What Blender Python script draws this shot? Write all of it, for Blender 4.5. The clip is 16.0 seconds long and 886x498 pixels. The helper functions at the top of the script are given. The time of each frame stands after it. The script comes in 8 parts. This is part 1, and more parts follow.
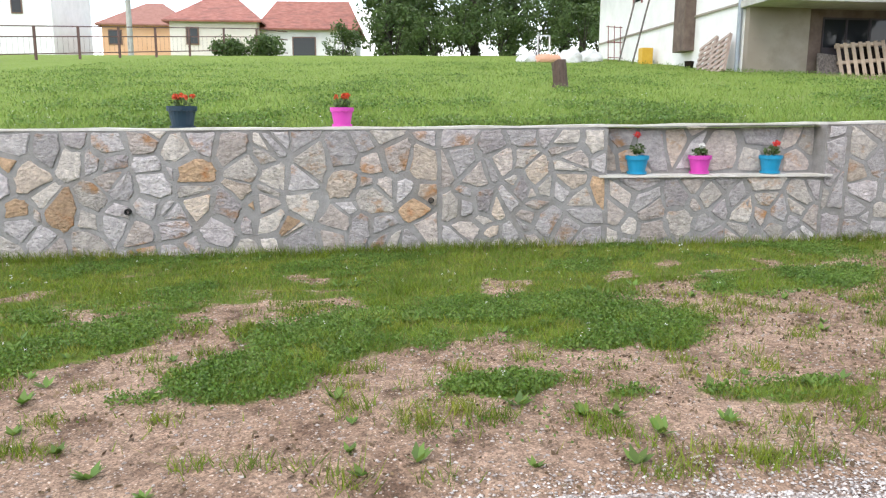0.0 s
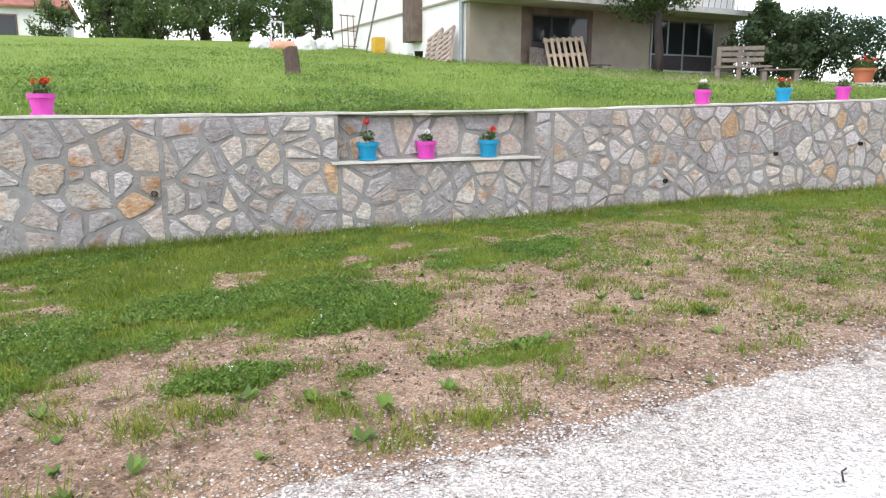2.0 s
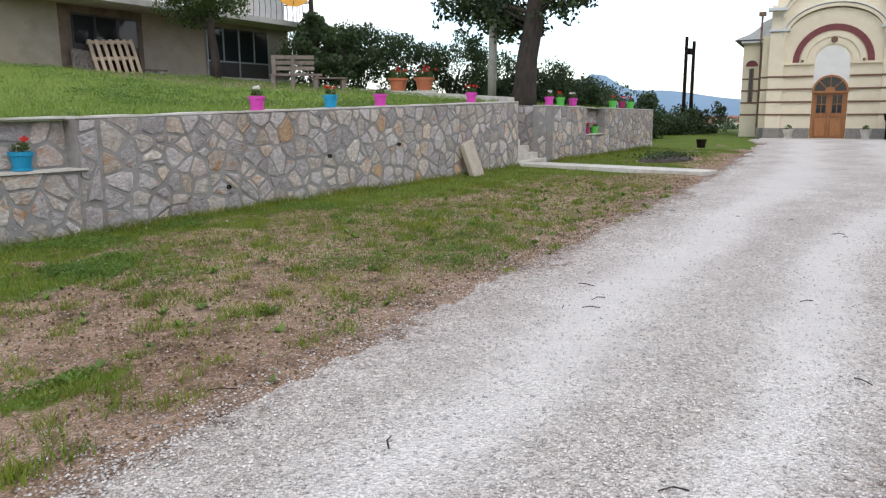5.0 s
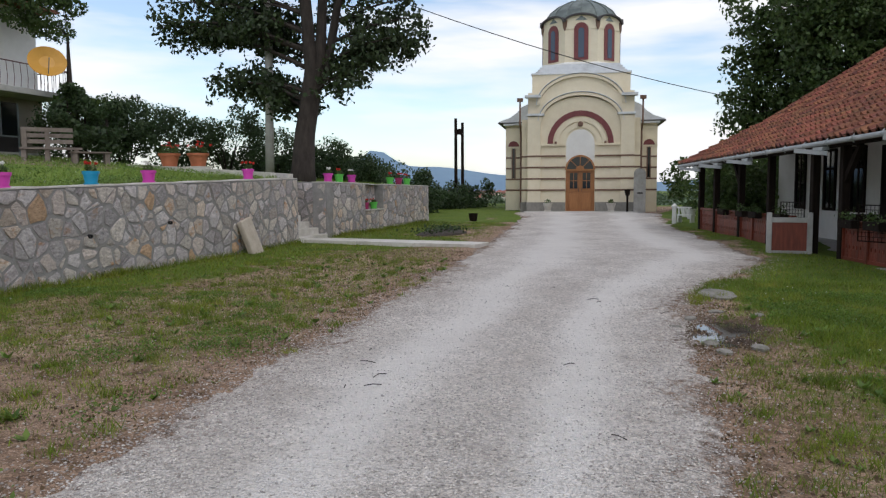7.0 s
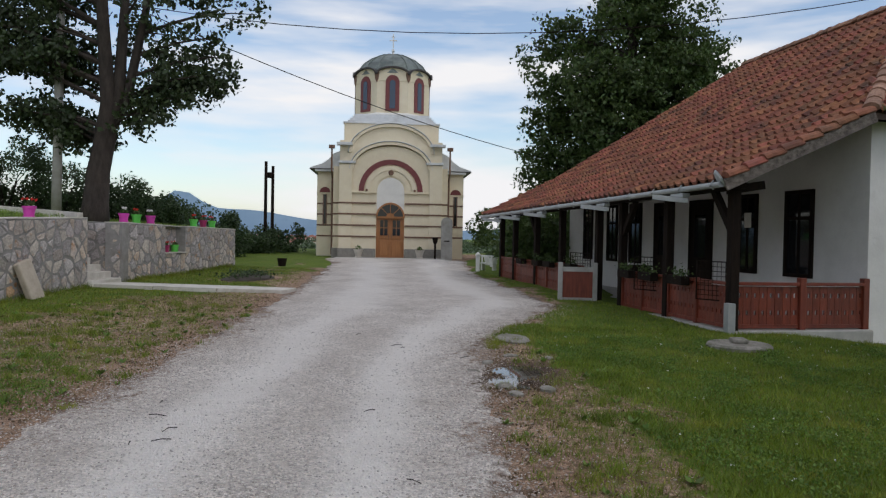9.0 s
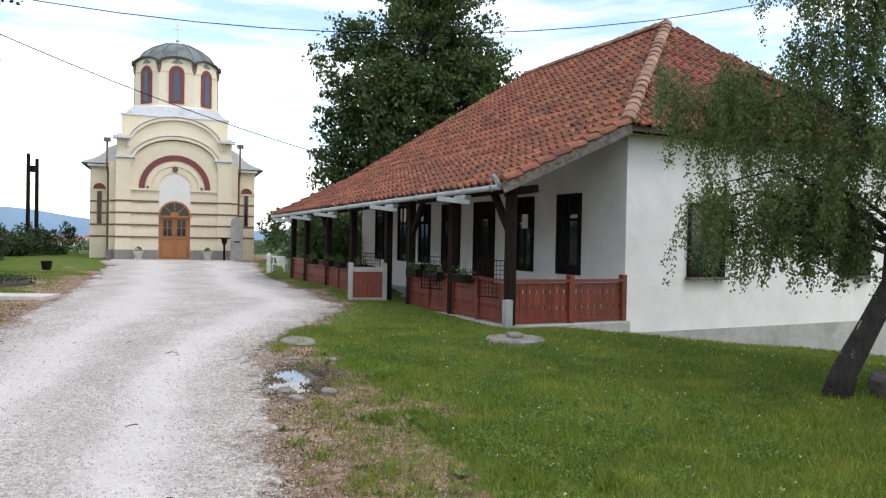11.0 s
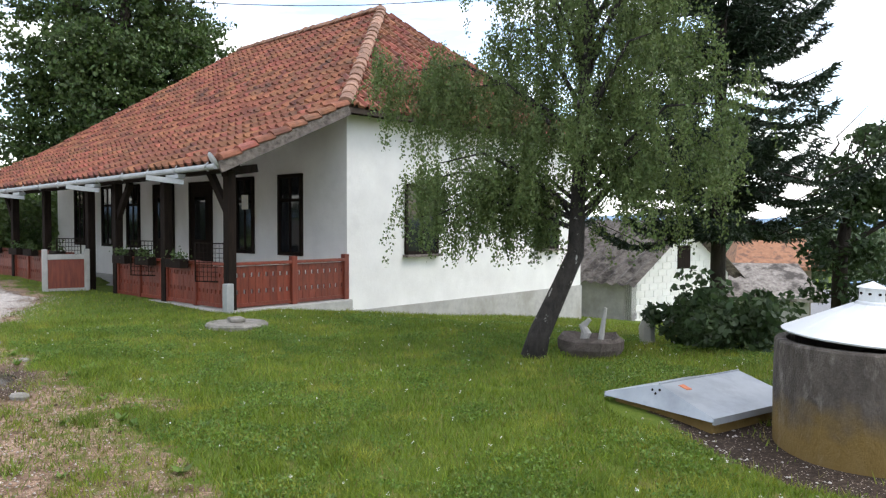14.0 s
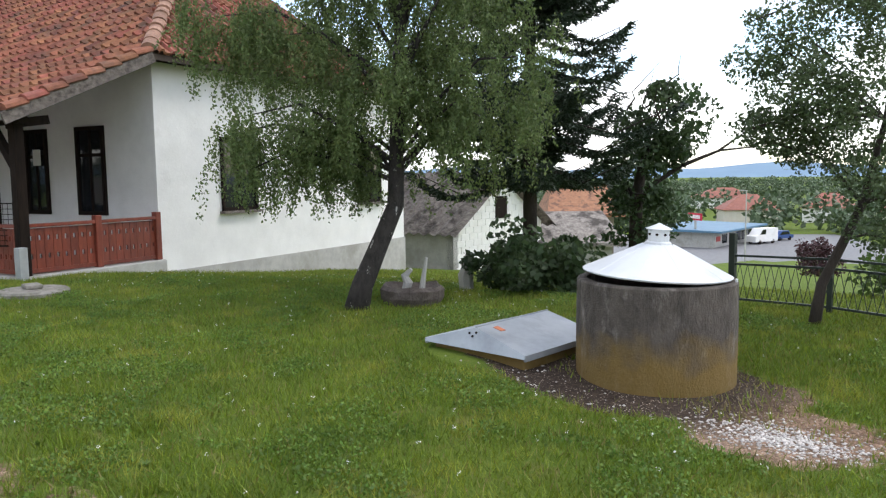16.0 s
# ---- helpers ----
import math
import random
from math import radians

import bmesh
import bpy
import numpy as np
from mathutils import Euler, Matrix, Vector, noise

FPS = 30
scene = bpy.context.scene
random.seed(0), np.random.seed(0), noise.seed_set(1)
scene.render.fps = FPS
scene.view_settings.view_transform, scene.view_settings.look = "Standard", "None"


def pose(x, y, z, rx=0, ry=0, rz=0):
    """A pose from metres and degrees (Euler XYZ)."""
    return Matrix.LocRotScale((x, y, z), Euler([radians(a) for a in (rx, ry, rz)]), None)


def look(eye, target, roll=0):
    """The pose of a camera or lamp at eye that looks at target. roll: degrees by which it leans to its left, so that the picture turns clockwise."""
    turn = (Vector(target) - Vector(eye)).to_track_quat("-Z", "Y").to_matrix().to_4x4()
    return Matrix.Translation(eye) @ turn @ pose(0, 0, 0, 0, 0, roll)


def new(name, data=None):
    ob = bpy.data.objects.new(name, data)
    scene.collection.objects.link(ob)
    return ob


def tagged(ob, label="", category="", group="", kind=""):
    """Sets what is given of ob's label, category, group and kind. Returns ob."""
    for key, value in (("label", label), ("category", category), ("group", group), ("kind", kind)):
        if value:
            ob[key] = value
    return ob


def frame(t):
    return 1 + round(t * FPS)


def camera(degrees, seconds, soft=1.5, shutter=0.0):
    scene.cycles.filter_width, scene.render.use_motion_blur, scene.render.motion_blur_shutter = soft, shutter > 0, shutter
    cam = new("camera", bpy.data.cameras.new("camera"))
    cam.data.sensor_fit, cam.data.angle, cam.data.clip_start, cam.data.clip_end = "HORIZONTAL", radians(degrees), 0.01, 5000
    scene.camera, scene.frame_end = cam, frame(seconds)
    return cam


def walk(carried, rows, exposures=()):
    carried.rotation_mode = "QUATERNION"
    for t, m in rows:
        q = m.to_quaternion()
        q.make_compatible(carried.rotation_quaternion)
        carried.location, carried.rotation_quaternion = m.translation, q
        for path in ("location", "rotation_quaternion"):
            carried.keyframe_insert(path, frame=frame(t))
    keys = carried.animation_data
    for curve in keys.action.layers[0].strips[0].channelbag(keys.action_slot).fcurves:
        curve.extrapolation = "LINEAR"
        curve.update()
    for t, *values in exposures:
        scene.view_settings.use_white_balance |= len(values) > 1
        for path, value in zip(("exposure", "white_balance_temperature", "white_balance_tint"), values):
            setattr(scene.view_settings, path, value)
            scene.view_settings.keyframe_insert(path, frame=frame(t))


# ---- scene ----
cam = camera(61.2, 16.0, soft=1.25)
METRES, EYE, TILT, LEAN, TURN = 0.957, 1.55, 0.0, -1.6, 0.0
ROWS = [
    (0.0, 0.0, 0.0, 0.0, -0.23, -9.9, 1.33),
    (0.5, 0.0414, 0.0035, -0.009, -4.93, -10.34, 1.47),
    (1.0, 0.08, 0.0044, -0.0127, -9.87, -10.72, 1.41),
    (1.5, 0.119, -0.0062, -0.0128, -14.17, -10.98, 1.42),
    (2.0, 0.1646, -0.0244, -0.0117, -19.43, -11.23, 1.3),
    (2.5, 0.2177, -0.058, -0.0155, -24.32, -11.18, 1.18),
    (3.0, 0.2571, -0.0792, -0.0222, -29.81, -11.3, 1.11),
    (3.5, 0.2909, -0.0766, -0.0247, -34.6, -11.47, 0.97),
    (4.0, 0.3141, -0.0702, -0.0289, -39.55, -11.69, 1.23),
    (4.5, 0.3373, -0.0761, -0.0318, -45.39, -11.8, 1.27),
    (7.0, 0.4134, -0.123, 0.006, -67.51, -6.12, 0.92),
    (7.5, 0.3962, -0.1172, 0.023, -69.79, -4.17, 0.46),
    (8.0, 0.3688, -0.1111, 0.027, -72.22, -2.71, 0.11),
    (8.5, 0.3672, -0.1445, 0.0214, -76.16, -2.96, -0.23),
    (9.0, 0.3765, -0.2206, 0.0231, -81.71, -2.64, -0.85),
    (11.5, 0.4787, -0.3945, 0.0191, -100.42, -2.84, -1.14),
    (12.0, 0.4776, -0.3811, 0.0191, -104.06, -3.38, -1.15),
    (12.5, 0.4896, -0.3808, 0.0172, -107.52, -3.44, -1.3),
    (13.0, 0.5081, -0.3927, 0.0131, -110.65, -3.6, -1.34),
    (13.5, 0.5035, -0.4005, 0.0176, -114.52, -3.41, -1.11),
    (14.0, 0.4998, -0.4162, 0.0159, -118.08, -3.4, -0.92),
    (14.5, 0.4892, -0.4237, 0.0089, -121.11, -3.96, -0.86),
    (15.0, 0.482, -0.4446, 0.0061, -124.39, -4.83, -0.59),
    (15.5, 0.4673, -0.4485, -0.0011, -128.0, -5.73, -0.55),
    (16.0, 0.4604, -0.4639, -0.006, -131.4, -6.73, -0.39),
]
EXPOSURES = [(0.0, 0.52), (1.0, 0.57), (2.5, 0.55), (4.0, 0.05), (4.7, -0.12), (7.0, -0.78), (8.0, -0.8), (9.0, -1.0), (10.3, -0.38), (11.5, 0.1), (12.5, 0.36), (13.5, 0.38), (16.0, 0.2)]
walk(cam, [(t, pose(0, 0, EYE, TILT, LEAN, TURN) @ pose(METRES * x, METRES * y, METRES * z, 90 + pitch, roll, yaw)) for t, x, y, z, yaw, pitch, roll in ROWS],
     exposures=EXPOSURES)

# ---- light ----
SUN_AZ, SUN_EL = radians(215), radians(52)     # from the south-west, high, behind thin cloud
world = bpy.data.worlds.new("sky")
scene.world = world
world.use_nodes = True
wn, wl = world.node_tree.nodes, world.node_tree.links
wn.clear()
w_out, w_bg, w_sky = wn.new("ShaderNodeOutputWorld"), wn.new("ShaderNodeBackground"), wn.new("ShaderNodeTexSky")
w_sky.sky_type, w_sky.sun_disc = "NISHITA", False
w_sky.sun_elevation, w_sky.sun_rotation = SUN_EL, SUN_AZ
w_tc, w_map, w_n, w_ramp, w_mix = (wn.new("ShaderNodeTexCoord"), wn.new("ShaderNodeMapping"), wn.new("ShaderNodeTexNoise"),
                                   wn.new("ShaderNodeValToRGB"), wn.new("ShaderNodeMix"))
w_map.inputs["Scale"].default_value = (1.6, 1.6, 11.0)
w_n.inputs["Scale"].default_value, w_n.inputs["Detail"].default_value, w_n.inputs["Roughness"].default_value = 1.1, 7, 0.55
w_ramp.color_ramp.elements[0].position, w_ramp.color_ramp.elements[1].position = 0.39, 0.58
w_ramp.color_ramp.elements[0].color = (0.07, 0.07, 0.07, 1)
w_mix.data_type = "RGBA"
w_mix.inputs["B"].default_value = (15.1, 15.0, 15.3, 1)
wl.new(w_tc.outputs["Generated"], w_map.inputs["Vector"])
wl.new(w_map.outputs["Vector"], w_n.inputs["Vector"])
wl.new(w_n.outputs["Fac"], w_ramp.inputs["Fac"])
wl.new(w_ramp.outputs["Color"], w_mix.inputs["Factor"])
w_gain = wn.new("ShaderNodeVectorMath")
w_gain.operation, w_gain.inputs["Scale"].default_value = "SCALE", 2.6
wl.new(w_sky.outputs["Color"], w_gain.inputs[0])
wl.new(w_gain.outputs[0], w_mix.inputs["A"])
wl.new(w_mix.outputs["Result"], w_bg.inputs["Color"])
wl.new(w_bg.outputs["Background"], w_out.inputs["Surface"])
w_bg.inputs["Strength"].default_value = 0.12

sun = new("sun", bpy.data.lights.new("sun", "SUN"))
sun.data.energy, sun.data.angle, sun.data.color = 0.8, radians(14), (1.0, 0.95, 0.87)
sun_from = Vector((math.sin(SUN_AZ) * math.cos(SUN_EL), math.cos(SUN_AZ) * math.cos(SUN_EL), math.sin(SUN_EL)))
sun.matrix_world = look(sun_from * 60, (0, 0, 0))

# ---- materials ----
def mat(name, c1, c2, scale=4.0, rough=0.85, bump=0.25, bscale=40.0, metal=0.0, c3=None, s3=0.6, t3=(0.5, 0.7), vary=0.0,
        stretch=(1, 1, 1), hue=0.0):
    """A surface of two mottled colours, a third in broad stains, fine relief, and a shift of value and hue from piece to piece."""
    m = bpy.data.materials.new(name)
    m.use_nodes = True
    n, l = m.node_tree.nodes, m.node_tree.links
    b = n["Principled BSDF"]
    b.inputs["Roughness"].default_value, b.inputs["Metallic"].default_value = rough, metal
    geo, mp = n.new("ShaderNodeNewGeometry"), n.new("ShaderNodeMapping")
    mp.inputs["Scale"].default_value = stretch
    l.new(geo.outputs["Position"], mp.inputs["Vector"])

    def noise_at(s, detail):
        t = n.new("ShaderNodeTexNoise")
        t.inputs["Scale"].default_value, t.inputs["Detail"].default_value = s, detail
        t.inputs["Roughness"].default_value = 0.65
        l.new(mp.outputs["Vector"], t.inputs["Vector"])
        return t.outputs["Fac"]

    def ramp(fac, a, z):
        r = n.new("ShaderNodeMapRange")
        r.inputs["From Min"].default_value, r.inputs["From Max"].default_value = a, z
        l.new(fac, r.inputs["Value"])
        return r.outputs["Result"]

    def mix(fac, a, z):
        x = n.new("ShaderNodeMix")
        x.data_type = "RGBA"
        l.new(fac, x.inputs["Factor"])
        for key, v in (("A", a), ("B", z)):
            if isinstance(v, tuple):
                x.inputs[key].default_value = (*v, 1)
            else:
                l.new(v, x.inputs[key])
        return x.outputs["Result"]

    fine = noise_at(scale, 8)
    col = mix(ramp(fine, 0.32, 0.68), c1, c2)
    if c3:
        col = mix(ramp(noise_at(s3, 6), *t3), col, c3)
    if vary or hue:
        info, add, fr = n.new("ShaderNodeObjectInfo"), n.new("ShaderNodeMath"), n.new("ShaderNodeMath")
        l.new(info.outputs["Random"], add.inputs[0])
        l.new(geo.outputs["Random Per Island"], add.inputs[1])
        fr.operation = "FRACT"
        l.new(add.outputs[0], fr.inputs[0])
        hs = n.new("ShaderNodeHueSaturation")
        l.new(col, hs.inputs["Color"])
        v = n.new("ShaderNodeMapRange")
        v.inputs["To Min"].default_value, v.inputs["To Max"].default_value = 1 - vary, 1 + vary
        l.new(fr.outputs[0], v.inputs["Value"])
        l.new(v.outputs["Result"], hs.inputs["Value"])
        if hue:
            m7, f7, h = n.new("ShaderNodeMath"), n.new("ShaderNodeMath"), n.new("ShaderNodeMapRange")
            m7.operation, m7.inputs[1].default_value, f7.operation = "MULTIPLY", 7.31, "FRACT"
            l.new(fr.outputs[0], m7.inputs[0])
            l.new(m7.outputs[0], f7.inputs[0])
            l.new(f7.outputs[0], h.inputs["Value"])
            h.inputs["To Min"].default_value, h.inputs["To Max"].default_value = 0.5 - hue, 0.5 + hue
            l.new(h.outputs["Result"], hs.inputs["Hue"])
        col = hs.outputs["Color"]
    l.new(col, b.inputs["Base Color"])
    if bump:
        bp = n.new("ShaderNodeBump")
        bp.inputs["Strength"].default_value, bp.inputs["Distance"].default_value = bump, 0.02
        l.new(noise_at(bscale, 6), bp.inputs["Height"])
        l.new(bp.outputs["Normal"], b.inputs["Normal"])
    return m


def glass(name, tint, rough=0.05):
    m = bpy.data.materials.new(name)
    m.use_nodes = True
    b = m.node_tree.nodes["Principled BSDF"]
    b.inputs["Base Color"].default_value, b.inputs["Roughness"].default_value = (*tint, 1), rough
    b.inputs["Specular IOR Level"].default_value = 0.4
    return m


def leaf_mat(name, c1, c2, through_light=0.35, drift=None):
    m = mat(name, c1, c2, scale=1.2, rough=0.55, bump=0, vary=0.35, hue=0.015, c3=drift, s3=1.7, t3=(0.5, 0.66))
    n, l = m.node_tree.nodes, m.node_tree.links
    b = n["Principled BSDF"]
    tr, mx = n.new("ShaderNodeBsdfTranslucent"), n.new("ShaderNodeMixShader")
    src = b.inputs["Base Color"].links[0].from_socket
    l.new(src, tr.inputs["Color"])
    mx.inputs[0].default_value = through_light
    l.new(b.outputs[0], mx.inputs[1])
    l.new(tr.outputs[0], mx.inputs[2])
    l.new(mx.outputs[0], n["Material Output"].inputs["Surface"])
    return m


def stone_mat(name):
    """Rubble stone: grey, lilac-grey, pale beige and now and then ochre, told apart piece by piece."""
    m = mat(name, (0.34, 0.315, 0.307), (0.65, 0.615, 0.585), scale=15, rough=0.92, bump=1.0, bscale=24, vary=0.26, c3=(0.43, 0.25, 0.125), s3=2.5, t3=(0.57, 0.69), stretch=(1, 1, 1.35))
    [x for x in m.node_tree.nodes if x.bl_idname == "ShaderNodeBump"][0].inputs["Distance"].default_value = 0.05
    n, l = m.node_tree.nodes, m.node_tree.links
    hs = [x for x in n if x.bl_idname == "ShaderNodeHueSaturation"][0]
    fr = [x for x in n if x.bl_idname == "ShaderNodeMath" and x.operation == "FRACT"][0]
    m13, f13, cr, mx = n.new("ShaderNodeMath"), n.new("ShaderNodeMath"), n.new("ShaderNodeValToRGB"), n.new("ShaderNodeMix")
    m13.operation, m13.inputs[1].default_value, f13.operation = "MULTIPLY", 13.7, "FRACT"
    l.new(fr.outputs[0], m13.inputs[0])
    l.new(m13.outputs[0], f13.inputs[0])
    l.new(f13.outputs[0], cr.inputs["Fac"])
    cr.color_ramp.interpolation = "CONSTANT"
    e = cr.color_ramp.elements
    e[0].position, e[0].color = 0.0, (0.95, 0.93, 0.96, 1)
    e[1].position, e[1].color = 0.35, (1.06, 1.01, 0.95, 1)
    for pos, c in ((0.62, (0.86, 0.82, 0.85, 1)), (0.72, (1.04, 0.95, 0.90, 1)), (0.89, (1.08, 0.95, 0.82, 1)), (0.965, (0.98, 0.70, 0.46, 1))):
        k = e.new(pos)
        k.color = c
    mx.data_type, mx.blend_type = "RGBA", "MULTIPLY"
    mx.inputs["Factor"].default_value = 1
    l.new(hs.outputs["Color"], mx.inputs["A"])
    l.new(cr.outputs["Color"], mx.inputs["B"])
    l.new(mx.outputs["Result"], n["Principled BSDF"].inputs["Base Color"])
    return m


# ---- building tools ----
def thing(name, m, label, category, group="", kind=""):
    ob = new(name)
    ob.empty_display_size = 0.2
    ob.matrix_world = m
    return tagged(ob, label, category, group, kind)


def finish(bm, name, material, smooth=False):
    bmesh.ops.recalc_face_normals(bm, faces=bm.faces)
    me = bpy.data.meshes.new(name)
    bm.to_mesh(me)
    bm.free()
    me.materials.append(material)
    if smooth:
        me.polygons.foreach_set("use_smooth", [True] * len(me.polygons))
    return me


def part(name, bm, material, parent, label="", smooth=False, kind=""):
    ob = new(name, finish(bm, name, material, smooth))
    ob.parent = parent
    return tagged(ob, label, kind=kind)


def solo(name, bm, material, label, category, group="", kind="", m=None, smooth=False):
    ob = new(name, finish(bm, name, material, smooth))
    if m is not None:
        ob.matrix_world = m
    return tagged(ob, label, category, group, kind)


def box(cx, cy, cz, sx, sy, sz, bm=None, m=None, bev=0.0):
    """A box with its middle at cx, cy and its underside at cz."""
    b = bmesh.new()
    bmesh.ops.create_cube(b, size=1, matrix=Matrix.Translation((cx, cy, cz + sz / 2)) @ Matrix.Diagonal((sx, sy, sz, 1)))
    if bev:
        bmesh.ops.bevel(b, geom=b.edges[:], offset=bev, segments=2, affect="EDGES", profile=0.5)
    if m is not None:
        bmesh.ops.transform(b, matrix=m, verts=b.verts)
    return merge(b, bm)


def merge(b, bm):
    if bm is None:
        return b
    me = bpy.data.meshes.new("tmp")
    b.to_mesh(me)
    b.free()
    bm.from_mesh(me)
    bpy.data.meshes.remove(me)
    return bm


def beam(a, z, w, h, bm=None, bev=0.0):
    """A squared timber from a to z."""
    a, z = Vector(a), Vector(z)
    q = (z - a).to_track_quat("X", "Z").to_matrix().to_4x4()
    return box(0, 0, -h / 2, (z - a).length, w, h, bm, Matrix.Translation((a + z) / 2) @ q, bev)


def prism(pts, y0, y1, bm=None, m=None):
    """A polygon in x and z, drawn out from y0 to y1."""
    b = bmesh.new()
    lo = [b.verts.new((x, y0, z)) for x, z in pts]
    hi = [b.verts.new((x, y1, z)) for x, z in pts]
    b.faces.new(lo)
    b.faces.new(hi[::-1])
    for i in range(len(pts)):
        j = (i + 1) % len(pts)
        b.faces.new((lo[j], lo[i], hi[i], hi[j]))
    if m is not None:
        bmesh.ops.transform(b, matrix=m, verts=b.verts)
    return merge(b, bm)


def arc(cx, cz, r, a0, a1, n=16, rz=None):
    return [(cx + r * math.cos(radians(a0 + (a1 - a0) * i / n)), cz + (rz or r) * math.sin(radians(a0 + (a1 - a0) * i / n))) for i in range(n + 1)]


def arch_band(cx, cz, r, thick, y0, y1, bm=None, n=18, rz=None):
    """A half ring standing in x and z."""
    rz = rz or r
    return prism(arc(cx, cz, r, 0, 180, n, rz) + arc(cx, cz, r - thick, 180, 0, n, rz - thick), y0, y1, bm)


def lathe(profile, n=24, bm=None, m=None):
    b = bmesh.new()
    rings = []
    for r, z in profile:
        rings.append([b.verts.new((r * math.cos(2 * math.pi * i / n), r * math.sin(2 * math.pi * i / n), z)) for i in range(n)] if r > 1e-5
                     else [b.verts.new((0, 0, z))])
    for p, q in zip(rings, rings[1:]):
        for i in range(n):
            j = (i + 1) % n
            f = [p[i % len(p)], p[j % len(p)], q[j % len(q)], q[i % len(q)]]
            f = list(dict.fromkeys(f))
            if len(f) > 2:
                b.faces.new(f)
    for ring in (rings[0], rings[-1]):
        if len(ring) > 2:
            b.faces.new(ring)
    if m is not None:
        bmesh.ops.transform(b, matrix=m, verts=b.verts)
    return merge(b, bm)


def tube(points, radii, n=8, bm=None):
    """A round, tapering limb through the points."""
    b = bmesh.new()
    pts = [Vector(p) for p in points]
    if not isinstance(radii, (list, tuple)):
        radii = [radii] * len(pts)
    rings = []
    for i, p in enumerate(pts):
        d = (pts[min(i + 1, len(pts) - 1)] - pts[max(i - 1, 0)]).normalized()
        side = d.cross(Vector((0.31, 0.95, 0.05)))
        side.normalize()
        up = d.cross(side)
        rings.append([b.verts.new(p + radii[i] * (math.cos(2 * math.pi * k / n) * side + math.sin(2 * math.pi * k / n) * up)) for k in range(n)])
    for p, q in zip(rings, rings[1:]):
        for k in range(n):
            b.faces.new((p[k], p[(k + 1) % n], q[(k + 1) % n], q[k]))
    b.faces.new(rings[0])
    b.faces.new(rings[-1][::-1])
    return merge(b, bm)


def soup(name, verts, per, material, parent=None, smooth=False):
    """One mesh of many small loose faces, per corners each, from an array of corners."""
    verts = np.asarray(verts, dtype=np.float32).reshape(-1, 3)
    k = len(verts) // per
    me = bpy.data.meshes.new(name)
    me.vertices.add(len(verts))
    me.vertices.foreach_set("co", verts.ravel())
    me.loops.add(k * per)
    me.loops.foreach_set("vertex_index", np.arange(k * per, dtype=np.int32))
    me.polygons.add(k)
    me.polygons.foreach_set("loop_start", np.arange(0, k * per, per, dtype=np.int32))
    me.polygons.foreach_set("loop_total", np.full(k, per, dtype=np.int32))
    me.update(calc_edges=True)
    me.materials.append(material)
    ob = new(name, me)
    ob.parent = parent
    return ob


def sheet(name, xs, ys, height, material, label, keep=None):
    """A grid of ground; height(X, Y) on arrays; keep(X, Y) says which cells stay."""
    X, Y = np.meshgrid(np.asarray(xs, float), np.asarray(ys, float))
    Z = height(X, Y)
    nx, ny = len(xs), len(ys)
    v = np.stack([X, Y, Z], -1).reshape(-1, 3)
    i = np.arange(nx * ny).reshape(ny, nx)
    f = np.stack([i[:-1, :-1], i[:-1, 1:], i[1:, 1:], i[1:, :-1]], -1).reshape(-1, 4)
    if keep is not None:
        cx, cy = (X[:-1, :-1] + X[1:, 1:]) / 2, (Y[:-1, :-1] + Y[1:, 1:]) / 2
        f = f[keep(cx, cy).ravel()]
    me = bpy.data.meshes.new(name)
    used = np.unique(f)
    remap = np.full(nx * ny, -1)
    remap[used] = np.arange(len(used))
    me.from_pydata(v[used].tolist(), [], remap[f].tolist())
    me.polygons.foreach_set("use_smooth", [True] * len(me.polygons))
    me.materials.append(material)
    return tagged(new(name, me), label, "ground", kind="structure")


def step01(a, b, x):
    k = np.clip((x - a) / (b - a), 0, 1)
    return k * k * (3 - 2 * k)


RNG = np.random.default_rng(4)
_lat = RNG.random((64, 64))


def ripple(X, Y, s):
    """Smooth value noise from 0 to 1, with features s metres wide."""
    x, y = np.asarray(X) / s + 100, np.asarray(Y) / s + 100
    i, j = np.floor(x).astype(int), np.floor(y).astype(int)
    u, v = x - i, y - j
    u, v = u * u * (3 - 2 * u), v * v * (3 - 2 * v)
    g = lambda p, q: _lat[p % 64, q % 64]
    return (g(i, j) * (1 - u) + g(i + 1, j) * u) * (1 - v) + (g(i, j + 1) * (1 - u) + g(i + 1, j + 1) * u) * v

# ---- the ground ----
WALL = [(-16.0, 7.6), (0.0, 8.72), (5.1, 9.42), (16.4, 10.46), (18.0, 10.6), (26.5, 11.3)]
TOP = [(-16.0, 1.28), (-5.0, 1.36), (0.0, 1.43), (5.0, 1.50), (8.0, 1.57), (16.4, 1.82), (18.0, 1.74), (26.5, 1.64)]
WX, WY = [p[0] for p in WALL], [p[1] for p in WALL]
wall_y = lambda x: np.interp(x, WX, WY)
wall_top = lambda x: np.interp(x, [p[0] for p in TOP], [p[1] for p in TOP])
EDGE_L = ([-30, -4, 0.6, 3.4, 5.1, 10.3, 15.3, 22, 30.4, 34], [1.8, 2.55, 2.78, 3.14, 3.5, 4.3, 5.35, 6.7, 8.7, 10.2])
EDGE_R = ([-30, -5, 0, 4.3, 7.9, 10.9, 12.2, 14.2, 16.2, 18, 24, 30, 34], [-2.2, -0.9, -0.3, 0.07, 0.58, 0.8, 0.6, 0.05, -0.2, 0.35, 2.1, 3.2, 3.8])
edge_l, edge_r = (lambda x: np.interp(x, *EDGE_L)), (lambda x: np.interp(x, *EDGE_R))


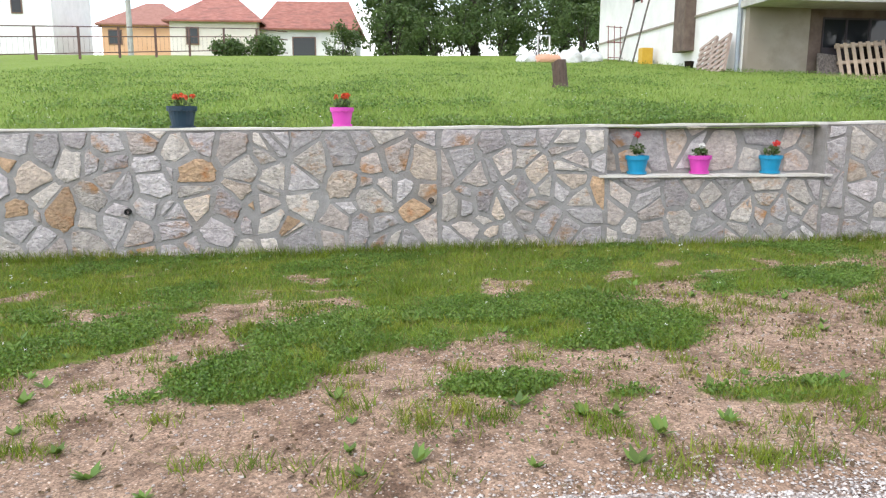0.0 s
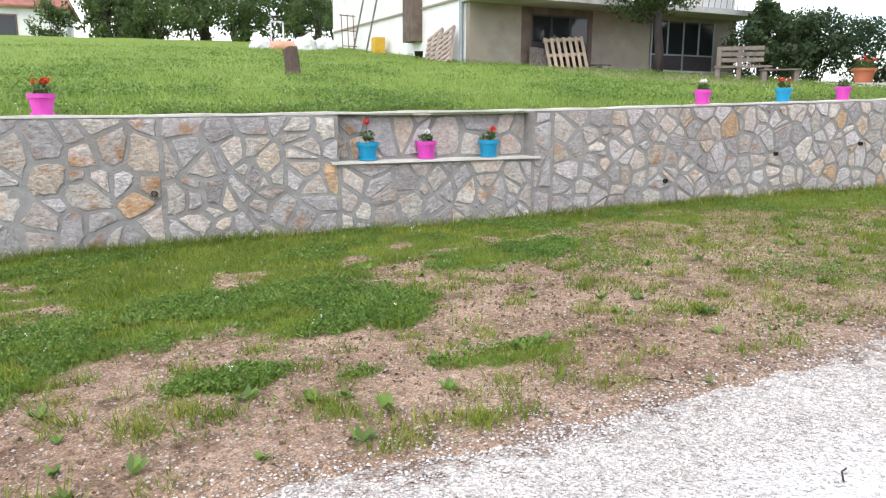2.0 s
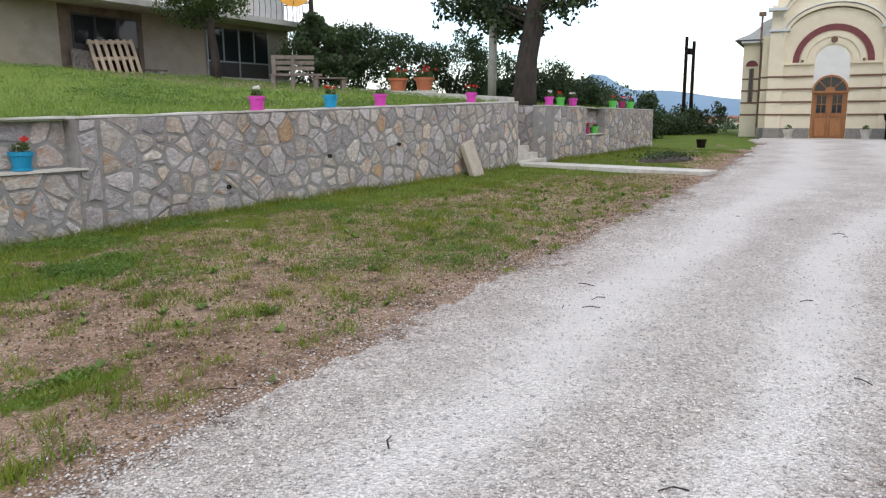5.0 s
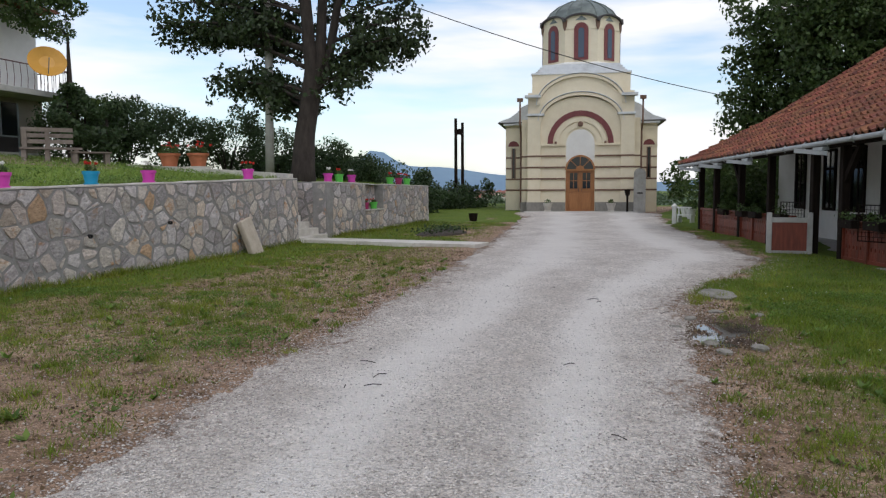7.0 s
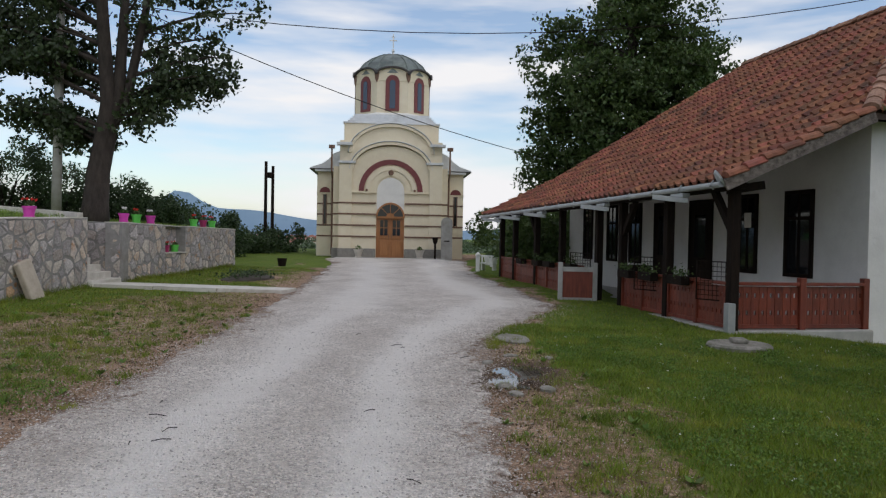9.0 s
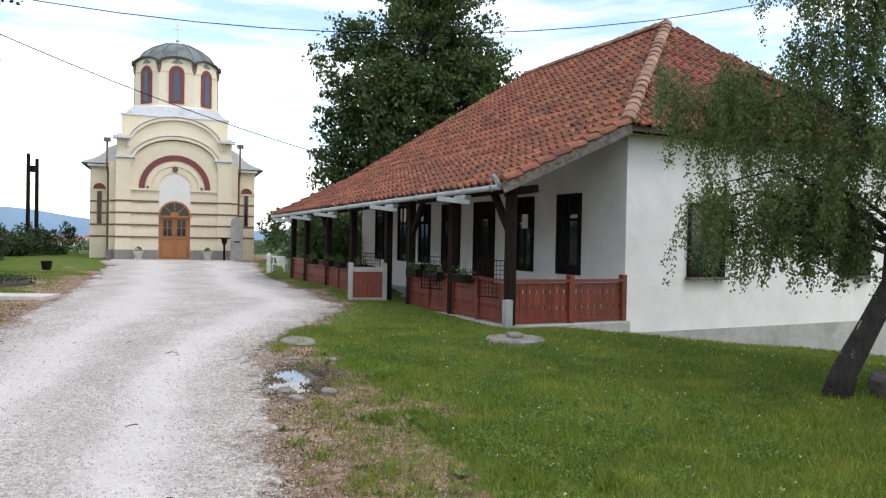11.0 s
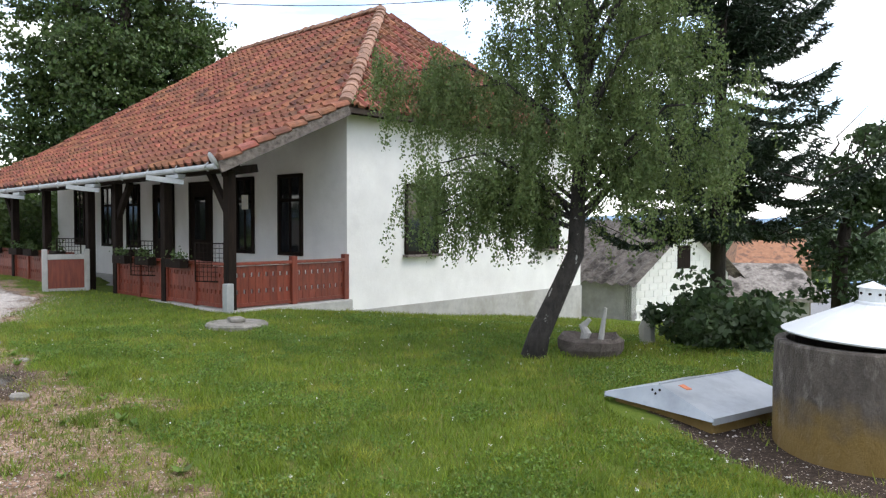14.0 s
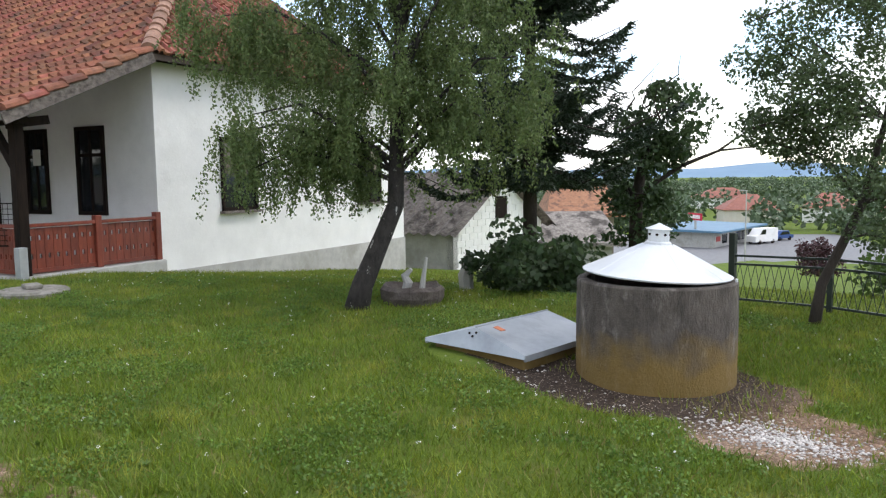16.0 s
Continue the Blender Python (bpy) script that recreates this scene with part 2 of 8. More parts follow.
def lower(X, Y):
    """The yard: nearly level, rising a little towards the church, falling to the south-east and to the valley all round."""
    X, Y = np.asarray(X, float), np.asarray(Y, float)
    z = 0.012 * np.clip(X, -25, 45)
    s = 0.5 * X - 0.85 * Y
    fall = np.where(s < 40, 0.12 * np.maximum(0, s - 9.5), 0.12 * 30.5 + 0.13 * (s - 40))
    z = z - fall * step01(0.5, -6, Y)
    z = z - 0.11 * np.maximum(0, X - 48) - 0.05 * np.maximum(0, -X - 60)
    return np.maximum(z, -9)


def low(x, y):
    return float(lower(x, y))


def upper(X, Y):
    """The lawn behind the wall: a slope up to a crest, then gently down."""
    X, Y = np.asarray(X, float), np.asarray(Y, float)
    d = Y - wall_y(X)
    return wall_top(X) - 0.02 + (0.107 - 0.035 * step01(8, 20, X)) * np.clip(d - 0.3, 0, 33) - 0.03 * np.maximum(0, d - 33)


def up(x, y):
    return float(upper(x, y))


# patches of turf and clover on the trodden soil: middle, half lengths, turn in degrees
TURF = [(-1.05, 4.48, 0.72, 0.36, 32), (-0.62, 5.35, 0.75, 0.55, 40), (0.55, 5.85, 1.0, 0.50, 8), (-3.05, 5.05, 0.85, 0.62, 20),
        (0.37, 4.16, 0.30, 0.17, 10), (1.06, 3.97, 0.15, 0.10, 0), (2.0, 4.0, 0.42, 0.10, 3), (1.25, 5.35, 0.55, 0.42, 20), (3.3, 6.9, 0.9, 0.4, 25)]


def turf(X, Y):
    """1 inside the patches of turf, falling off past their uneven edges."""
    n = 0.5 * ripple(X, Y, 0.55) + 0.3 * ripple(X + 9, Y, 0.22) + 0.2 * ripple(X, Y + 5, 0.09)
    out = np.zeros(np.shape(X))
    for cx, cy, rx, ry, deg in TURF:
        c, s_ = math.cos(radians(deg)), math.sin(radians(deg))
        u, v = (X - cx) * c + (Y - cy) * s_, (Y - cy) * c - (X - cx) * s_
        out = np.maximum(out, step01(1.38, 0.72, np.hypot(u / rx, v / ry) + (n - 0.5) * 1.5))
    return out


def grass_cover(X, Y):
    """How much grass grows: full by the wall and on the lawn, in patches and then thin along the road."""
    X, Y = np.asarray(X, float), np.asarray(Y, float)
    d = wall_y(X) - Y
    n = 0.5 * ripple(X, Y, 1.3) + 0.3 * ripple(X + 31, Y, 0.45) + 0.2 * ripple(X + 11, Y, 0.17)
    reach = 2.55 - 1.25 * step01(1, 5, X) + 1.9 * step01(10, 18, X)
    reach = reach + 0.7 * step01(-1.5, -4, X)
    north = step01(-0.6, 0.6, reach - d + (n - 0.5) * 3.0)
    gaps = 0.6 * ripple(X + 3, Y, 0.6) + 0.4 * ripple(X, Y + 17, 0.23)
    north = north * (1 - 0.75 * step01(0.62, 0.78, gaps) * step01(0.5, 1.3, d))
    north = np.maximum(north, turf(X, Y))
    d2 = edge_r(X) - Y
    south = step01(-0.6, 0.6, d2 - 1.1 - 0.55 * step01(9.5, 7, X) + (n - 0.5) * 2.6 + 1.0 * step01(9.5, 12, X) + 0.7 * step01(5.0, 2.5, X))
    south = np.maximum(south, 0.42 * step01(0.25, 0.8, d2) * step01(1.0, 1.9, np.hypot((X - 8.45) / 0.75, (Y - 0.12) / 0.42)))
    well = np.hypot((X - 4.0) / 1.45, (Y + 5.45) / 0.95) + (n - 0.5) * 0.5
    tail = np.hypot(X - 2.45, (Y + 4.95) * 1.0) + (n - 0.5) * 0.6
    south = south * step01(0.9, 1.08, well) * step01(0.45, 0.75, tail)
    bed = np.hypot((X - 20.4) / 1.6, (Y - 8.2) / 0.8) + (n - 0.5) * 0.5
    thin = 0.05 + 0.37 * step01(1.5, 6.5, X)
    north = np.maximum(north, thin * step01(0.1, 0.9, Y - edge_l(X)))
    north = north * step01(0.75, 1.0, bed)
    on_road = (Y < edge_l(X)) & (Y > edge_r(X))
    return np.where(on_road, 0, np.where(Y >= edge_l(X), north, south))


def ground_mat(name, soil1, soil2, pebble, grass1, grass2, grass3):
    """Soil with pebbles where the cover is thin, turf where it is thick."""
    m = bpy.data.materials.new(name)
    m.use_nodes = True
    n, l = m.node_tree.nodes, m.node_tree.links
    b = n["Principled BSDF"]
    b.inputs["Roughness"].default_value = 0.95
    b.inputs["Specular IOR Level"].default_value = 0.2
    geo = n.new("ShaderNodeNewGeometry")
    at = n.new("ShaderNodeAttribute")
    at.attribute_name = "grass"

    def nz(s, d=8, r=0.65):
        t = n.new("ShaderNodeTexNoise")
        t.inputs["Scale"].default_value, t.inputs["Detail"].default_value, t.inputs["Roughness"].default_value = s, d, r
        l.new(geo.outputs["Position"], t.inputs["Vector"])
        return t.outputs["Fac"]

    def rng(fac, a, z, lo=0.0, hi=1.0):
        r = n.new("ShaderNodeMapRange")
        for key, v in (("From Min", a), ("From Max", z), ("To Min", lo), ("To Max", hi)):
            r.inputs[key].default_value = v
        l.new(fac, r.inputs["Value"])
        return r.outputs["Result"]

    def mix(fac, a, z):
        x = n.new("ShaderNodeMix")
        x.data_type = "RGBA"
        l.new(fac, x.inputs["Factor"])
        for key, v in (("A", a), ("B", z)):
            if isinstance(v, tuple):
                x.inputs[key].default_value = (*v, 1)
            else:
                l.new(v, x.inputs[key])
        return x.outputs["Result"]

    soil = mix(rng(nz(0.9), 0.35, 0.65), soil1, soil2)
    soil = mix(rng(nz(14), 0.45, 0.7), soil, soil2)
    soil = mix(rng(nz(2.3), 0.52, 0.68), soil, tuple(v * 0.62 for v in soil1))
    dk = n.new("ShaderNodeAttribute")
    dk.attribute_name = "damp"
    soil = mix(dk.outputs["Fac"], soil, (0.05, 0.036, 0.027))
    vor = n.new("ShaderNodeTexVoronoi")
    vor.inputs["Scale"].default_value, vor.inputs["Randomness"].default_value = 38, 1
    l.new(geo.outputs["Position"], vor.inputs["Vector"])
    soil = mix(rng(vor.outputs["Distance"], 0.24, 0.10), soil, pebble)
    for cell, lo, hi in ((30, 0.80, 1.22), (95, 0.62, 1.40)):
        grit, shade = n.new("ShaderNodeTexVoronoi"), n.new("ShaderNodeHueSaturation")
        grit.inputs["Scale"].default_value = cell
        l.new(geo.outputs["Position"], grit.inputs["Vector"])
        l.new(rng(grit.outputs["Color"], 0.15, 0.85, lo, hi), shade.inputs["Value"])
        l.new(soil, shade.inputs["Color"])
        soil = shade.outputs["Color"]
    turf = mix(rng(nz(1.1), 0.35, 0.65), grass1, grass2)
    turf = mix(rng(nz(22), 0.35, 0.75), turf, grass1)
    turf = mix(rng(nz(3.2), 0.56, 0.72), turf, grass3)
    add = n.new("ShaderNodeMath")
    l.new(at.outputs["Fac"], add.inputs[0])
    l.new(rng(nz(9), 0.25, 0.75, -0.33, 0.33), add.inputs[1])
    l.new(mix(rng(add.outputs[0], 0.38, 0.62), soil, turf), b.inputs["Base Color"])
    bp = n.new("ShaderNodeBump")
    bp.inputs["Strength"].default_value, bp.inputs["Distance"].default_value = 0.9, 0.034
    l.new(nz(45), bp.inputs["Height"])
    l.new(bp.outputs["Normal"], b.inputs["Normal"])
    return m


def set_cover(ob, cover):
    me = ob.data
    co = np.empty(len(me.vertices) * 3, dtype=np.float32)
    me.vertices.foreach_get("co", co)
    co = co.reshape(-1, 3)
    at = me.attributes.new("grass", "FLOAT", "POINT")
    at.data.foreach_set("value", np.asarray(cover(co[:, 0], co[:, 1]), dtype=np.float32))
    x, y = co[:, 0], co[:, 1]
    wet = step01(1.5, 0.9, np.hypot((x - 4.0) / 1.45, (y + 5.45) / 0.95)) * step01(2.4, 3.1, x) + 0.85 * step01(1.7, 0.8, np.hypot((x - 8.45) / 0.75, (y - 0.12) / 0.42)) * (y < 0.62)
    at = me.attributes.new("damp", "FLOAT", "POINT")
    at.data.foreach_set("value", np.clip(wet, 0, 0.95).astype(np.float32))


M_YARD = ground_mat("yard", (0.20, 0.122, 0.078), (0.385, 0.266, 0.187), (0.58, 0.49, 0.41), (0.085, 0.135, 0.016), (0.15, 0.20, 0.028), (0.21, 0.185, 0.065))
M_LAWN = ground_mat("lawn", (0.20, 0.15, 0.10), (0.26, 0.2, 0.14), (0.4, 0.36, 0.3), (0.15, 0.22, 0.035), (0.21, 0.285, 0.06), (0.27, 0.29, 0.10))


def gravel_mat():
    """Crushed limestone, pale where wheels have ground it, coarse and greyer between, thinning out into soil at the fringe."""
    m = ground_mat("gravel", (0.20, 0.13, 0.095), (0.34, 0.25, 0.19), (0.50, 0.44, 0.39), (0.60, 0.54, 0.49), (0.86, 0.80, 0.745), (0.52, 0.465, 0.42))
    n, l = m.node_tree.nodes, m.node_tree.links
    bp = [x for x in n if x.bl_idname == "ShaderNodeBump"][0]
    v = n.new("ShaderNodeTexVoronoi")
    v.inputs["Scale"].default_value = 55
    geo = [x for x in n if x.bl_idname == "ShaderNodeNewGeometry"][0]
    l.new(geo.outputs["Position"], v.inputs["Vector"])
    l.new(v.outputs["Distance"], bp.inputs["Height"])
    b = n["Principled BSDF"]
    src = b.inputs["Base Color"].links[0].from_socket
    hs, mr = n.new("ShaderNodeHueSaturation"), n.new("ShaderNodeMapRange")
    mr.inputs["To Min"].default_value, mr.inputs["To Max"].default_value = 0.60, 1.32
    l.new(v.outputs["Color"], mr.inputs["Value"])
    l.new(mr.outputs["Result"], hs.inputs["Value"])
    l.new(src, hs.inputs["Color"])
    # wheel tracks: ground fine and pale
    at, nt, mu, r2, mx = n.new("ShaderNodeAttribute"), n.new("ShaderNodeTexNoise"), n.new("ShaderNodeMath"), n.new("ShaderNodeMapRange"), n.new("ShaderNodeMix")
    at.attribute_name = "wheel"
    nt.inputs["Scale"].default_value, nt.inputs["Detail"].default_value = 3.5, 7
    l.new(geo.outputs["Position"], nt.inputs["Vector"])
    mu.operation = "ADD"
    l.new(at.outputs["Fac"], mu.inputs[0])
    l.new(nt.outputs["Fac"], mu.inputs[1])
    r2.inputs["From Min"].default_value, r2.inputs["From Max"].default_value, r2.inputs["To Max"].default_value = 0.55, 1.35, 0.7
    l.new(mu.outputs[0], r2.inputs["Value"])
    mx.data_type = "RGBA"
    l.new(r2.outputs["Result"], mx.inputs["Factor"])
    l.new(hs.outputs["Color"], mx.inputs["A"])
    mx.inputs["B"].default_value = (0.88, 0.835, 0.79, 1)
    l.new(mx.outputs["Result"], b.inputs["Base Color"])
    return m


M_GRAVEL = gravel_mat()


def yard_height(X, Y):
    z = lower(X, Y)
    near = (np.abs(X) < 60) & (np.abs(Y) < 40)
    z = z + np.where(near, 0.05 * (ripple(X, Y, 1.9) - 0.5) + 0.02 * (ripple(X, Y, 0.5) - 0.5), 0)
    inside = np.minimum(Y - edge_r(X), edge_l(X) - Y)
    z = z - 0.09 * step01(-0.35, 0.35, inside) * near
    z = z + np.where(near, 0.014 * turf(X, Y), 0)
    z = z - 0.11 * step01(2.1, 0.7, np.hypot(X - 3.1, (Y + 5.35) * 1.1))
    pud = np.hypot((X - 8.45) / 0.85, (Y - 0.12) / 0.42)
    k = step01(1.5, 0.75, pud)
    z = z * (1 - k) + (lower(8.45, 0.12) - 0.05 * (1.15 - pud) + 0.085 * (ripple(X, Y, 0.3) - 0.42)) * k
    behind = Y - wall_y(X)
    return z - np.where((behind > 0.25) & (X < 26) & (Y < 70) & (X > -70), 0.6, 0)


def spread(lo, hi, step, far):
    mid = np.arange(lo, hi + 1e-6, step)
    out, d = [], step
    p = 0.0
    while p < far:
        d = min(d * 1.35, 120)
        p += d
        out.append(p)
    out = np.array(out)
    return np.concatenate([lo - out[::-1], mid, hi + out])


ground = sheet("ground", spread(-8, 30, 0.13, 2600), spread(-12, 12.5, 0.13, 2600), yard_height, M_YARD,
               "patchy grass and reddish stony soil of a church yard")
set_cover(ground, lambda X, Y: np.where((np.abs(X) > 45) | (Y < -20), 1.0, grass_cover(X, Y)))

lawn = sheet("ground_lawn", np.concatenate([np.arange(-70, -10, 2.0), np.arange(-10, 26.31, 0.3)]), np.arange(0, 1.0001, 1 / 110),
             lambda X, T: X * 0, M_LAWN, "sloping mown lawn behind the stone wall")
me = lawn.data
for v in me.vertices:
    x, t = v.co.x, v.co.y
    y = float(wall_y(x)) + 0.12 + 55 * t ** 1.7
    if 16.5 < x < 18.0 and y < 12.6:
        y = 12.6 + 0.3 * t
    v.co = (x, y, up(x, y) + 0.05 * (float(ripple(x, y, 1.7)) - 0.5))
set_cover(lawn, lambda X, Y: 0.62 + 0.6 * ripple(X, Y, 0.8) - 0.9 * (np.hypot(X - 14, (Y - 20.0) * 0.6) < 3.2))


def road_height(X, Y):
    inside = np.minimum(Y - edge_r(X), edge_l(X) - Y)
    n = 0.4 * ripple(X, Y, 0.7) + 0.35 * ripple(X, Y, 0.3) + 0.25 * ripple(X + 7, Y, 0.14)
    crown = 0.03 * step01(0.2, 1.3, inside) - 0.085 * step01(0.15, -0.75, inside)
    rut = 0.02 * np.exp(-((Y - edge_r(X) * 0.4 - edge_l(X) * 0.6) / 0.5) ** 2)
    return lower(X, Y) + crown + 0.10 * (n - 0.5) * step01(0.5, -0.2, inside) + 0.012 * (n - 0.5) - rut


road = sheet("road", np.concatenate([np.arange(-30, -2, 0.6), np.arange(-2, 34.6, 0.1)]), np.arange(-3.2, 11, 0.1), road_height, M_GRAVEL,
             "pale crushed-stone driveway leading to the church", keep=lambda X, Y: (Y < edge_l(X) + 0.75) & (Y > edge_r(X) - 0.75))
road["category"] = "road"


def wheel(X, Y):
    """How far wheels have ground the stones down: two broad tracks."""
    k = (Y - edge_r(X)) / np.maximum(edge_l(X) - edge_r(X), 0.5) + 0.10 * (ripple(X, Y, 1.4) - 0.5)
    return np.exp(-((k - 0.24) / 0.09) ** 2) + np.exp(-((k - 0.68) / 0.12) ** 2)


rco = np.array([v.co[:] for v in road.data.vertices])
road.data.attributes.new("wheel", "FLOAT", "POINT").data.foreach_set("value", wheel(rco[:, 0], rco[:, 1]).astype(np.float32))
set_cover(road, lambda X, Y: 0.5 + 0.75 * np.clip(np.minimum(Y - edge_r(X), edge_l(X) - Y) + 0.5 * (ripple(X, Y, 0.6) - 0.5) + 0.25 * (ripple(X, Y, 0.21) - 0.5), -0.7, 0.7))

# ---- the rubble retaining wall ----
M_STONE = stone_mat("rubble stone")
M_MORTAR = mat("mortar", (0.23, 0.22, 0.211), (0.325, 0.31, 0.298), scale=8, bump=0.8, bscale=45, c3=(0.20, 0.175, 0.155), s3=1.3, t3=(0.5, 0.72))
M_CAP = mat("concrete cap", (0.52, 0.49, 0.44), (0.66, 0.63, 0.58), scale=6, bump=0.4, bscale=45, c3=(0.42, 0.39, 0.33), s3=1.2)


def clip_half(poly, px, py, nx, ny):
    out = []
    for i in range(len(poly)):
        (ax, ay), (bx, by) = poly[i - 1], poly[i]
        da, db = (ax - px) * nx + (ay - py) * ny, (bx - px) * nx + (by - py) * ny
        if (da < 0) != (db < 0):
            k = da / (da - db)
            out.append((ax + k * (bx - ax), ay + k * (by - ay)))
        if db <= 0:
            out.append((bx, by))
    return out


def rubble(s0, s1, h0, h1, size, rng):
    """Outlines of stones of uneven size that fill a stretch of wall."""
    nx, ny = max(1, round((s1 - s0) / size)), max(2, round((h1 - h0) / (size * 0.82)))
    dx, dy = (s1 - s0) / nx, (h1 - h0) / ny
    seeds = []
    for j in range(ny):
        for i in range(nx):
            if rng.random() < 0.19:
                continue
            seeds.append((s0 + (i + 0.5 + (0.25 if j % 2 else -0.25) + rng.uniform(-0.46, 0.46)) * dx, h0 + (j + 0.5 + rng.uniform(-0.45, 0.45)) * dy))
    for x, y in [p for p in seeds if rng.random() < 0.16]:
        seeds.append((x + rng.uniform(-0.5, 0.5) * dx, min(h1 - 0.04, max(h0 + 0.04, y + rng.choice((-0.5, 0.5)) * dy))))
    S = np.array(seeds)
    heft = rng.uniform(0, 0.034, len(S))
    cells = []
    for a, (x, y) in enumerate(seeds):
        poly = [(s0, h0), (s1, h0), (s1, h1), (s0, h1)]
        order = np.argsort((S[:, 0] - x) ** 2 + ((S[:, 1] - y)) ** 2)[1:20]
        for k in order:
            qx, qy = S[k]
            wgt = 0.5 + (heft[a] - heft[k]) / (2 * ((qx - x) ** 2 + (qy - y) ** 2) + 0.004)
            wgt = min(0.84, max(0.16, wgt))
            poly = clip_half(poly, x + (qx - x) * wgt, y + (qy - y) * wgt, qx - x, qy - y)
            if len(poly) < 3:
                break
        if len(poly) < 3:
            continue
        P = np.array(poly)
        keep = np.hypot(*(P - np.roll(P, 1, 0)).T) > 0.035
        P = P[keep] if keep.sum() >= 3 else P
        c = P.mean(0)
        r = np.hypot(*(P - c).T)
        if r.max() < 0.05:
            continue
        joint = rng.uniform(0.016, 0.048)
        P = c + (P - c) * (1 - joint / np.maximum(r, 0.03))[:, None]
        cells.append((c, P))
    return cells


def stone_faces(c, P, rng):
    """A stone's outline given rounded corners and a worn, slightly domed face; the origin at its middle."""
    Q = P - c
    ring = []
    for i in range(len(Q)):
        a, b, z = Q[i - 1], Q[i], Q[(i + 1) % len(Q)]
        ring += [b + (a - b) * 0.075, b + (z - b) * 0.075, b + (z - b) * 0.5]
    ring = np.array(ring) * rng.uniform(0.89, 1.07, (len(ring), 1))
    up_h = rng.uniform(0.010, 0.022)
    tilt = rng.uniform(-0.035, 0.035, 2)
    n = len(ring)
    v = [(x, 0.0, z) for x, z in ring]
    v += [(x * 0.955, -(up_h * 0.9 + rng.uniform(-0.003, 0.003) + tilt @ (x, z)), z * 0.955) for x, z in ring]
    v += [(x * 0.55, -(up_h + rng.uniform(-0.004, 0.009) + tilt @ (x, z)), z * 0.55) for x, z in ring[::3]]
    f = [(i, (i + 1) % n, n + (i + 1) % n, n + i) for i in range(n)]
    h = n // 3
    for k in range(h):
        a, b, c2, z = n + 3 * k, n + 3 * k + 1, n + 3 * k + 2, n + (3 * k + 3) % n
        f += [(a, b, 2 * n + k), (b, c2, 2 * n + k), (c2, z, 2 * n + (k + 1) % h, 2 * n + k)]
    f.append(tuple(2 * n + k for k in range(h)))
    return v, f


STONE_JOBS = []          # filled here, laid at the end of the file


def wall_run(name, x0, x1, label, h_lo, parent_m=None, notch=None):
    """A stretch of wall between two points of the line, with its cap; notch: (from, to, ledge height, depth)."""
    y0, y1 = float(wall_y(x0)), float(wall_y(x1))
    a = math.atan2(y1 - y0, x1 - x0)
    length = math.hypot(x1 - x0, y1 - y0)
    m = Matrix.Translation((x0, y0, 0)) @ Matrix.Rotation(a, 4, "Z")
    w = thing(name, m, label, "wall", kind="structure")
    t0, t1 = float(wall_top(x0)), float(wall_top(x1))
    top = lambda s: t0 + (t1 - t0) * s / length
    parts = [(0, length, None)] if notch is None else [(0, notch[0], None), (notch[0], notch[1], notch), (notch[1], length, None)]
    core, cap = bmesh.new(), bmesh.new()
    for s0, s1, nt in parts:
        if nt is None:
            prism([(s0, h_lo), (s1, h_lo), (s1, top(s1)), (s0, top(s0))], 0, 0.42, core)
        else:
            prism([(s0, h_lo), (s1, h_lo), (s1, nt[2]), (s0, nt[2])], 0, 0.42, core)
            prism([(s0, nt[2] - 0.1), (s1, nt[2] - 0.1), (s1, top(s1)), (s0, top(s0))], nt[3], 0.46, core)
            box((s0 + s1) / 2, nt[3] / 2 - 0.02, nt[2], s1 - s0 + 0.2, nt[3] + 0.06, 0.028, cap)
        back = nt[3] if nt else 0
        k = max(1, round((s1 - s0) / 0.55))
        for i in range(k):
            p, q = s0 + (s1 - s0) * i / k, s0 + (s1 - s0) * (i + 1) / k
            e = lambda s: -0.012 + back + 0.012 * math.sin(s * 5.1) + 0.008 * math.sin(s * 13)
            b = bmesh.new()
            vs = [b.verts.new(v) for v in ((p, e(p), top(p)), (q, e(q), top(q)), (q, 0.44, top(q)), (p, 0.44, top(p)))]
            hi = [b.verts.new(v.co + Vector((0, 0, 0.026 + 0.008 * math.sin(v.co.x * 4.3)))) for v in vs]
            b.faces.new(hi)
            for u in range(4):
                b.faces.new((vs[u], vs[(u + 1) % 4], hi[(u + 1) % 4], hi[u]))
            merge(b, cap)
    for each in (core, cap):
        bmesh.ops.remove_doubles(each, verts=each.verts, dist=0.0005)
    part("core", core, M_MORTAR, w, "grey mortar core")
    part("cap", cap, M_CAP, w, "thin pale concrete capping")
    STONE_JOBS.append((w, length, h_lo, top, notch, x0))
    return w


wall_run("wall_west", -16.0, 0.0, "low retaining wall of grey and ochre rubble stone", -0.5)
NICHE = (2.02, 4.84, 0.86, 0.23)
wall_run("wall_middle", 0.0, 5.1, "rubble stone retaining wall with a ledge for pots", -0.3, notch=NICHE)
wall_run("wall_long", 5.1, 16.4, "long run of rubble stone retaining wall beside the grass", -0.2)
wall_run("wall_east", 18.0, 26.5, "rubble stone retaining wall beyond the steps with a small niche", -0.1, notch=(2.6, 4.0, 0.9, 0.28))

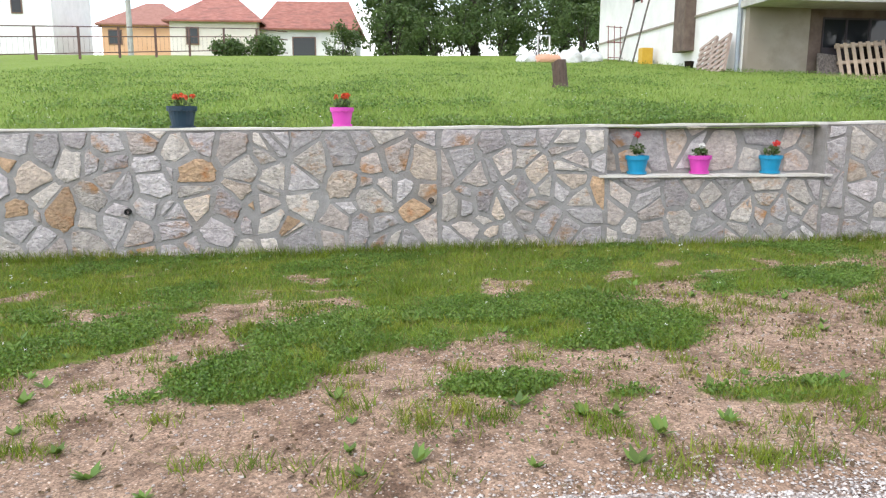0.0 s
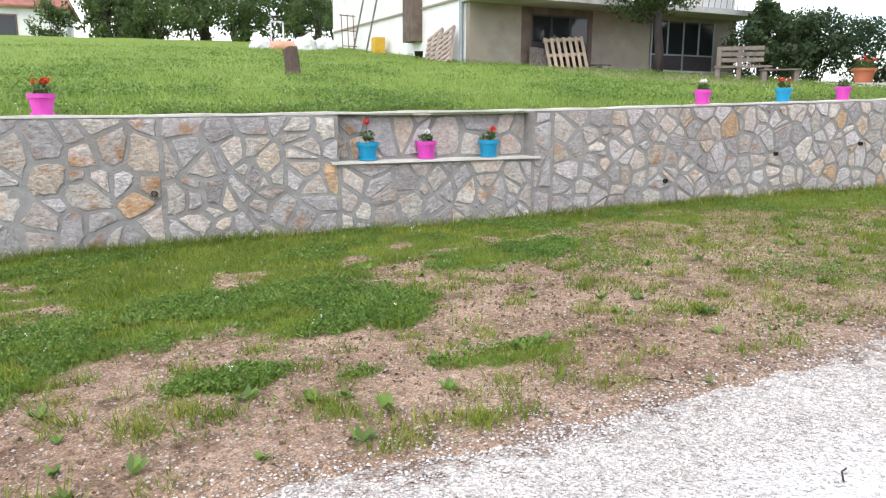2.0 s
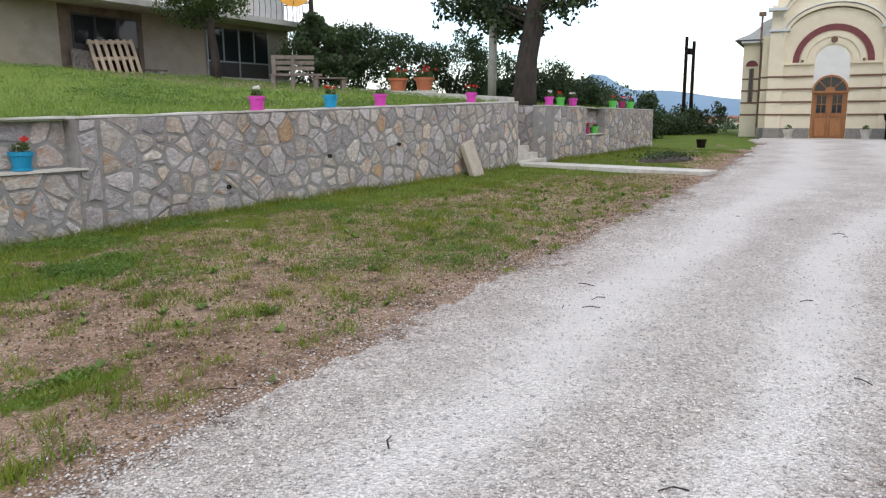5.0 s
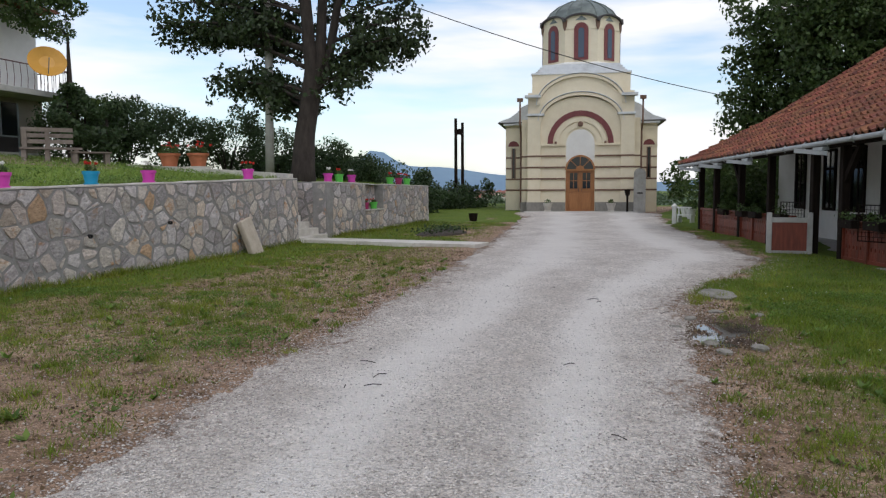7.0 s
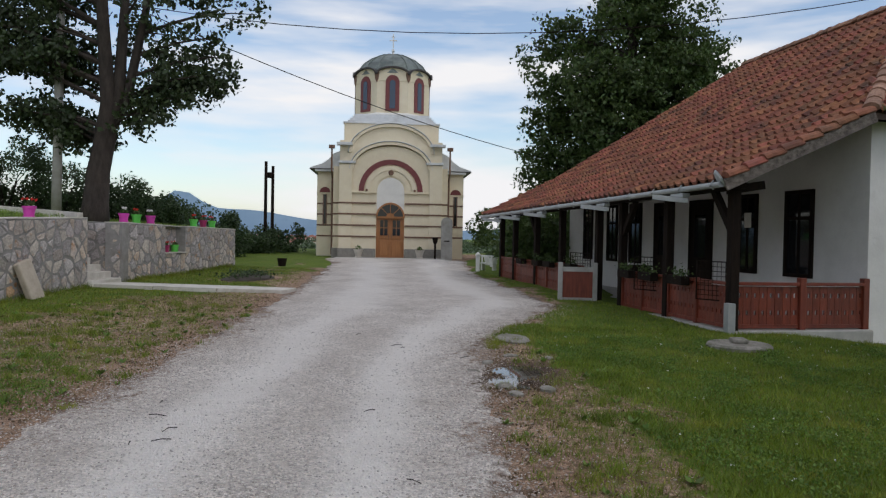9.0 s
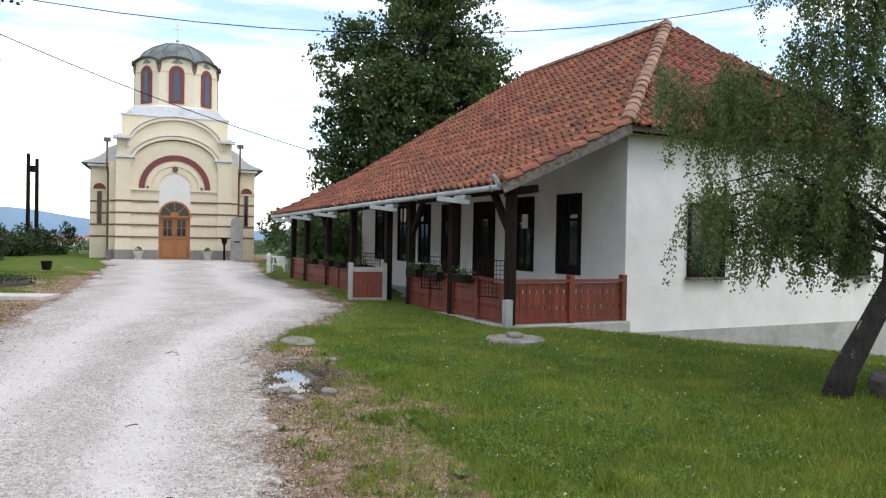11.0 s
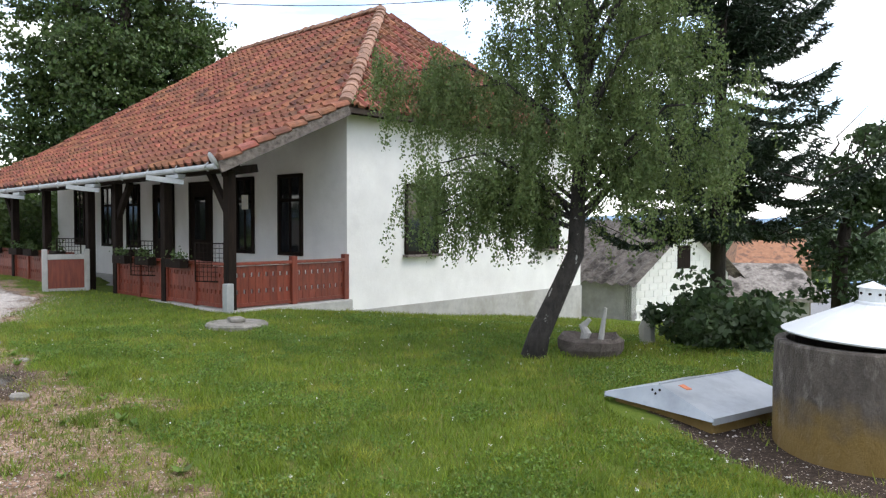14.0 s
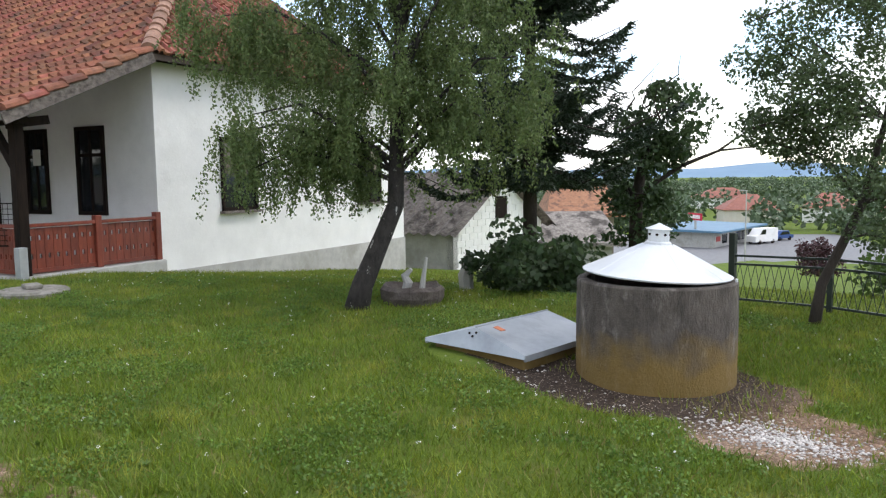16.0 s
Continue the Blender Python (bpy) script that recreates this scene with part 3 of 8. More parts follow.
cheek = thing("wall_stair_side", Matrix.Translation((18.0, 13.1, 0)) @ Matrix.Rotation(radians(-90), 4, "Z"), "rubble stone side wall of the steps", "wall", kind="structure")
part("core", prism([(0, -0.1), (2.52, -0.1), (2.52, 1.72), (0, 1.85)], 0.0, 0.3), M_MORTAR, cheek, "grey mortar core")
STONE_JOBS.append((cheek, 2.5, -0.1, lambda s_: 1.84 - 0.05 * s_, None, 18.0))

# ---- the church ----
M_CREAM = mat("cream render", (0.76, 0.67, 0.50), (0.82, 0.74, 0.57), scale=3, bump=0.15, bscale=60, c3=(0.68, 0.60, 0.45), s3=0.5, t3=(0.55, 0.8))
M_WHITE = mat("white render", (0.74, 0.73, 0.70), (0.82, 0.81, 0.78), scale=2.5, bump=0.12, bscale=50, c3=(0.66, 0.65, 0.62), s3=0.7, t3=(0.55, 0.8))
M_BROWN = mat("brown band", (0.16, 0.09, 0.065), (0.22, 0.13, 0.09), scale=8, bump=0.1)
M_MAROON = mat("maroon render", (0.17, 0.05, 0.052), (0.23, 0.075, 0.078), scale=6, bump=0.1)
M_SHEET = mat("zinc sheet", (0.60, 0.62, 0.64), (0.72, 0.74, 0.76), scale=3, rough=0.45, metal=0.15, bump=0.05, c3=(0.5, 0.51, 0.52), s3=1.0)
M_EDGE = mat("dark sheet edge", (0.035, 0.03, 0.03), (0.06, 0.052, 0.05), scale=6, rough=0.6, bump=0.05)
M_COPPER = mat("weathered dome sheet", (0.13, 0.16, 0.15), (0.22, 0.25, 0.235), scale=3, rough=0.5, metal=0.4, bump=0.08, c3=(0.10, 0.12, 0.115), s3=0.9)
M_PLINTH = mat("grey stone plinth", (0.20, 0.19, 0.17), (0.29, 0.275, 0.25), scale=9, bump=0.4)
M_DOOR = mat("varnished oak", (0.29, 0.115, 0.035), (0.42, 0.18, 0.06), scale=5, rough=0.4, bump=0.15, bscale=30, stretch=(5, 5, 0.5))
M_PANE = glass("dark window glass", (0.015, 0.017, 0.02))
M_BLUE_PANE = glass("leaded glass", (0.06, 0.09, 0.14), 0.2)

church = thing("church", pose(35.83, 7.53, 0.42, 0, 0, -77.7), "cream Orthodox church with brown bands and an octagonal dome", "church")
# body: tall cross arms behind, low side bays, stepped front
b = bmesh.new()
box(0, 5.2, -0.6, 5.0, 9.4, 6.3, b)
box(0, 5.0, -0.6, 7.32, 6.6, 4.88, b)
box(0, 1.3, -0.6, 5.55, 2.0, 5.0, b)
prism([(-2.48, 0), (2.48, 0), (2.48, 5.42), (1.9, 5.42)] + arc(0, 5.0, 1.95, 18, 162, 16, 1.36) + [(-1.9, 5.42), (-2.48, 5.42)], 0.25, 1.6, b)
box(0, 5.0, 5.3, 4.8, 6.0, 1.45, b)
part("body", b, M_CREAM, church)
b = prism([(-2.46, 0), (-0.68, 0), (-0.68, 1.97)] + arc(0, 1.97, 0.68, 180, 0, 16)[0:17] + [(0.68, 0), (2.46, 0), (2.46, 4.55), (1.72, 4.55)]
          + arc(0, 4.2, 1.85, 11, 169, 16, 1.2) + [(-1.72, 4.55), (-2.46, 4.55)], 0.0, 0.3)
part("portal_wall", b, M_CREAM, church)
for sx in (-1, 1):
    b = box(sx * 2.17, -0.06, 0, 0.62, 0.14, 4.5, bev=0.012)
    part("pilaster", b, M_CREAM, church)
    b = box(sx * 3.28, 1.66, -0.1, 0.80, 0.1, 4.2)
    part("corner_pier", b, M_CREAM, church)
    # bands
    for z in (0.99, 1.53, 2.07, 2.60):
        b = box(sx * 1.58, -0.02, z, 1.78, 0.09, 0.075, bev=0.008)
        box(sx * 2.17, -0.135, z, 0.64, 0.03, 0.075, b)
        part("band", b, M_BROWN, church, "dark brown render band")
        part("band", box(sx * 2.66, 0.31, z, 0.36, 0.05, 0.075), M_BROWN, church, "dark brown render band")
        part("band", box(sx * 3.28, 1.61, z, 0.80, 0.04, 0.075), M_BROWN, church, "dark brown render band")
    b = box(sx * 1.58, -0.04, 3.12, 1.8, 0.14, 0.09, bev=0.01)
    part("string_course", b, M_CREAM, church)
    part("string_course", box(sx * 3.28, 1.6, 3.12, 0.82, 0.06, 0.09), M_CREAM, church)
    b = box(sx * 2.10, -0.05, 4.53, 0.82, 0.3, 0.11, bev=0.015)
    box(sx * 2.25, 0.2, 5.42, 0.75, 0.5, 0.12, b)
    box(sx * 3.3, 4.9, 4.24, 0.95, 7.0, 0.10, b)
    part("cornice", b, M_SHEET, church, "grey sheet-covered cornice")
    b = prism([(sx * 2.5, 4.36), (sx * 4.04, 4.36), (sx * 4.0, 4.43), (sx * 3.45, 4.62), (sx * 3.1, 4.86), (sx * 2.86, 5.14), (sx * 2.5, 5.3)], 1.4, 8.5)
    part("eave_edge", box(sx * 3.3, 4.95, 4.335, 1.5, 7.14, 0.05), M_EDGE, church, "dark sheet eave edge")
    part("side_roof", b, M_SHEET, church, "pale sheet-metal lean-to roof")
    b = tube([(sx * 2.86, 0.16, 5.3), (sx * 2.86, 0.16, 4.2), (sx * 2.92, 1.5, 3.9), (sx * 2.92, 1.5, 0.1)], 0.045, 8)
    part("downpipe", b, M_BROWN, church, "brown metal downpipe")
    b = box(sx * 2.86, 0.16, 5.25, 0.28, 0.24, 0.16)
    part("hopper", b, M_BROWN, church)
    # slit window
    w = new("window")
    w.parent = church
    cx = sx * 3.28
    part("pane", prism([(cx - 0.055, 1.62), (cx + 0.055, 1.62), (cx + 0.055, 3.1), (cx - 0.055, 3.1)], 1.58, 1.63), M_PANE, w)
    part("frame", prism([(cx - 0.1, 1.6), (cx - 0.055, 1.6), (cx - 0.055, 3.1), (cx - 0.1, 3.1)], 1.56, 1.63,
                        prism([(cx + 0.055, 1.6), (cx + 0.1, 1.6), (cx + 0.1, 3.1), (cx + 0.055, 3.1)], 1.56, 1.63)), M_BROWN, w)
    part("tympanum", prism(arc(cx, 3.2, 0.27, 0, 180, 10), 1.56, 1.63), M_MAROON, w)
    part("arch_moulding", arch_band(cx, 3.2, 0.37, 0.1, 1.53, 1.63), M_CREAM, w)
    # urn by the door and finial knobs
    part("corbel", box(sx * 1.15, -0.08, 3.22, 0.1, 0.12, 0.1, bev=0.02), M_BROWN, church)
b = box(0, 5.0, -0.6, 7.4, 6.68, 1.05, bev=0.02)
box(0, 0.9, -0.6, 5.65, 1.5, 1.05, b)
for sx in (-1, 1):
    box(sx * 1.6, -0.05, -0.6, 1.82, 0.2, 1.05, b)
    box(sx * 2.17, -0.09, -0.6, 0.7, 0.2, 1.05, b)
part("plinth", b, M_PLINTH, church)
part("arch_moulding", arch_band(0, 3.22, 1.54, 0.25, -0.05, 0.06, rz=1.54), M_MAROON, church, "maroon painted arch")
part("arch_moulding", arch_band(0, 3.22, 1.22, 0.2, -0.07, 0.06), M_CREAM, church)
part("arch_moulding", arch_band(0, 3.22, 0.98, 0.24, -0.04, 0.06), M_CREAM, church)
part("lunette", prism([(-0.66, 2.35), (0.66, 2.35), (0.66, 3.22)] + arc(0, 3.22, 0.66, 0, 180, 14) + [(-0.66, 3.22)], -0.012, 0.05), M_WHITE, church, "blank white panel over the door")
part("rosette", lathe([(0, 0), (0.1, 0), (0.13, 0.03), (0.07, 0.06), (0, 0.06)], 14, m=pose(0, -0.06, 4.12, 90, 0, 0)), M_BROWN, church)
part("cornice_arch", arch_band(0, 4.28, 1.95, 0.14, -0.12, 0.32, rz=1.32), M_CREAM, church)
part("flashing", arch_band(0, 4.285, 2.0, 0.03, -0.15, 0.32, rz=1.37), M_SHEET, church, "pale sheet edge over the arch")
part("cornice_arch", arch_band(0, 5.08, 2.05, 0.13, 0.15, 1.7, rz=1.42), M_CREAM, church)
part("flashing", arch_band(0, 5.085, 2.1, 0.03, 0.12, 1.7, rz=1.47), M_SHEET, church, "pale sheet edge over the arch")
# door
d = new("door")
d.parent = church
part("leaf", prism([(-0.62, 0.02), (0.62, 0.02), (0.62, 1.97), (-0.62, 1.97)], 0.12, 0.18), M_DOOR, d, "varnished wooden door leaves")
b = box(0, 0.10, 0.02, 0.06, 0.06, 1.95)
for sx in (-1, 1):
    box(sx * 0.3, 0.10, 0.12, 0.42, 0.03, 0.72, b, bev=0.01)
    box(sx * 0.3, 0.10, 0.95, 0.46, 0.03, 0.06, b)
part("panel", b, M_DOOR, d)
for sx in (-1, 1):
    part("pane", box(sx * 0.3, 0.105, 1.1, 0.36, 0.02, 0.74), M_PANE, d)
    part("mullion", box(sx * 0.3, 0.09, 1.1, 0.03, 0.02, 0.74, box(sx * 0.3, 0.09, 1.45, 0.36, 0.02, 0.03)), M_DOOR, d)
    part("handle", tube([(sx * 0.07, 0.06, 0.95), (sx * 0.07, 0.06, 1.15)], 0.012, 6), M_BROWN, d)
part("fanlight", prism(arc(0, 1.99, 0.62, 0, 180, 14), -0.024, 0.17), M_PANE, d, "dark fanlight")
b = arch_band(0, 1.98, 0.70, 0.08, -0.05, 0.2)
for a in (45, 90, 135):
    beam((0, -0.03, 1.99), (0.62 * math.cos(radians(a)), -0.03, 1.99 + 0.62 * math.sin(radians(a))), 0.03, 0.03, b)
box(0, 0.04, 1.93, 1.3, 0.16, 0.08, b)
prism(arc(0, 1.99, 0.2, 0, 180, 8), -0.034, 0.0, b)
for sx in (-1, 1):
    box(sx * 0.64, 0.1, 0, 0.07, 0.12, 1.98, b)
part("frame", b, M_DOOR, d)
part("step", box(0, -0.5, -0.5, 5.2, 1.2, 0.52, bev=0.02), M_CAP, church)
# roofs over the arms, stepped base of the drum
b = box(0, 5.0, 6.75, 4.9, 6.1, 0.09, bev=0.01)
for k in range(4):
    box(0, 5.0, 6.84 + 0.13 * k, 4.5 - 0.2 * k, 5.4 - 0.3 * k, 0.12, b)
part("stepped_roof", b, M_SHEET, church, "stepped sheet roof under the drum")
# drum
DR, DZ0, DZ1, DY = 1.97, 7.25, 9.55, 5.0
drum = lathe([(DR / math.cos(radians(22.5)), DZ0), (DR / math.cos(radians(22.5)), DZ1)], 8, m=pose(0, DY, 0, 0, 0, 22.5))
part("drum", drum, M_CREAM, church)
part("drum_base", lathe([(DR * 1.16, DZ0), (DR * 1.16, DZ0 + 0.16), (DR * 1.1, DZ0 + 0.24)], 8, m=pose(0, DY, 0, 0, 0, 22.5)), M_WHITE, church)
fw = DR * math.tan(radians(22.5))
for k in range(8):
    m = pose(0, DY, 0, 0, 0, 45 * k)
    gable = part("scallop", prism([(-fw, DZ1 - 0.4), (fw, DZ1 - 0.4), (fw, DZ1)] + arc(0, DZ1 - 0.06, fw, 0, 180, 12, 0.34) + [(-fw, DZ1)], -DR - 0.03, -DR + 0.5), M_CREAM, church)
    gable.matrix_local = m
    ob = part("eave", arch_band(0, DZ1 - 0.06, fw + 0.07, 0.085, -DR - 0.17, -DR + 0.4, rz=0.42), M_EDGE, church, "dark scalloped sheet edge")
    ob.matrix_local = m
    w = new("window")
    w.parent = church
    w.matrix_local = m
    part("surround", prism([(-0.36, 7.6), (0.36, 7.6), (0.36, 9.1)] + arc(0, 9.1, 0.36, 0, 180, 12) + [(-0.36, 9.1)], -DR - 0.05, -DR + 0.1), M_MAROON, w)
    part("pane", prism([(-0.15, 7.72), (0.15, 7.72), (0.15, 9.05)] + arc(0, 9.05, 0.15, 0, 180, 10) + [(-0.15, 9.05)], -DR - 0.065, -DR), M_BLUE_PANE, w)
    ob = part("bracket", prism([(-0.13, DZ1 + 0.02), (0.13, DZ1 + 0.02), (0.09, DZ1 - 0.3), (0, DZ1 - 0.5), (-0.09, DZ1 - 0.3)], -0.05, 0.06), M_BROWN, church)
    ob.matrix_local = pose(0, DY, 0, 0, 0, 45 * k + 22.5) @ Matrix.Translation((0, -DR / math.cos(radians(22.5)), 0))
b = lathe([(2.06, DZ1 + 0.02), (1.99, DZ1 + 0.3), (1.72, DZ1 + 0.68), (1.28, DZ1 + 1.02), (0.72, DZ1 + 1.29), (0.25, DZ1 + 1.41), (0.0, DZ1 + 1.44)], 16, m=pose(0, DY, 0, 0, 0, 22.5))
for k in range(16):
    a = radians(22.5 * k)
    part("rib", tube([(r * math.cos(a), DY + r * math.sin(a), z) for r, z in ((2.0, DZ1 + 0.31), (1.73, DZ1 + 0.7), (1.29, DZ1 + 1.04), (0.73, DZ1 + 1.31), (0.1, DZ1 + 1.44))], 0.025, 4), M_COPPER, church)
part("dome", b, M_COPPER, church, "weathered grey-green sheet dome with seams")
M_GILT = mat("silvered metal", (0.6, 0.6, 0.58), (0.7, 0.7, 0.68), rough=0.35, metal=0.8, bump=0)
b = lathe([(0.1, 0), (0.05, 0.12), (0.09, 0.2), (0.09, 0.26), (0.03, 0.34)], 10, m=pose(0, DY, DZ1 + 1.42))
box(0, DY, DZ1 + 1.8, 0.06, 0.05, 0.78, b)
box(0, DY, DZ1 + 2.18, 0.42, 0.05, 0.06, b)
box(0, DY, DZ1 + 2.38, 0.2, 0.05, 0.05, b)
part("cross", b, M_GILT, church, "silvered metal cross")

# ---- the porch house ----
M_WALLW = mat("limewash", (0.72, 0.71, 0.69), (0.82, 0.81, 0.79), scale=1.6, bump=0.25, bscale=18, c3=(0.62, 0.61, 0.59), s3=0.9, t3=(0.58, 0.85))
M_CONC = mat("concrete", (0.36, 0.35, 0.33), (0.48, 0.47, 0.44), scale=5, bump=0.5, bscale=35, c3=(0.28, 0.27, 0.23), s3=0.8)
M_TIMBER = mat("black-brown timber", (0.009, 0.006, 0.005), (0.022, 0.015, 0.011), scale=5, rough=0.85, bump=0.3, bscale=25, stretch=(4, 4, 0.6))
M_TIMBER.node_tree.nodes["Principled BSDF"].inputs["Specular IOR Level"].default_value = 0.12
M_RAIL = mat("red-stained boards", (0.115, 0.02, 0.011), (0.22, 0.046, 0.022), scale=4, rough=0.45, bump=0.2, bscale=25, stretch=(6, 6, 0.7), vary=0.2)
M_TILE = mat("clay tile", (0.165, 0.056, 0.033), (0.295, 0.112, 0.064), scale=7, rough=0.85, bump=0.5, bscale=40, vary=0.32, hue=0.016, c3=(0.095, 0.055, 0.042), s3=1.6, t3=(0.5, 0.72))
M_DECK = mat("roof boards", (0.05, 0.035, 0.028), (0.09, 0.06, 0.045), scale=4)
M_GUTTER = mat("galvanised gutter", (0.30, 0.315, 0.32), (0.42, 0.435, 0.44), scale=4, rough=0.5, metal=0.3, bump=0.05)
M_GREYWOOD = mat("weathered board", (0.05, 0.04, 0.034), (0.24, 0.205, 0.18), scale=7, bump=0.7, bscale=30, stretch=(3, 1, 2))

K = pose(12.5, -3.0, 0, 0, 0, 20.2)
konak = thing("porch_house", K, "white house with a red tile roof and a long timber porch", "house")
L = 13.0
EZ = lambda x: 2.46 - 0.0165 * x          # the sagging porch eave
MZ = lambda x: 3.60 - 0.010 * x           # the main wall's eave
b = bmesh.new()
box(L / 2, -6.465, -0.05, L, 8.07, 3.6, b)
part("wall", b, M_WALLW, konak, "limewashed masonry")
b = box(L / 2, -6.465, -2.4, L + 0.05, 8.12, 2.36)
part("foundation", b, M_CONC, konak, "grey concrete foundation")
b = box(L / 2, -1.15, -0.6, L + 0.3, 2.6, 0.79, bev=0.02)
part("porch_floor", b, M_CONC, konak, "grey concrete porch floor")
A, R = (3.36, -6.5, 6.85), (9.6, -6.5, 6.75)
F0, F1, C0, C1 = (-0.4, 0.42, EZ(0)), (L + 0.4, 0.42, EZ(L)), (-0.4, -2.05, MZ(0)), (L + 0.4, -2.05, MZ(L))
B0, B1 = (-0.4, -10.9, MZ(0)), (L + 0.4, -10.9, MZ(L))


def slab(corners, thick, bm):
    lo = [bm.verts.new(Vector(c) - Vector((0, 0, thick))) for c in corners]
    hi = [bm.verts.new(c) for c in corners]
    bm.faces.new(hi)
    bm.faces.new(lo[::-1])
    for i in range(len(corners)):
        j = (i + 1) % len(corners)
        bm.faces.new((lo[i], lo[j], hi[j], hi[i]))


b = bmesh.new()
for quad in ((F0, F1, C1, C0), (C0, C1, R, A), (B0, C0, A), (C1, B1, R), (B1, B0, A, R)):
    slab(quad, 0.09, b)
roof = part("roof", b, M_DECK, konak, "boarded roof under red clay tiles")
part("barge_board", beam((-0.45, 0.45, EZ(0) - 0.06), (-0.45, -2.1, MZ(0) - 0.06), 0.035, 0.17), M_GREYWOOD, konak, "weathered grey barge board")
part("wall_plate", beam((-0.2, 0, EZ(0) - 0.02), (L + 0.2, 0, EZ(L) - 0.02), 0.14, 0.13), M_TIMBER, konak)
part("tie_beam", beam((0.02, 0.1, EZ(0) - 0.1), (0.02, -0.5, EZ(0) - 0.0), 0.12, 0.13), M_TIMBER, konak)
# gutter with bracket arms
b = tube([(-0.4, 0.49, EZ(0) - 0.045), (L + 0.4, 0.49, EZ(L) - 0.045)], 0.046, 10)
for i in range(15):
    x0 = -0.2 + 0.93 * i
    part("gutter_clip", tube([(x0, 0.49, EZ(x0) + 0.02), (x0, 0.555, EZ(x0) - 0.05), (x0, 0.49, EZ(x0) - 0.115)], 0.012, 5), M_GUTTER, konak)
part("gutter", b, M_GUTTER, konak, "galvanised gutter")
part("gutter_end", lathe([(0, 0), (0.13, 0.02), (0.15, 0.05), (0, 0.09)], 12, m=pose(-0.3, 0.5, EZ(0) + 0.02, 60, 0, -20)), M_GUTTER, konak)
POSTS = (0.0, 2.0, 3.87, 5.08, 7.31, 9.23, 11.2, 12.6)
FZ = 0.19
for x in POSTS:
    b = box(x, 0, 0.15, 0.15, 0.15, EZ(x) - 0.22, bev=0.012)
    part("post", b, M_TIMBER, konak, "dark stained timber post")
    for sx in (-1, 1):
        if (x, sx) in ((0.0, 1), (3.87, -1), (9.23, 1)):
            part("brace", beam((x, 0, EZ(x) - 0.78), (x + sx * 0.55, 0, EZ(x) - 0.08), 0.09, 0.11), M_TIMBER, konak)


def rail(x0, y0, x1, y1, z):
    """A panel of cut-out boards between a bottom and a top rail."""
    r = new("railing")
    r.parent = konak
    d = Vector((x1 - x0, y1 - y0, 0))
    n = max(1, round(d.length / 0.13))
    u = d.normalized()
    for i in range(n):
        p = Vector((x0, y0, z + 0.06)) + d * ((i + 0.5) / n)
        bb = bmesh.new()
        w = d.length / n * 0.47
        hole = 0.018
        for zz0, zz1, half in ((0.0, 0.17, False), (0.17, 0.24, True), (0.24, 0.44, False), (0.44, 0.51, True), (0.51, 0.62, False)):
            if half:
                for sgn in (-1, 1):
                    box(sgn * (w + hole) / 2, 0, zz0, w - hole, 0.022, zz1 - zz0, bb)
            else:
                box(0, 0, zz0, 2 * w, 0.022, zz1 - zz0, bb)
        ob = part("board", bb, M_RAIL, r)
        ob.matrix_local = Matrix.Translation(p) @ Matrix.Rotation(math.atan2(u.y, u.x), 4, "Z")
    part("top_rail", beam((x0, y0, z + 0.72), (x1, y1, z + 0.72), 0.11, 0.05, bev=0.008), M_RAIL, r)
    part("bottom_rail", beam((x0, y0, z + 0.05), (x1, y1, z + 0.05), 0.06, 0.06), M_RAIL, r)


for x in (0.83, 3.87, 7.6, 9.75, 11.6):
    b = beam((x - 0.15, 0.40, EZ(x) - 0.23), (x + 0.1, 0.9, EZ(x) - 0.17), 0.13, 0.08)
    beam((x - 0.2, 0.46, EZ(x) - 0.14), (x + 0.2, 0.46, EZ(x) - 0.14), 0.12, 0.06, b)
    part("gutter_box", b, M_GUTTER, konak, "pale sheet-metal spout under the gutter")
rail(0.08, -0.1, 0.02, -1.18, FZ)
rail(0.02, -1.3, 0.02, -2.38, FZ)
for y in (-1.24, -2.4):
    part("rail_post", box(0.02, y, FZ, 0.11, 0.11, 0.82, bev=0.01), M_RAIL, konak)
for x0, x1 in ((0.1, 0.95), (1.05, 1.9), (2.1, 2.9), (3.0, 3.77), (6.0, 7.21), (7.41, 8.3), (8.4, 9.13), (9.33, 11.1), (11.3, 12.5)):
    rail(x0, 0, x1, 0, FZ)
    part("rail_post", box(x1 + 0.05, 0, FZ, 0.09, 0.1, 0.76, bev=0.01), M_RAIL, konak)


def opening(x, z0, w, h, kind):
    o = new(kind)
    o.parent = konak
    y = -2.43
    part("frame", box(x - w / 2, y, z0, 0.07, 0.1, h, box(x + w / 2, y, z0, 0.07, 0.1, h, box(x, y, z0, w, 0.1, 0.07, box(x, y, z0 + h - 0.07, w, 0.1, 0.07)))), M_TIMBER, o)
    if kind == "window":
        part("mullion", box(x, y - 0.01, z0, 0.06, 0.08, h, box(x, y - 0.01, z0 + h * 0.66, w, 0.08, 0.06)), M_TIMBER, o)
        for sx in (-1, 1):
            part("pane", box(x + sx * w / 4, y + 0.008, z0 + 0.05, w / 2 - 0.05, 0.02, h - 0.1), M_PANE, o)
    else:
        part("leaf", box(x, y + 0.012, z0 + 0.02, w - 0.06, 0.04, h - 0.08), M_TIMBER, o, "dark wooden door leaf")
        part("pane", box(x, y + 0.035, z0 + 1.0, w * 0.5, 0.02, h * 0.42), M_PANE, o)


for x, w in ((1.66, 0.70), (3.22, 0.58), (8.2, 0.62), (9.65, 0.6), (11.4, 0.6)):
    opening(x, 0.93, w, 1.60, "window")
opening(4.97, FZ, 0.88, 2.3, "door")
opening(6.65, FZ, 0.9, 2.3, "door")
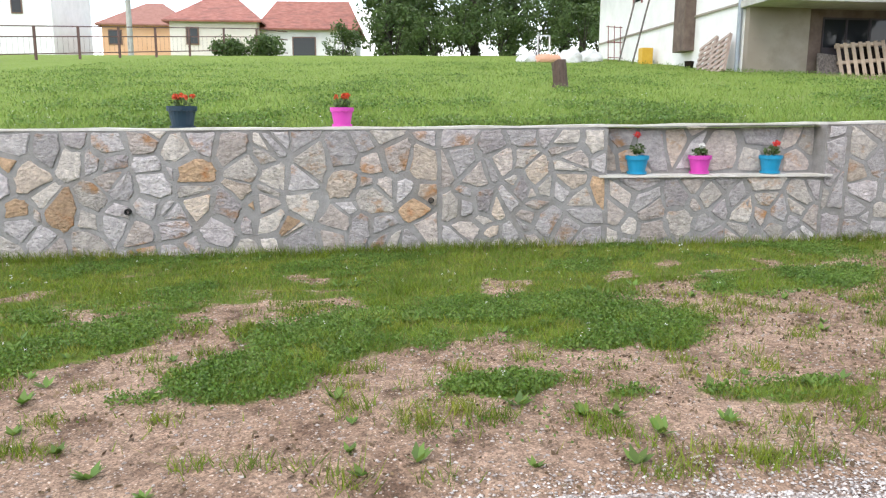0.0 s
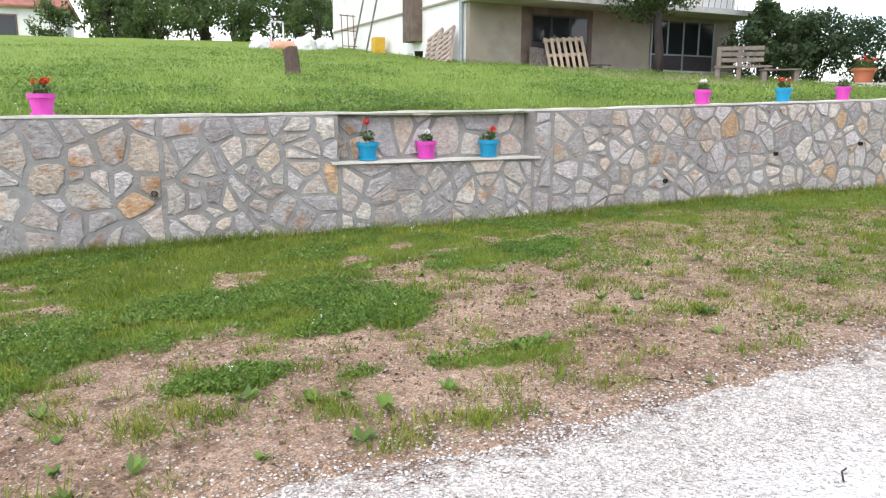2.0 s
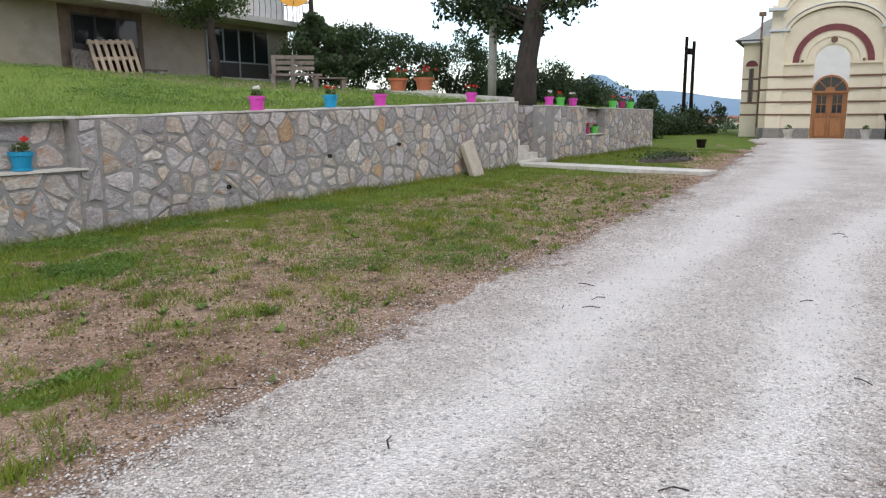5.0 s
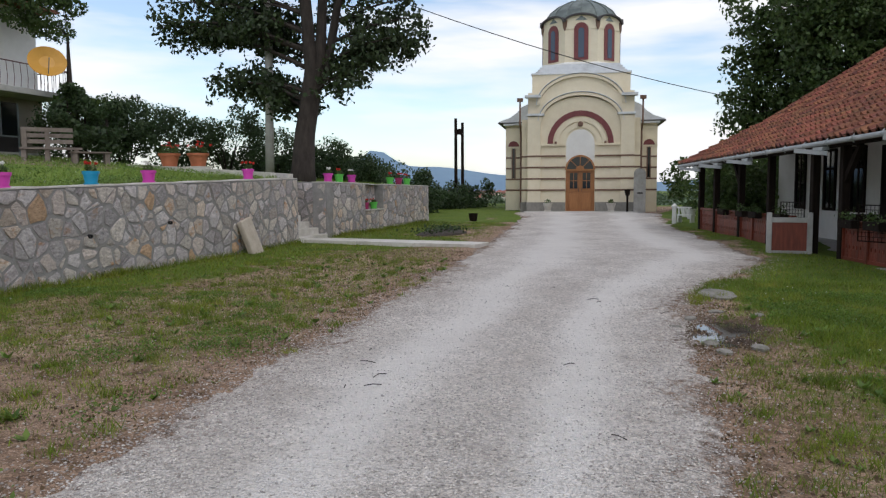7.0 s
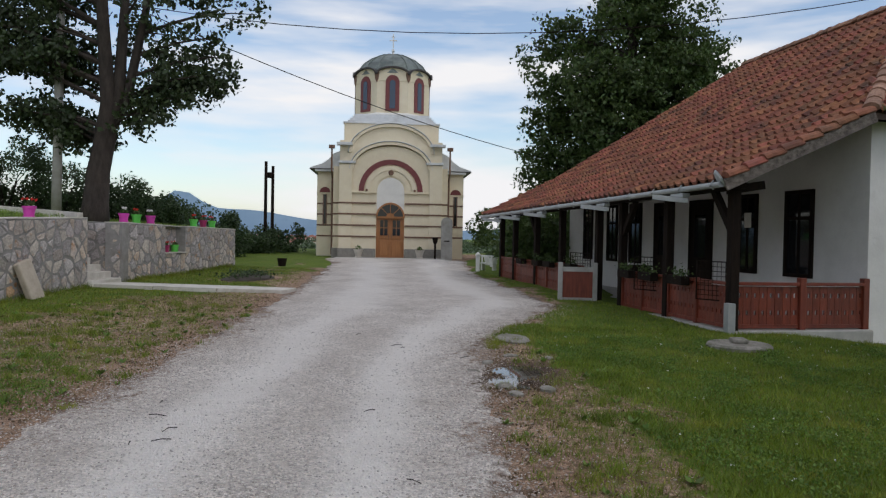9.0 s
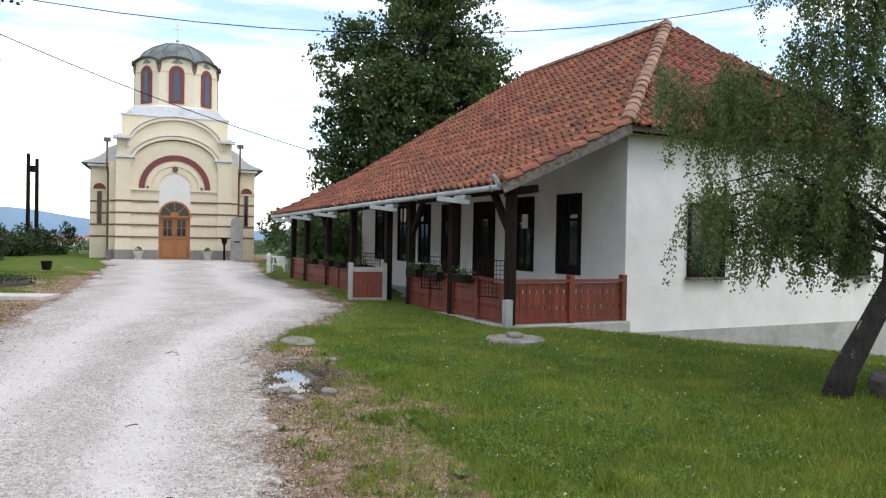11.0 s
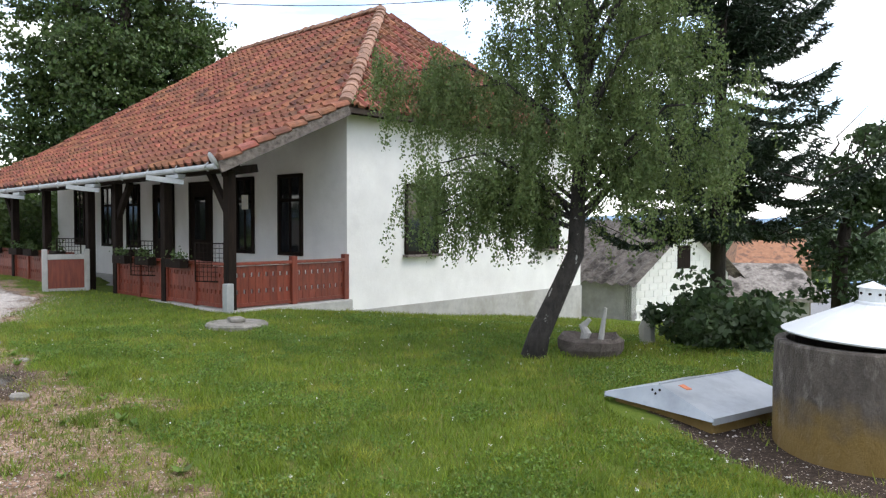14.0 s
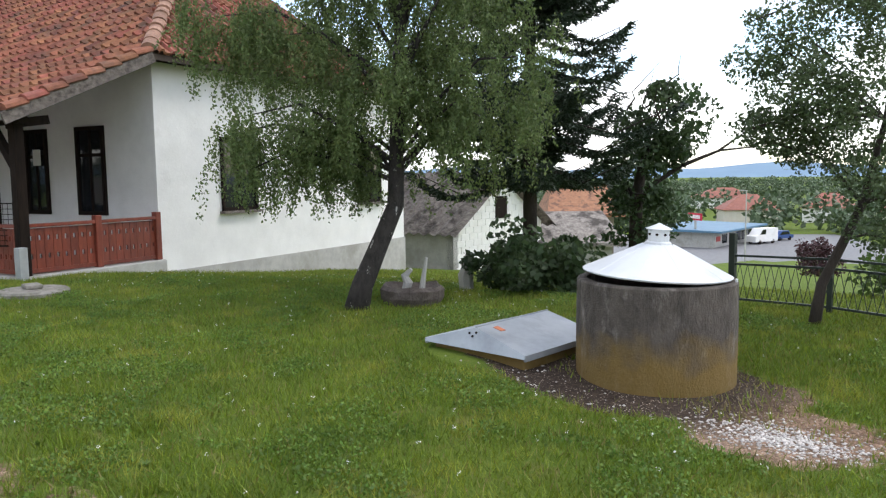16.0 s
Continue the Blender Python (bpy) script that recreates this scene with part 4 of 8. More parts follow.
# windows in the end wall
for y in (-4.4, -8.9):
    o = new("window")
    o.parent = konak
    part("frame", box(-0.01, y, 0.95, 0.08, 0.95, 0.07, box(-0.01, y, 2.28, 0.08, 0.95, 0.07, box(-0.01, y - 0.45, 0.95, 0.08, 0.06, 1.4, box(-0.01, y + 0.45, 0.95, 0.08, 0.06, 1.4, box(-0.01, y, 0.95, 0.07, 0.05, 1.4))))), M_TIMBER, o)
    part("pane", box(0.0, y, 1.0, 0.03, 0.86, 1.3), M_PANE, o)
    part("sill", box(-0.06, y, 0.9, 0.14, 1.05, 0.05), M_GREYWOOD, o)
TILE_JOBS = [(F0, F1, C1, C0), (C0, C1, R, A), (C0, A, B0)]

# ---- plants ----
M_BARK = mat("grey-brown bark", (0.022, 0.017, 0.014), (0.058, 0.045, 0.037), scale=9, rough=0.95, bump=1.0, bscale=22, stretch=(1, 1, 0.35))
M_BIRCH = mat("birch bark", (0.014, 0.012, 0.011), (0.05, 0.043, 0.038), scale=14, rough=0.95, bump=1.0, bscale=26, c3=(0.40, 0.385, 0.365), s3=11, t3=(0.62, 0.66), stretch=(1, 1, 0.6))
M_LINDEN = leaf_mat("linden leaves", (0.018, 0.034, 0.010), (0.040, 0.066, 0.018), 0.15)
M_LEAF = leaf_mat("dark broad leaves", (0.036, 0.066, 0.016), (0.085, 0.135, 0.034))
M_LEAF2 = leaf_mat("mixed green leaves", (0.055, 0.098, 0.026), (0.11, 0.165, 0.045))
M_BIRCHLEAF = leaf_mat("birch leaves", (0.095, 0.14, 0.046), (0.165, 0.22, 0.075), 0.48)
M_NEEDLE = leaf_mat("spruce needles", (0.017, 0.036, 0.018), (0.034, 0.058, 0.028), 0.1)
M_HEDGE = leaf_mat("laurel leaves", (0.034, 0.062, 0.024), (0.066, 0.105, 0.04), 0.4)
M_OLIVE = leaf_mat("apple leaves", (0.055, 0.09, 0.035), (0.10, 0.14, 0.055))


def leaf_quads(P, size, rng, flat=0.0):
    """A kite-shaped leaf at every point of P, turned at random."""
    n = len(P)
    a = rng.normal(size=(n, 3))
    a[:, 2] -= flat
    a /= np.linalg.norm(a, axis=1)[:, None]
    b = np.cross(a, rng.normal(size=(n, 3)))
    b /= np.linalg.norm(b, axis=1)[:, None] + 1e-9
    s = size * rng.uniform(0.65, 1.3, (n, 1))
    return np.stack([P - a * s * 0.5, P + b * s * 0.33 - a * s * 0.05, P + a * s * 0.5, P - b * s * 0.33 - a * s * 0.05], 1)


def clumps(centres, radii, per, rng, squash=0.75):
    out = []
    for c, r in zip(centres, radii):
        d = rng.normal(size=(per, 3))
        d /= np.linalg.norm(d, axis=1)[:, None]
        k = r * rng.uniform(0.25, 1, (per, 1)) ** 0.5
        out.append(np.asarray(c) + d * k * (1, 1, squash))
    return np.concatenate(out)


def crown_points(mid, rx, ry, rz, n, rng, shell=0.55):
    d = rng.normal(size=(n, 3))
    d /= np.linalg.norm(d, axis=1)[:, None]
    k = rng.uniform(shell ** 3, 1, (n, 1)) ** (1 / 3)
    return np.asarray(mid) + d * k * (rx, ry, rz)


def leafy_tree(name, base, trunk, radii, crowns, label, leaf, seed, n_clump=70, per=150, leaf_size=0.16, clump_r=0.75, category="tree", group="", bark=None, forks=26):
    """A tree: trunk through points, limbs that run out to clumps of leaves. crowns: (middle, rx, ry, rz, share)."""
    rng = np.random.default_rng(seed)
    t = thing(name, Matrix.Translation(base), label, category, group)
    bm = tube(trunk, radii, 10)
    part("trunk", bm, bark or M_BARK, t, smooth=True)
    centres = np.concatenate([crown_points(c, rx, ry, rz, max(3, int(n_clump * k)), rng) for c, rx, ry, rz, k in crowns])
    tr = [Vector(p) for p in trunk]
    for c in centres[rng.permutation(len(centres))[:forks]]:
        c = Vector(c)
        k = min(range(len(tr)), key=lambda i: (tr[i] - c).length + max(0, tr[i].z - c.z) * 1.5 + (2 if i == 0 else 0))
        a = tr[k]
        mid = (a + c) / 2 + Vector((rng.uniform(-0.2, 0.2), rng.uniform(-0.2, 0.2), 0.12 * (c - a).length))
        r0 = min(radii[k] * 0.4, 0.02 + 0.016 * (c - a).length)
        part("limb", tube([a, mid, c], [r0, r0 * 0.6, 0.012], 6), bark or M_BARK, t)
    P = clumps(centres, clump_r * rng.uniform(0.6, 1.25, len(centres)), per, rng)
    soup("crown", leaf_quads(P, leaf_size, rng), 4, leaf, t)
    return t


def bush(name, base, rx, ry, h, label, leaf, seed, n=26, per=130, leaf_size=0.11, clump_r=0.5, group="", category="bush"):
    rng = np.random.default_rng(seed)
    t = thing(name, Matrix.Translation(base), label, category, group)
    centres = crown_points((0, 0, h * 0.5), rx, ry, h * 0.5, n, rng, 0.3)
    centres[:, 2] = np.maximum(centres[:, 2], 0.2)
    for c in centres[:7]:
        part("stem", tube([(0, 0, -0.1), (c[0] * 0.4, c[1] * 0.4, c[2] * 0.6), tuple(c)], [0.03, 0.02, 0.008], 5), M_BARK, t)
    P = clumps(centres, clump_r * rng.uniform(0.6, 1.3, n), per, rng, 0.9)
    soup("foliage", leaf_quads(P, leaf_size, rng), 4, leaf, t)
    return t


def spray_tree(name, base, stems, tips, label, leaf, seed, leaf_size=0.14, per=60, puff=0.32, droop=0.25, loose=0.18, bark=None):
    """A tree of flat leaf sprays: stems are (points, radii); every tip (x, y, z) gets a limb from the nearest stem, leafy along its outer part."""
    rng = np.random.default_rng(seed)
    t = thing(name, Matrix.Translation(base), label, "tree")
    joints = []
    for i, (pts, radii) in enumerate(stems):
        part("trunk" if i == 0 else "limb", tube(pts, radii, 12 if i == 0 else 9), bark or M_BARK, t, smooth=True)
        for p, q, r, r2 in zip(pts, pts[1:], radii, radii[1:]):
            joints += [(Vector(p).lerp(Vector(q), k / 4), r + (r2 - r) * k / 4) for k in range(5)]
    P = []
    for tip in tips:
        tip = Vector(tip)
        want = lambda j: abs(j[0].z - (tip.z - 0.25 * math.hypot(tip.x - j[0].x, tip.y - j[0].y))) * 1.6 + math.hypot(tip.x - j[0].x, tip.y - j[0].y)
        a, r = min(joints, key=want)
        out = tip - a
        mid = a.lerp(tip, 0.5) + Vector((rng.normal() * 0.12, rng.normal() * 0.12, droop * 0.5 * out.length * 0.6))
        r0 = min(r * 0.5, 0.018 + 0.013 * out.length)
        part("limb", tube([a, a.lerp(mid, 0.5) + Vector((0, 0, 0.03)), mid, mid.lerp(tip, 0.55) + Vector((0, 0, 0.05)), tip], [r0, r0 * 0.8, r0 * 0.6, r0 * 0.35, 0.006], 6), bark or M_BARK, t)
        side = Vector((-out.y, out.x, 0)).normalized()
        n = max(4, int(out.length * 3.6))
        for k in np.linspace(0.32, 1.04, n):
            c = (a.lerp(mid, k * 2) if k < 0.5 else mid.lerp(tip, k * 2 - 1))
            w = 0.62 * out.length ** 0.5 * (1.12 - k) + 0.10
            for _ in range(2):
                q = c + side * rng.uniform(-w, w) + Vector((0, 0, rng.normal() * loose - 0.06))
                d = rng.normal(size=(per, 3))
                d /= np.linalg.norm(d, axis=1)[:, None]
                P.append(np.array(q) + d * rng.uniform(0.2, 1, (per, 1)) ** 0.6 * puff * rng.uniform(0.6, 1.2) * (1, 1, 0.62))
    soup("crown", leaf_quads(np.concatenate(P), leaf_size, rng, flat=0.7), 4, leaf, t)
    return t


def fan(right, spans, rng, behind=None):
    """Tips of limbs: spans are (how many, from, to along right, from, to in height, depth to both sides).
    behind: how far back the limbs to the one side keep, clear of the pole before them."""
    away = Vector((-right[1], right[0], 0))
    r = Vector((*right, 0))
    out = []
    for n, u0, u1, z0, z1, dep in spans:
        for _ in range(n):
            u = rng.uniform(u0, u1)
            d = rng.uniform(-dep, dep) * math.sqrt(max(0.1, 1 - (u / 4.6) ** 2))
            if behind is not None and u < -0.1:
                d = abs(d) * 0.8 + behind
            p = r * u + away * d
            out.append((p.x, p.y, rng.uniform(z0, z1)))
    return out


# the big linden behind the wall by the steps: a leaning trunk that parts into three stems
ra = (0.546, -0.838)
at_r = lambda u, z: (ra[0] * u, ra[1] * u, z)
spray_tree("linden_tree", (18.6, 11.8, 1.7),
           [([at_r(0.04, -0.2), at_r(0.08, 0.5), at_r(0.14, 1.4), at_r(0.3, 2.3), at_r(0.36, 3.2), at_r(0.22, 5.2), at_r(0.1, 7.5), at_r(0.1, 10)], [0.42, 0.33, 0.29, 0.27, 0.2, 0.16, 0.11, 0.04]),
            ([at_r(0.3, 2.3), at_r(0.6, 3.3), at_r(0.72, 5.4), at_r(0.9, 8.5)], [0.2, 0.17, 0.13, 0.05]),
            ([at_r(0.45, 2.6), at_r(0.82, 3.4), at_r(1.25, 5.7), at_r(1.7, 8.2)], [0.16, 0.14, 0.10, 0.04])],
           fan(ra, [(8, -2.5, -1.2, 2.75, 3.2, 0.8), (7, -1.4, -0.3, 2.3, 2.8, 0.8), (12, -4.2, -2.2, 4.3, 5.6, 1.6), (9, -2.2, -0.4, 4.0, 5.4, 2.2), (15, -4.4, -0.4, 5.8, 8.5, 2.6),
                    (10, 0.7, 2.2, 2.9, 3.6, 1.2), (9, 2.0, 3.7, 3.6, 4.3, 1.4), (9, 0.8, 3.4, 4.4, 5.6, 2.0), (16, 0.2, 4.4, 5.4, 8.5, 2.8), (18, -3, 3, 8.3, 11, 2.8)], np.random.default_rng(3), behind=1.25),
           "tall dark linden tree with a forked trunk", M_LINDEN, 3, leaf_size=0.145, per=16, puff=0.33, loose=0.22)
# dark tree behind the porch house
spray_tree("chestnut_tree", (31, -3.4, low(31, -3.4)), [([(0, 0, -0.3), (0, 0, 2), (0.1, 0, 5), (0, 0.2, 9), (0, 0, 13.5)], [0.5, 0.4, 0.34, 0.22, 0.06])],
           fan((-0.109, -0.994), [(12, -4.4, -2.2, 3.4, 6.5, 1.5), (15, -4.6, -2.4, 6.0, 11.0, 1.6), (14, -2.6, -0.8, 3.0, 8.0, 2.8), (24, -2.6, 0.6, 7.0, 12.0, 2.8), (16, -1.0, 2.4, 3.0, 8.0, 2.8),
                                 (24, 0.4, 3.0, 7.0, 12.0, 2.6), (12, 1.8, 3.7, 5.0, 11.0, 1.6), (18, -2.2, 2.2, 11.0, 14.0, 2.0)], np.random.default_rng(8)),
           "tall dark-leaved tree behind the tiled house", M_LEAF, 8, leaf_size=0.165, per=34, puff=0.5, droop=0.6, loose=0.5)
# small tree before the concrete house
leafy_tree("plum_tree", (14.6, 20.6, up(14.6, 20.6)), [(0, 0, -0.1), (0.02, 0, 0.7), (-0.05, 0.05, 1.45), (0, 0, 2.4)], [0.17, 0.14, 0.12, 0.05],
           [((-0.35, 0.2, 2.6), 1.35, 1.2, 0.75, 1.0)], "small dark fruit tree on the lawn", M_LEAF, 12, n_clump=34, per=170, leaf_size=0.11, clump_r=0.45, forks=14)
leafy_tree("walnut_tree", (20.6, 22.6, up(20.6, 22.6)), [(0, 0, -0.1), (0, 0, 1.4), (-0.2, 0, 2.6), (-0.2, 0, 4.5)], [0.2, 0.15, 0.11, 0.04],
           [((-1.0, 0.3, 7.75 - up(20.6, 22.6)), 1.2, 1.2, 0.9, 0.6), ((0.0, -0.2, 4.3 - up(20.6, 22.6)), 0.9, 0.9, 0.8, 0.4)], "dark leafy tree beside the balcony", M_LEAF, 14, n_clump=44, per=150, leaf_size=0.14, clump_r=0.5, forks=16)
# wood at the top of the lawn
wood = []
for i, (x, y, h, s) in enumerate(((-3.2, 47, 9.5, 21), (-1.2, 50, 11, 22), (2.0, 46, 10.5, 23), (4.6, 50, 12, 24), (7.2, 45, 10, 25), (9.5, 52, 11, 26), (-3.0, 57, 10, 27))):
    z = up(x, min(y, 60))
    wood.append(leafy_tree("wood_tree", (x, y, z), [(0, 0, -0.4), (0.1, 0, h * 0.2), (0, 0.1, h * 0.5), (0, 0, h * 0.85)], [0.3, 0.22, 0.16, 0.05],
                           [((0, 0, h * 0.56), 2.3, 2.3, h * 0.42, 0.68), ((0, 0, h * 0.22), 2.0, 1.8, h * 0.2, 0.32)],
                           "leafy tree in the wood above the lawn", M_LEAF2, s, n_clump=120, per=62, leaf_size=0.21, clump_r=0.66, group="wood above the lawn", forks=24))
for i, (x, y, w, h) in enumerate(((-2.6, 44, 1.7, 3.2), (-0.4, 43, 1.7, 2.4), (1.2, 42, 1.6, 2.8), (3.2, 41.5, 1.6, 2.4), (5.3, 42, 1.6, 3.4), (7.6, 41, 1.5, 3.0), (-9.4, 41.2, 0.9, 0.9), (-11, 40.6, 0.8, 0.8), (-5.6, 44.5, 0.9, 2.0), (9.0, 44, 1.8, 4.0), (-1, 48, 2.5, 4.0), (4, 48, 2.5, 4.5))):
    bush("bush", (x, y, up(x, y)), w, 1.0, h, "green shrub at the edge of the wood", M_LEAF2, 60 + i, n=18, per=110, leaf_size=0.16, group="shrubs above the lawn")
# hedge and young trees along the east side of the lawn
for i, (x, y, w, h) in enumerate(((20.6, 22.6, 1.6, 2.2), (21.4, 21.0, 1.5, 2.6), (22.3, 19.4, 1.5, 2.3), (23.2, 18.0, 1.5, 2.5), (23.9, 16.4, 1.5, 1.8), (24.6, 15.0, 1.4, 1.45), (25.2, 13.8, 1.2, 1.0))):
    bush("laurel_bush", (x, y, up(x, y) - 0.1), w, w, h, "dense dark green laurel bush behind the wall", M_HEDGE, 80 + i, n=46, per=190, leaf_size=0.095, clump_r=0.42, group="laurel hedge", category="bush")
for i, (x, y, h) in enumerate(((17.0, 18.9, 2.3), (17.9, 18.3, 2.0), (19.9, 21.4, 2.6), (20.6, 20.6, 2.2))):
    leafy_tree("young_tree", (x, y, up(x, y)), [(0, 0, -0.1), (0, 0, h * 0.5), (0.05, 0, h)], [0.05, 0.035, 0.015],
               [((0, 0, h * 0.6), 0.45, 0.45, h * 0.42, 1.0)], "slender young tree with dark leaves", M_HEDGE, 95 + i, n_clump=22, per=90, leaf_size=0.13, clump_r=0.26, group="young trees", forks=10)
for i, (x, y, w, h) in enumerate(((28.4, 15.2, 1.3, 1.9), (31.5, 14.9, 1.5, 2.4), (33.2, 15.4, 1.5, 1.5), (36.5, 16.5, 1.7, 1.5), (38.5, 15.2, 1.6, 1.3), (40.5, 14.6, 1.6, 1.5))):
    bush("bush", (x, y, low(x, y) - 0.1), w, w, h, "round green bush at the edge of the yard", M_HEDGE, 110 + i, n=30, per=140, leaf_size=0.14, group="bushes by the church")
for i, (x, y, w, h) in enumerate(((26.6, 0.2, 1.2, 2.7), (27.9, -1.0, 1.7, 3.4), (29.4, 0.6, 1.3, 2.4), (34.0, 0.4, 1.4, 2.6), (36.5, 0.0, 1.8, 3.0), (31.5, -0.8, 1.3, 2.2), (38.5, 2.0, 2.0, 2.8))):
    bush("bush", (x, y, low(x, y) - 0.2), w, w, h, "green bush between the church and the house", M_LEAF2, 120 + i, n=34, per=140, leaf_size=0.15, group="bushes by the church")


# birch with hanging twigs
def birch():
    rng = np.random.default_rng(31)
    t = thing("birch_tree", Matrix.Translation((7.45, -5.25, low(7.45, -5.25))), "leaning weeping birch with dark ridged bark on the lawn", "tree")
    trunk = [Vector(p) for p in ((0, 0, -0.15), (-0.06, -0.08, 0.25), (-0.16, -0.28, 0.75), (-0.26, -0.42, 1.15), (-0.24, -0.46, 1.7), (-0.24, -0.5, 2.6), (-0.34, -0.5, 3.6), (-0.42, -0.56, 5.4))]
    part("trunk", tube(trunk, [0.16, 0.125, 0.105, 0.098, 0.085, 0.07, 0.055, 0.02], 12), M_BIRCH, t, smooth=True)
    right, away = Vector((-0.66, -0.75, 0)), Vector((0.75, -0.66, 0))
    axis = Vector((-0.26, -0.48, 0))
    P = []
    # limbs: start height, end (side, depth, height), length of the hanging twigs
    arms = [(2.5, -1.95, 0.1, 3.3, 0.75), (1.5, -2.0, 0.2, 1.95, 0.8), (1.6, -1.5, -0.5, 2.15, 0.9), (1.7, -1.05, 0.5, 2.0, 0.7), (1.4, -1.7, -0.1, 1.55, 0.5), (2.2, -1.15, -0.35, 3.0, 1.0), (2.8, -0.9, 0.5, 3.8, 1.1),
            (3.2, -0.6, -0.6, 4.3, 1.2), (3.6, -1.0, 0.2, 4.8, 1.1), (2.0, 0.0, -0.8, 2.7, 0.8), (2.4, 0.25, 0.8, 3.1, 1.0), (3.4, 0.1, 0.0, 5.3, 1.2), (1.6, 2.5, 0.2, 2.4, 0.8), (1.8, 2.2, -0.6, 2.7, 1.0),
            (1.5, 1.75, 0.5, 2.25, 0.8), (1.7, 1.25, -0.5, 2.1, 0.8), (2.3, 2.3, 0.0, 3.3, 1.1), (2.7, 1.95, 0.6, 3.9, 1.2), (3.2, 1.6, -0.4, 4.4, 1.2), (3.5, 1.85, 0.3, 5.0, 1.3), (3.9, 1.0, 0.0, 5.2, 1.2), (2.4, 0.8, -0.7, 3.4, 1.1),
            (2.0, 1.15, 0.6, 3.0, 1.0), (2.9, 0.6, 0.4, 4.3, 1.1), (3.1, -0.35, 0.5, 4.9, 1.0), (2.6, 1.4, 0.0, 3.7, 1.0), (1.45, -0.7, 0.1, 1.75, 0.55)]
    for z0, side, depth, z1, hang in arms:
        side = min(side, 0.8 + (side - 1.0) * 0.4)
        a = axis + Vector((0, 0, z0))
        tip = axis + right * side + away * depth + Vector((0, 0, z1))
        bow = Vector((0, 0, 0.28))
        r0 = 0.018 + 0.008 * (tip - a).length
        part("limb", tube([a, a.lerp(tip, 0.35) + bow * 0.7, a.lerp(tip, 0.7) + bow, tip], [r0, r0 * 0.75, r0 * 0.5, 0.006], 6), M_BIRCH, t)
        # twigs hang in loose bunches with air between them
        for _ in range(30 if z1 == 3.3 and side < -1.9 else 16 if side < -0.8 else 7):
            k0 = rng.uniform(0.25 if side > -1.9 else 0.45, 1.08)
            c = a.lerp(tip, k0) + bow * math.sin(math.pi * min(k0, 1)) + Vector(rng.normal(size=3) * (0.2, 0.2, 0.1))
            ln = hang * rng.uniform(0.45, 1.4)
            for _ in range(int(rng.integers(4, 9))):
                s = np.array(c) + rng.normal(size=3) * (0.075, 0.075, 0.08)
                end = max(s[2] - ln * rng.uniform(0.5, 1.1), 0.95 + 0.3 * rng.random())
                n = int(8 + 105 * (s[2] - end))
                if n < 7:
                    continue
                q = rng.random(n)[:, None]
                sway = rng.normal(size=3) * (0.12, 0.12, 0)
                P.append(s + q * (np.array([0, 0, end - s[2]]) + sway) + rng.normal(size=(n, 3)) * (0.026, 0.026, 0.03))
    soup("crown", leaf_quads(np.concatenate(P), 0.038, rng, flat=1.5), 4, M_BIRCHLEAF, t)


birch()


def spruce():
    rng = np.random.default_rng(41)
    t = thing("spruce_tree", Matrix.Translation((8.1, -8.95, low(8.1, -8.95))), "dark spruce tree with drooping tiers of branches", "tree")
    part("trunk", tube([(0, 0, -0.2), (0, 0, 3), (0, 0, 8)], [0.12, 0.09, 0.03], 10), M_BARK, t, smooth=True)
    Q = []
    for k in range(210):
        z = rng.uniform(1.75, 8.2)
        a = rng.uniform(0, 2 * math.pi)
        reach = (0.4 + 1.95 * (1 - abs(z - 3.0) / 5.4)) * rng.uniform(0.5, 1.0)
        d = np.array([math.cos(a), math.sin(a), 0])
        side = np.array([-d[1], d[0], 0])
        n = max(6, int(reach * 16))
        q = np.linspace(0.12, 1, n)
        fall = 0.2 + 0.3 * (z < 4)
        spine = np.array([0, 0, z]) + d * (q * reach)[:, None] + np.stack([q * 0, q * 0, -fall * q * reach + 0.5 * reach * q ** 3], 1)
        tube([tuple(spine[0]), tuple(spine[n // 2]), tuple(spine[-1])], [0.018, 0.012, 0.004], 4, arm := bmesh.new())
        part("branch", arm, M_BARK, t)
        for j in range(n):
            for s in (-1, 1):
                ln = 0.34 * (1.05 - 0.75 * q[j]) * rng.uniform(0.5, 1.2)
                tip = spine[j] + side * s * ln + d * ln * 0.7 + np.array([0, 0, -0.3 * ln * (z < 4.5) + 0.1 * ln])
                m = 20
                u = rng.random((m, 1))
                p = spine[j] + (tip - spine[j]) * u
                e = rng.normal(size=(m, 3)) * 0.032 + (tip - spine[j]) / (np.linalg.norm(tip - spine[j]) + 1e-6) * 0.05
                w = np.cross(e, rng.normal(size=(m, 3)))
                w *= 0.011 / (np.linalg.norm(w, axis=1)[:, None] + 1e-9)
                Q.append(np.stack([p - w, p + w, p + e + w * 0.6, p + e - w * 0.6], 1))
    soup("needles", np.concatenate(Q), 4, M_NEEDLE, t)


spruce()
# shrub of broad leaves at the spruce's foot
bush("broadleaf_shrub", (7.0, -7.75, low(7.0, -7.75) - 0.05), 0.75, 0.75, 0.85, "low dark shrub with broad leaves", M_HEDGE, 51, n=38, per=110, leaf_size=0.105, clump_r=0.26)
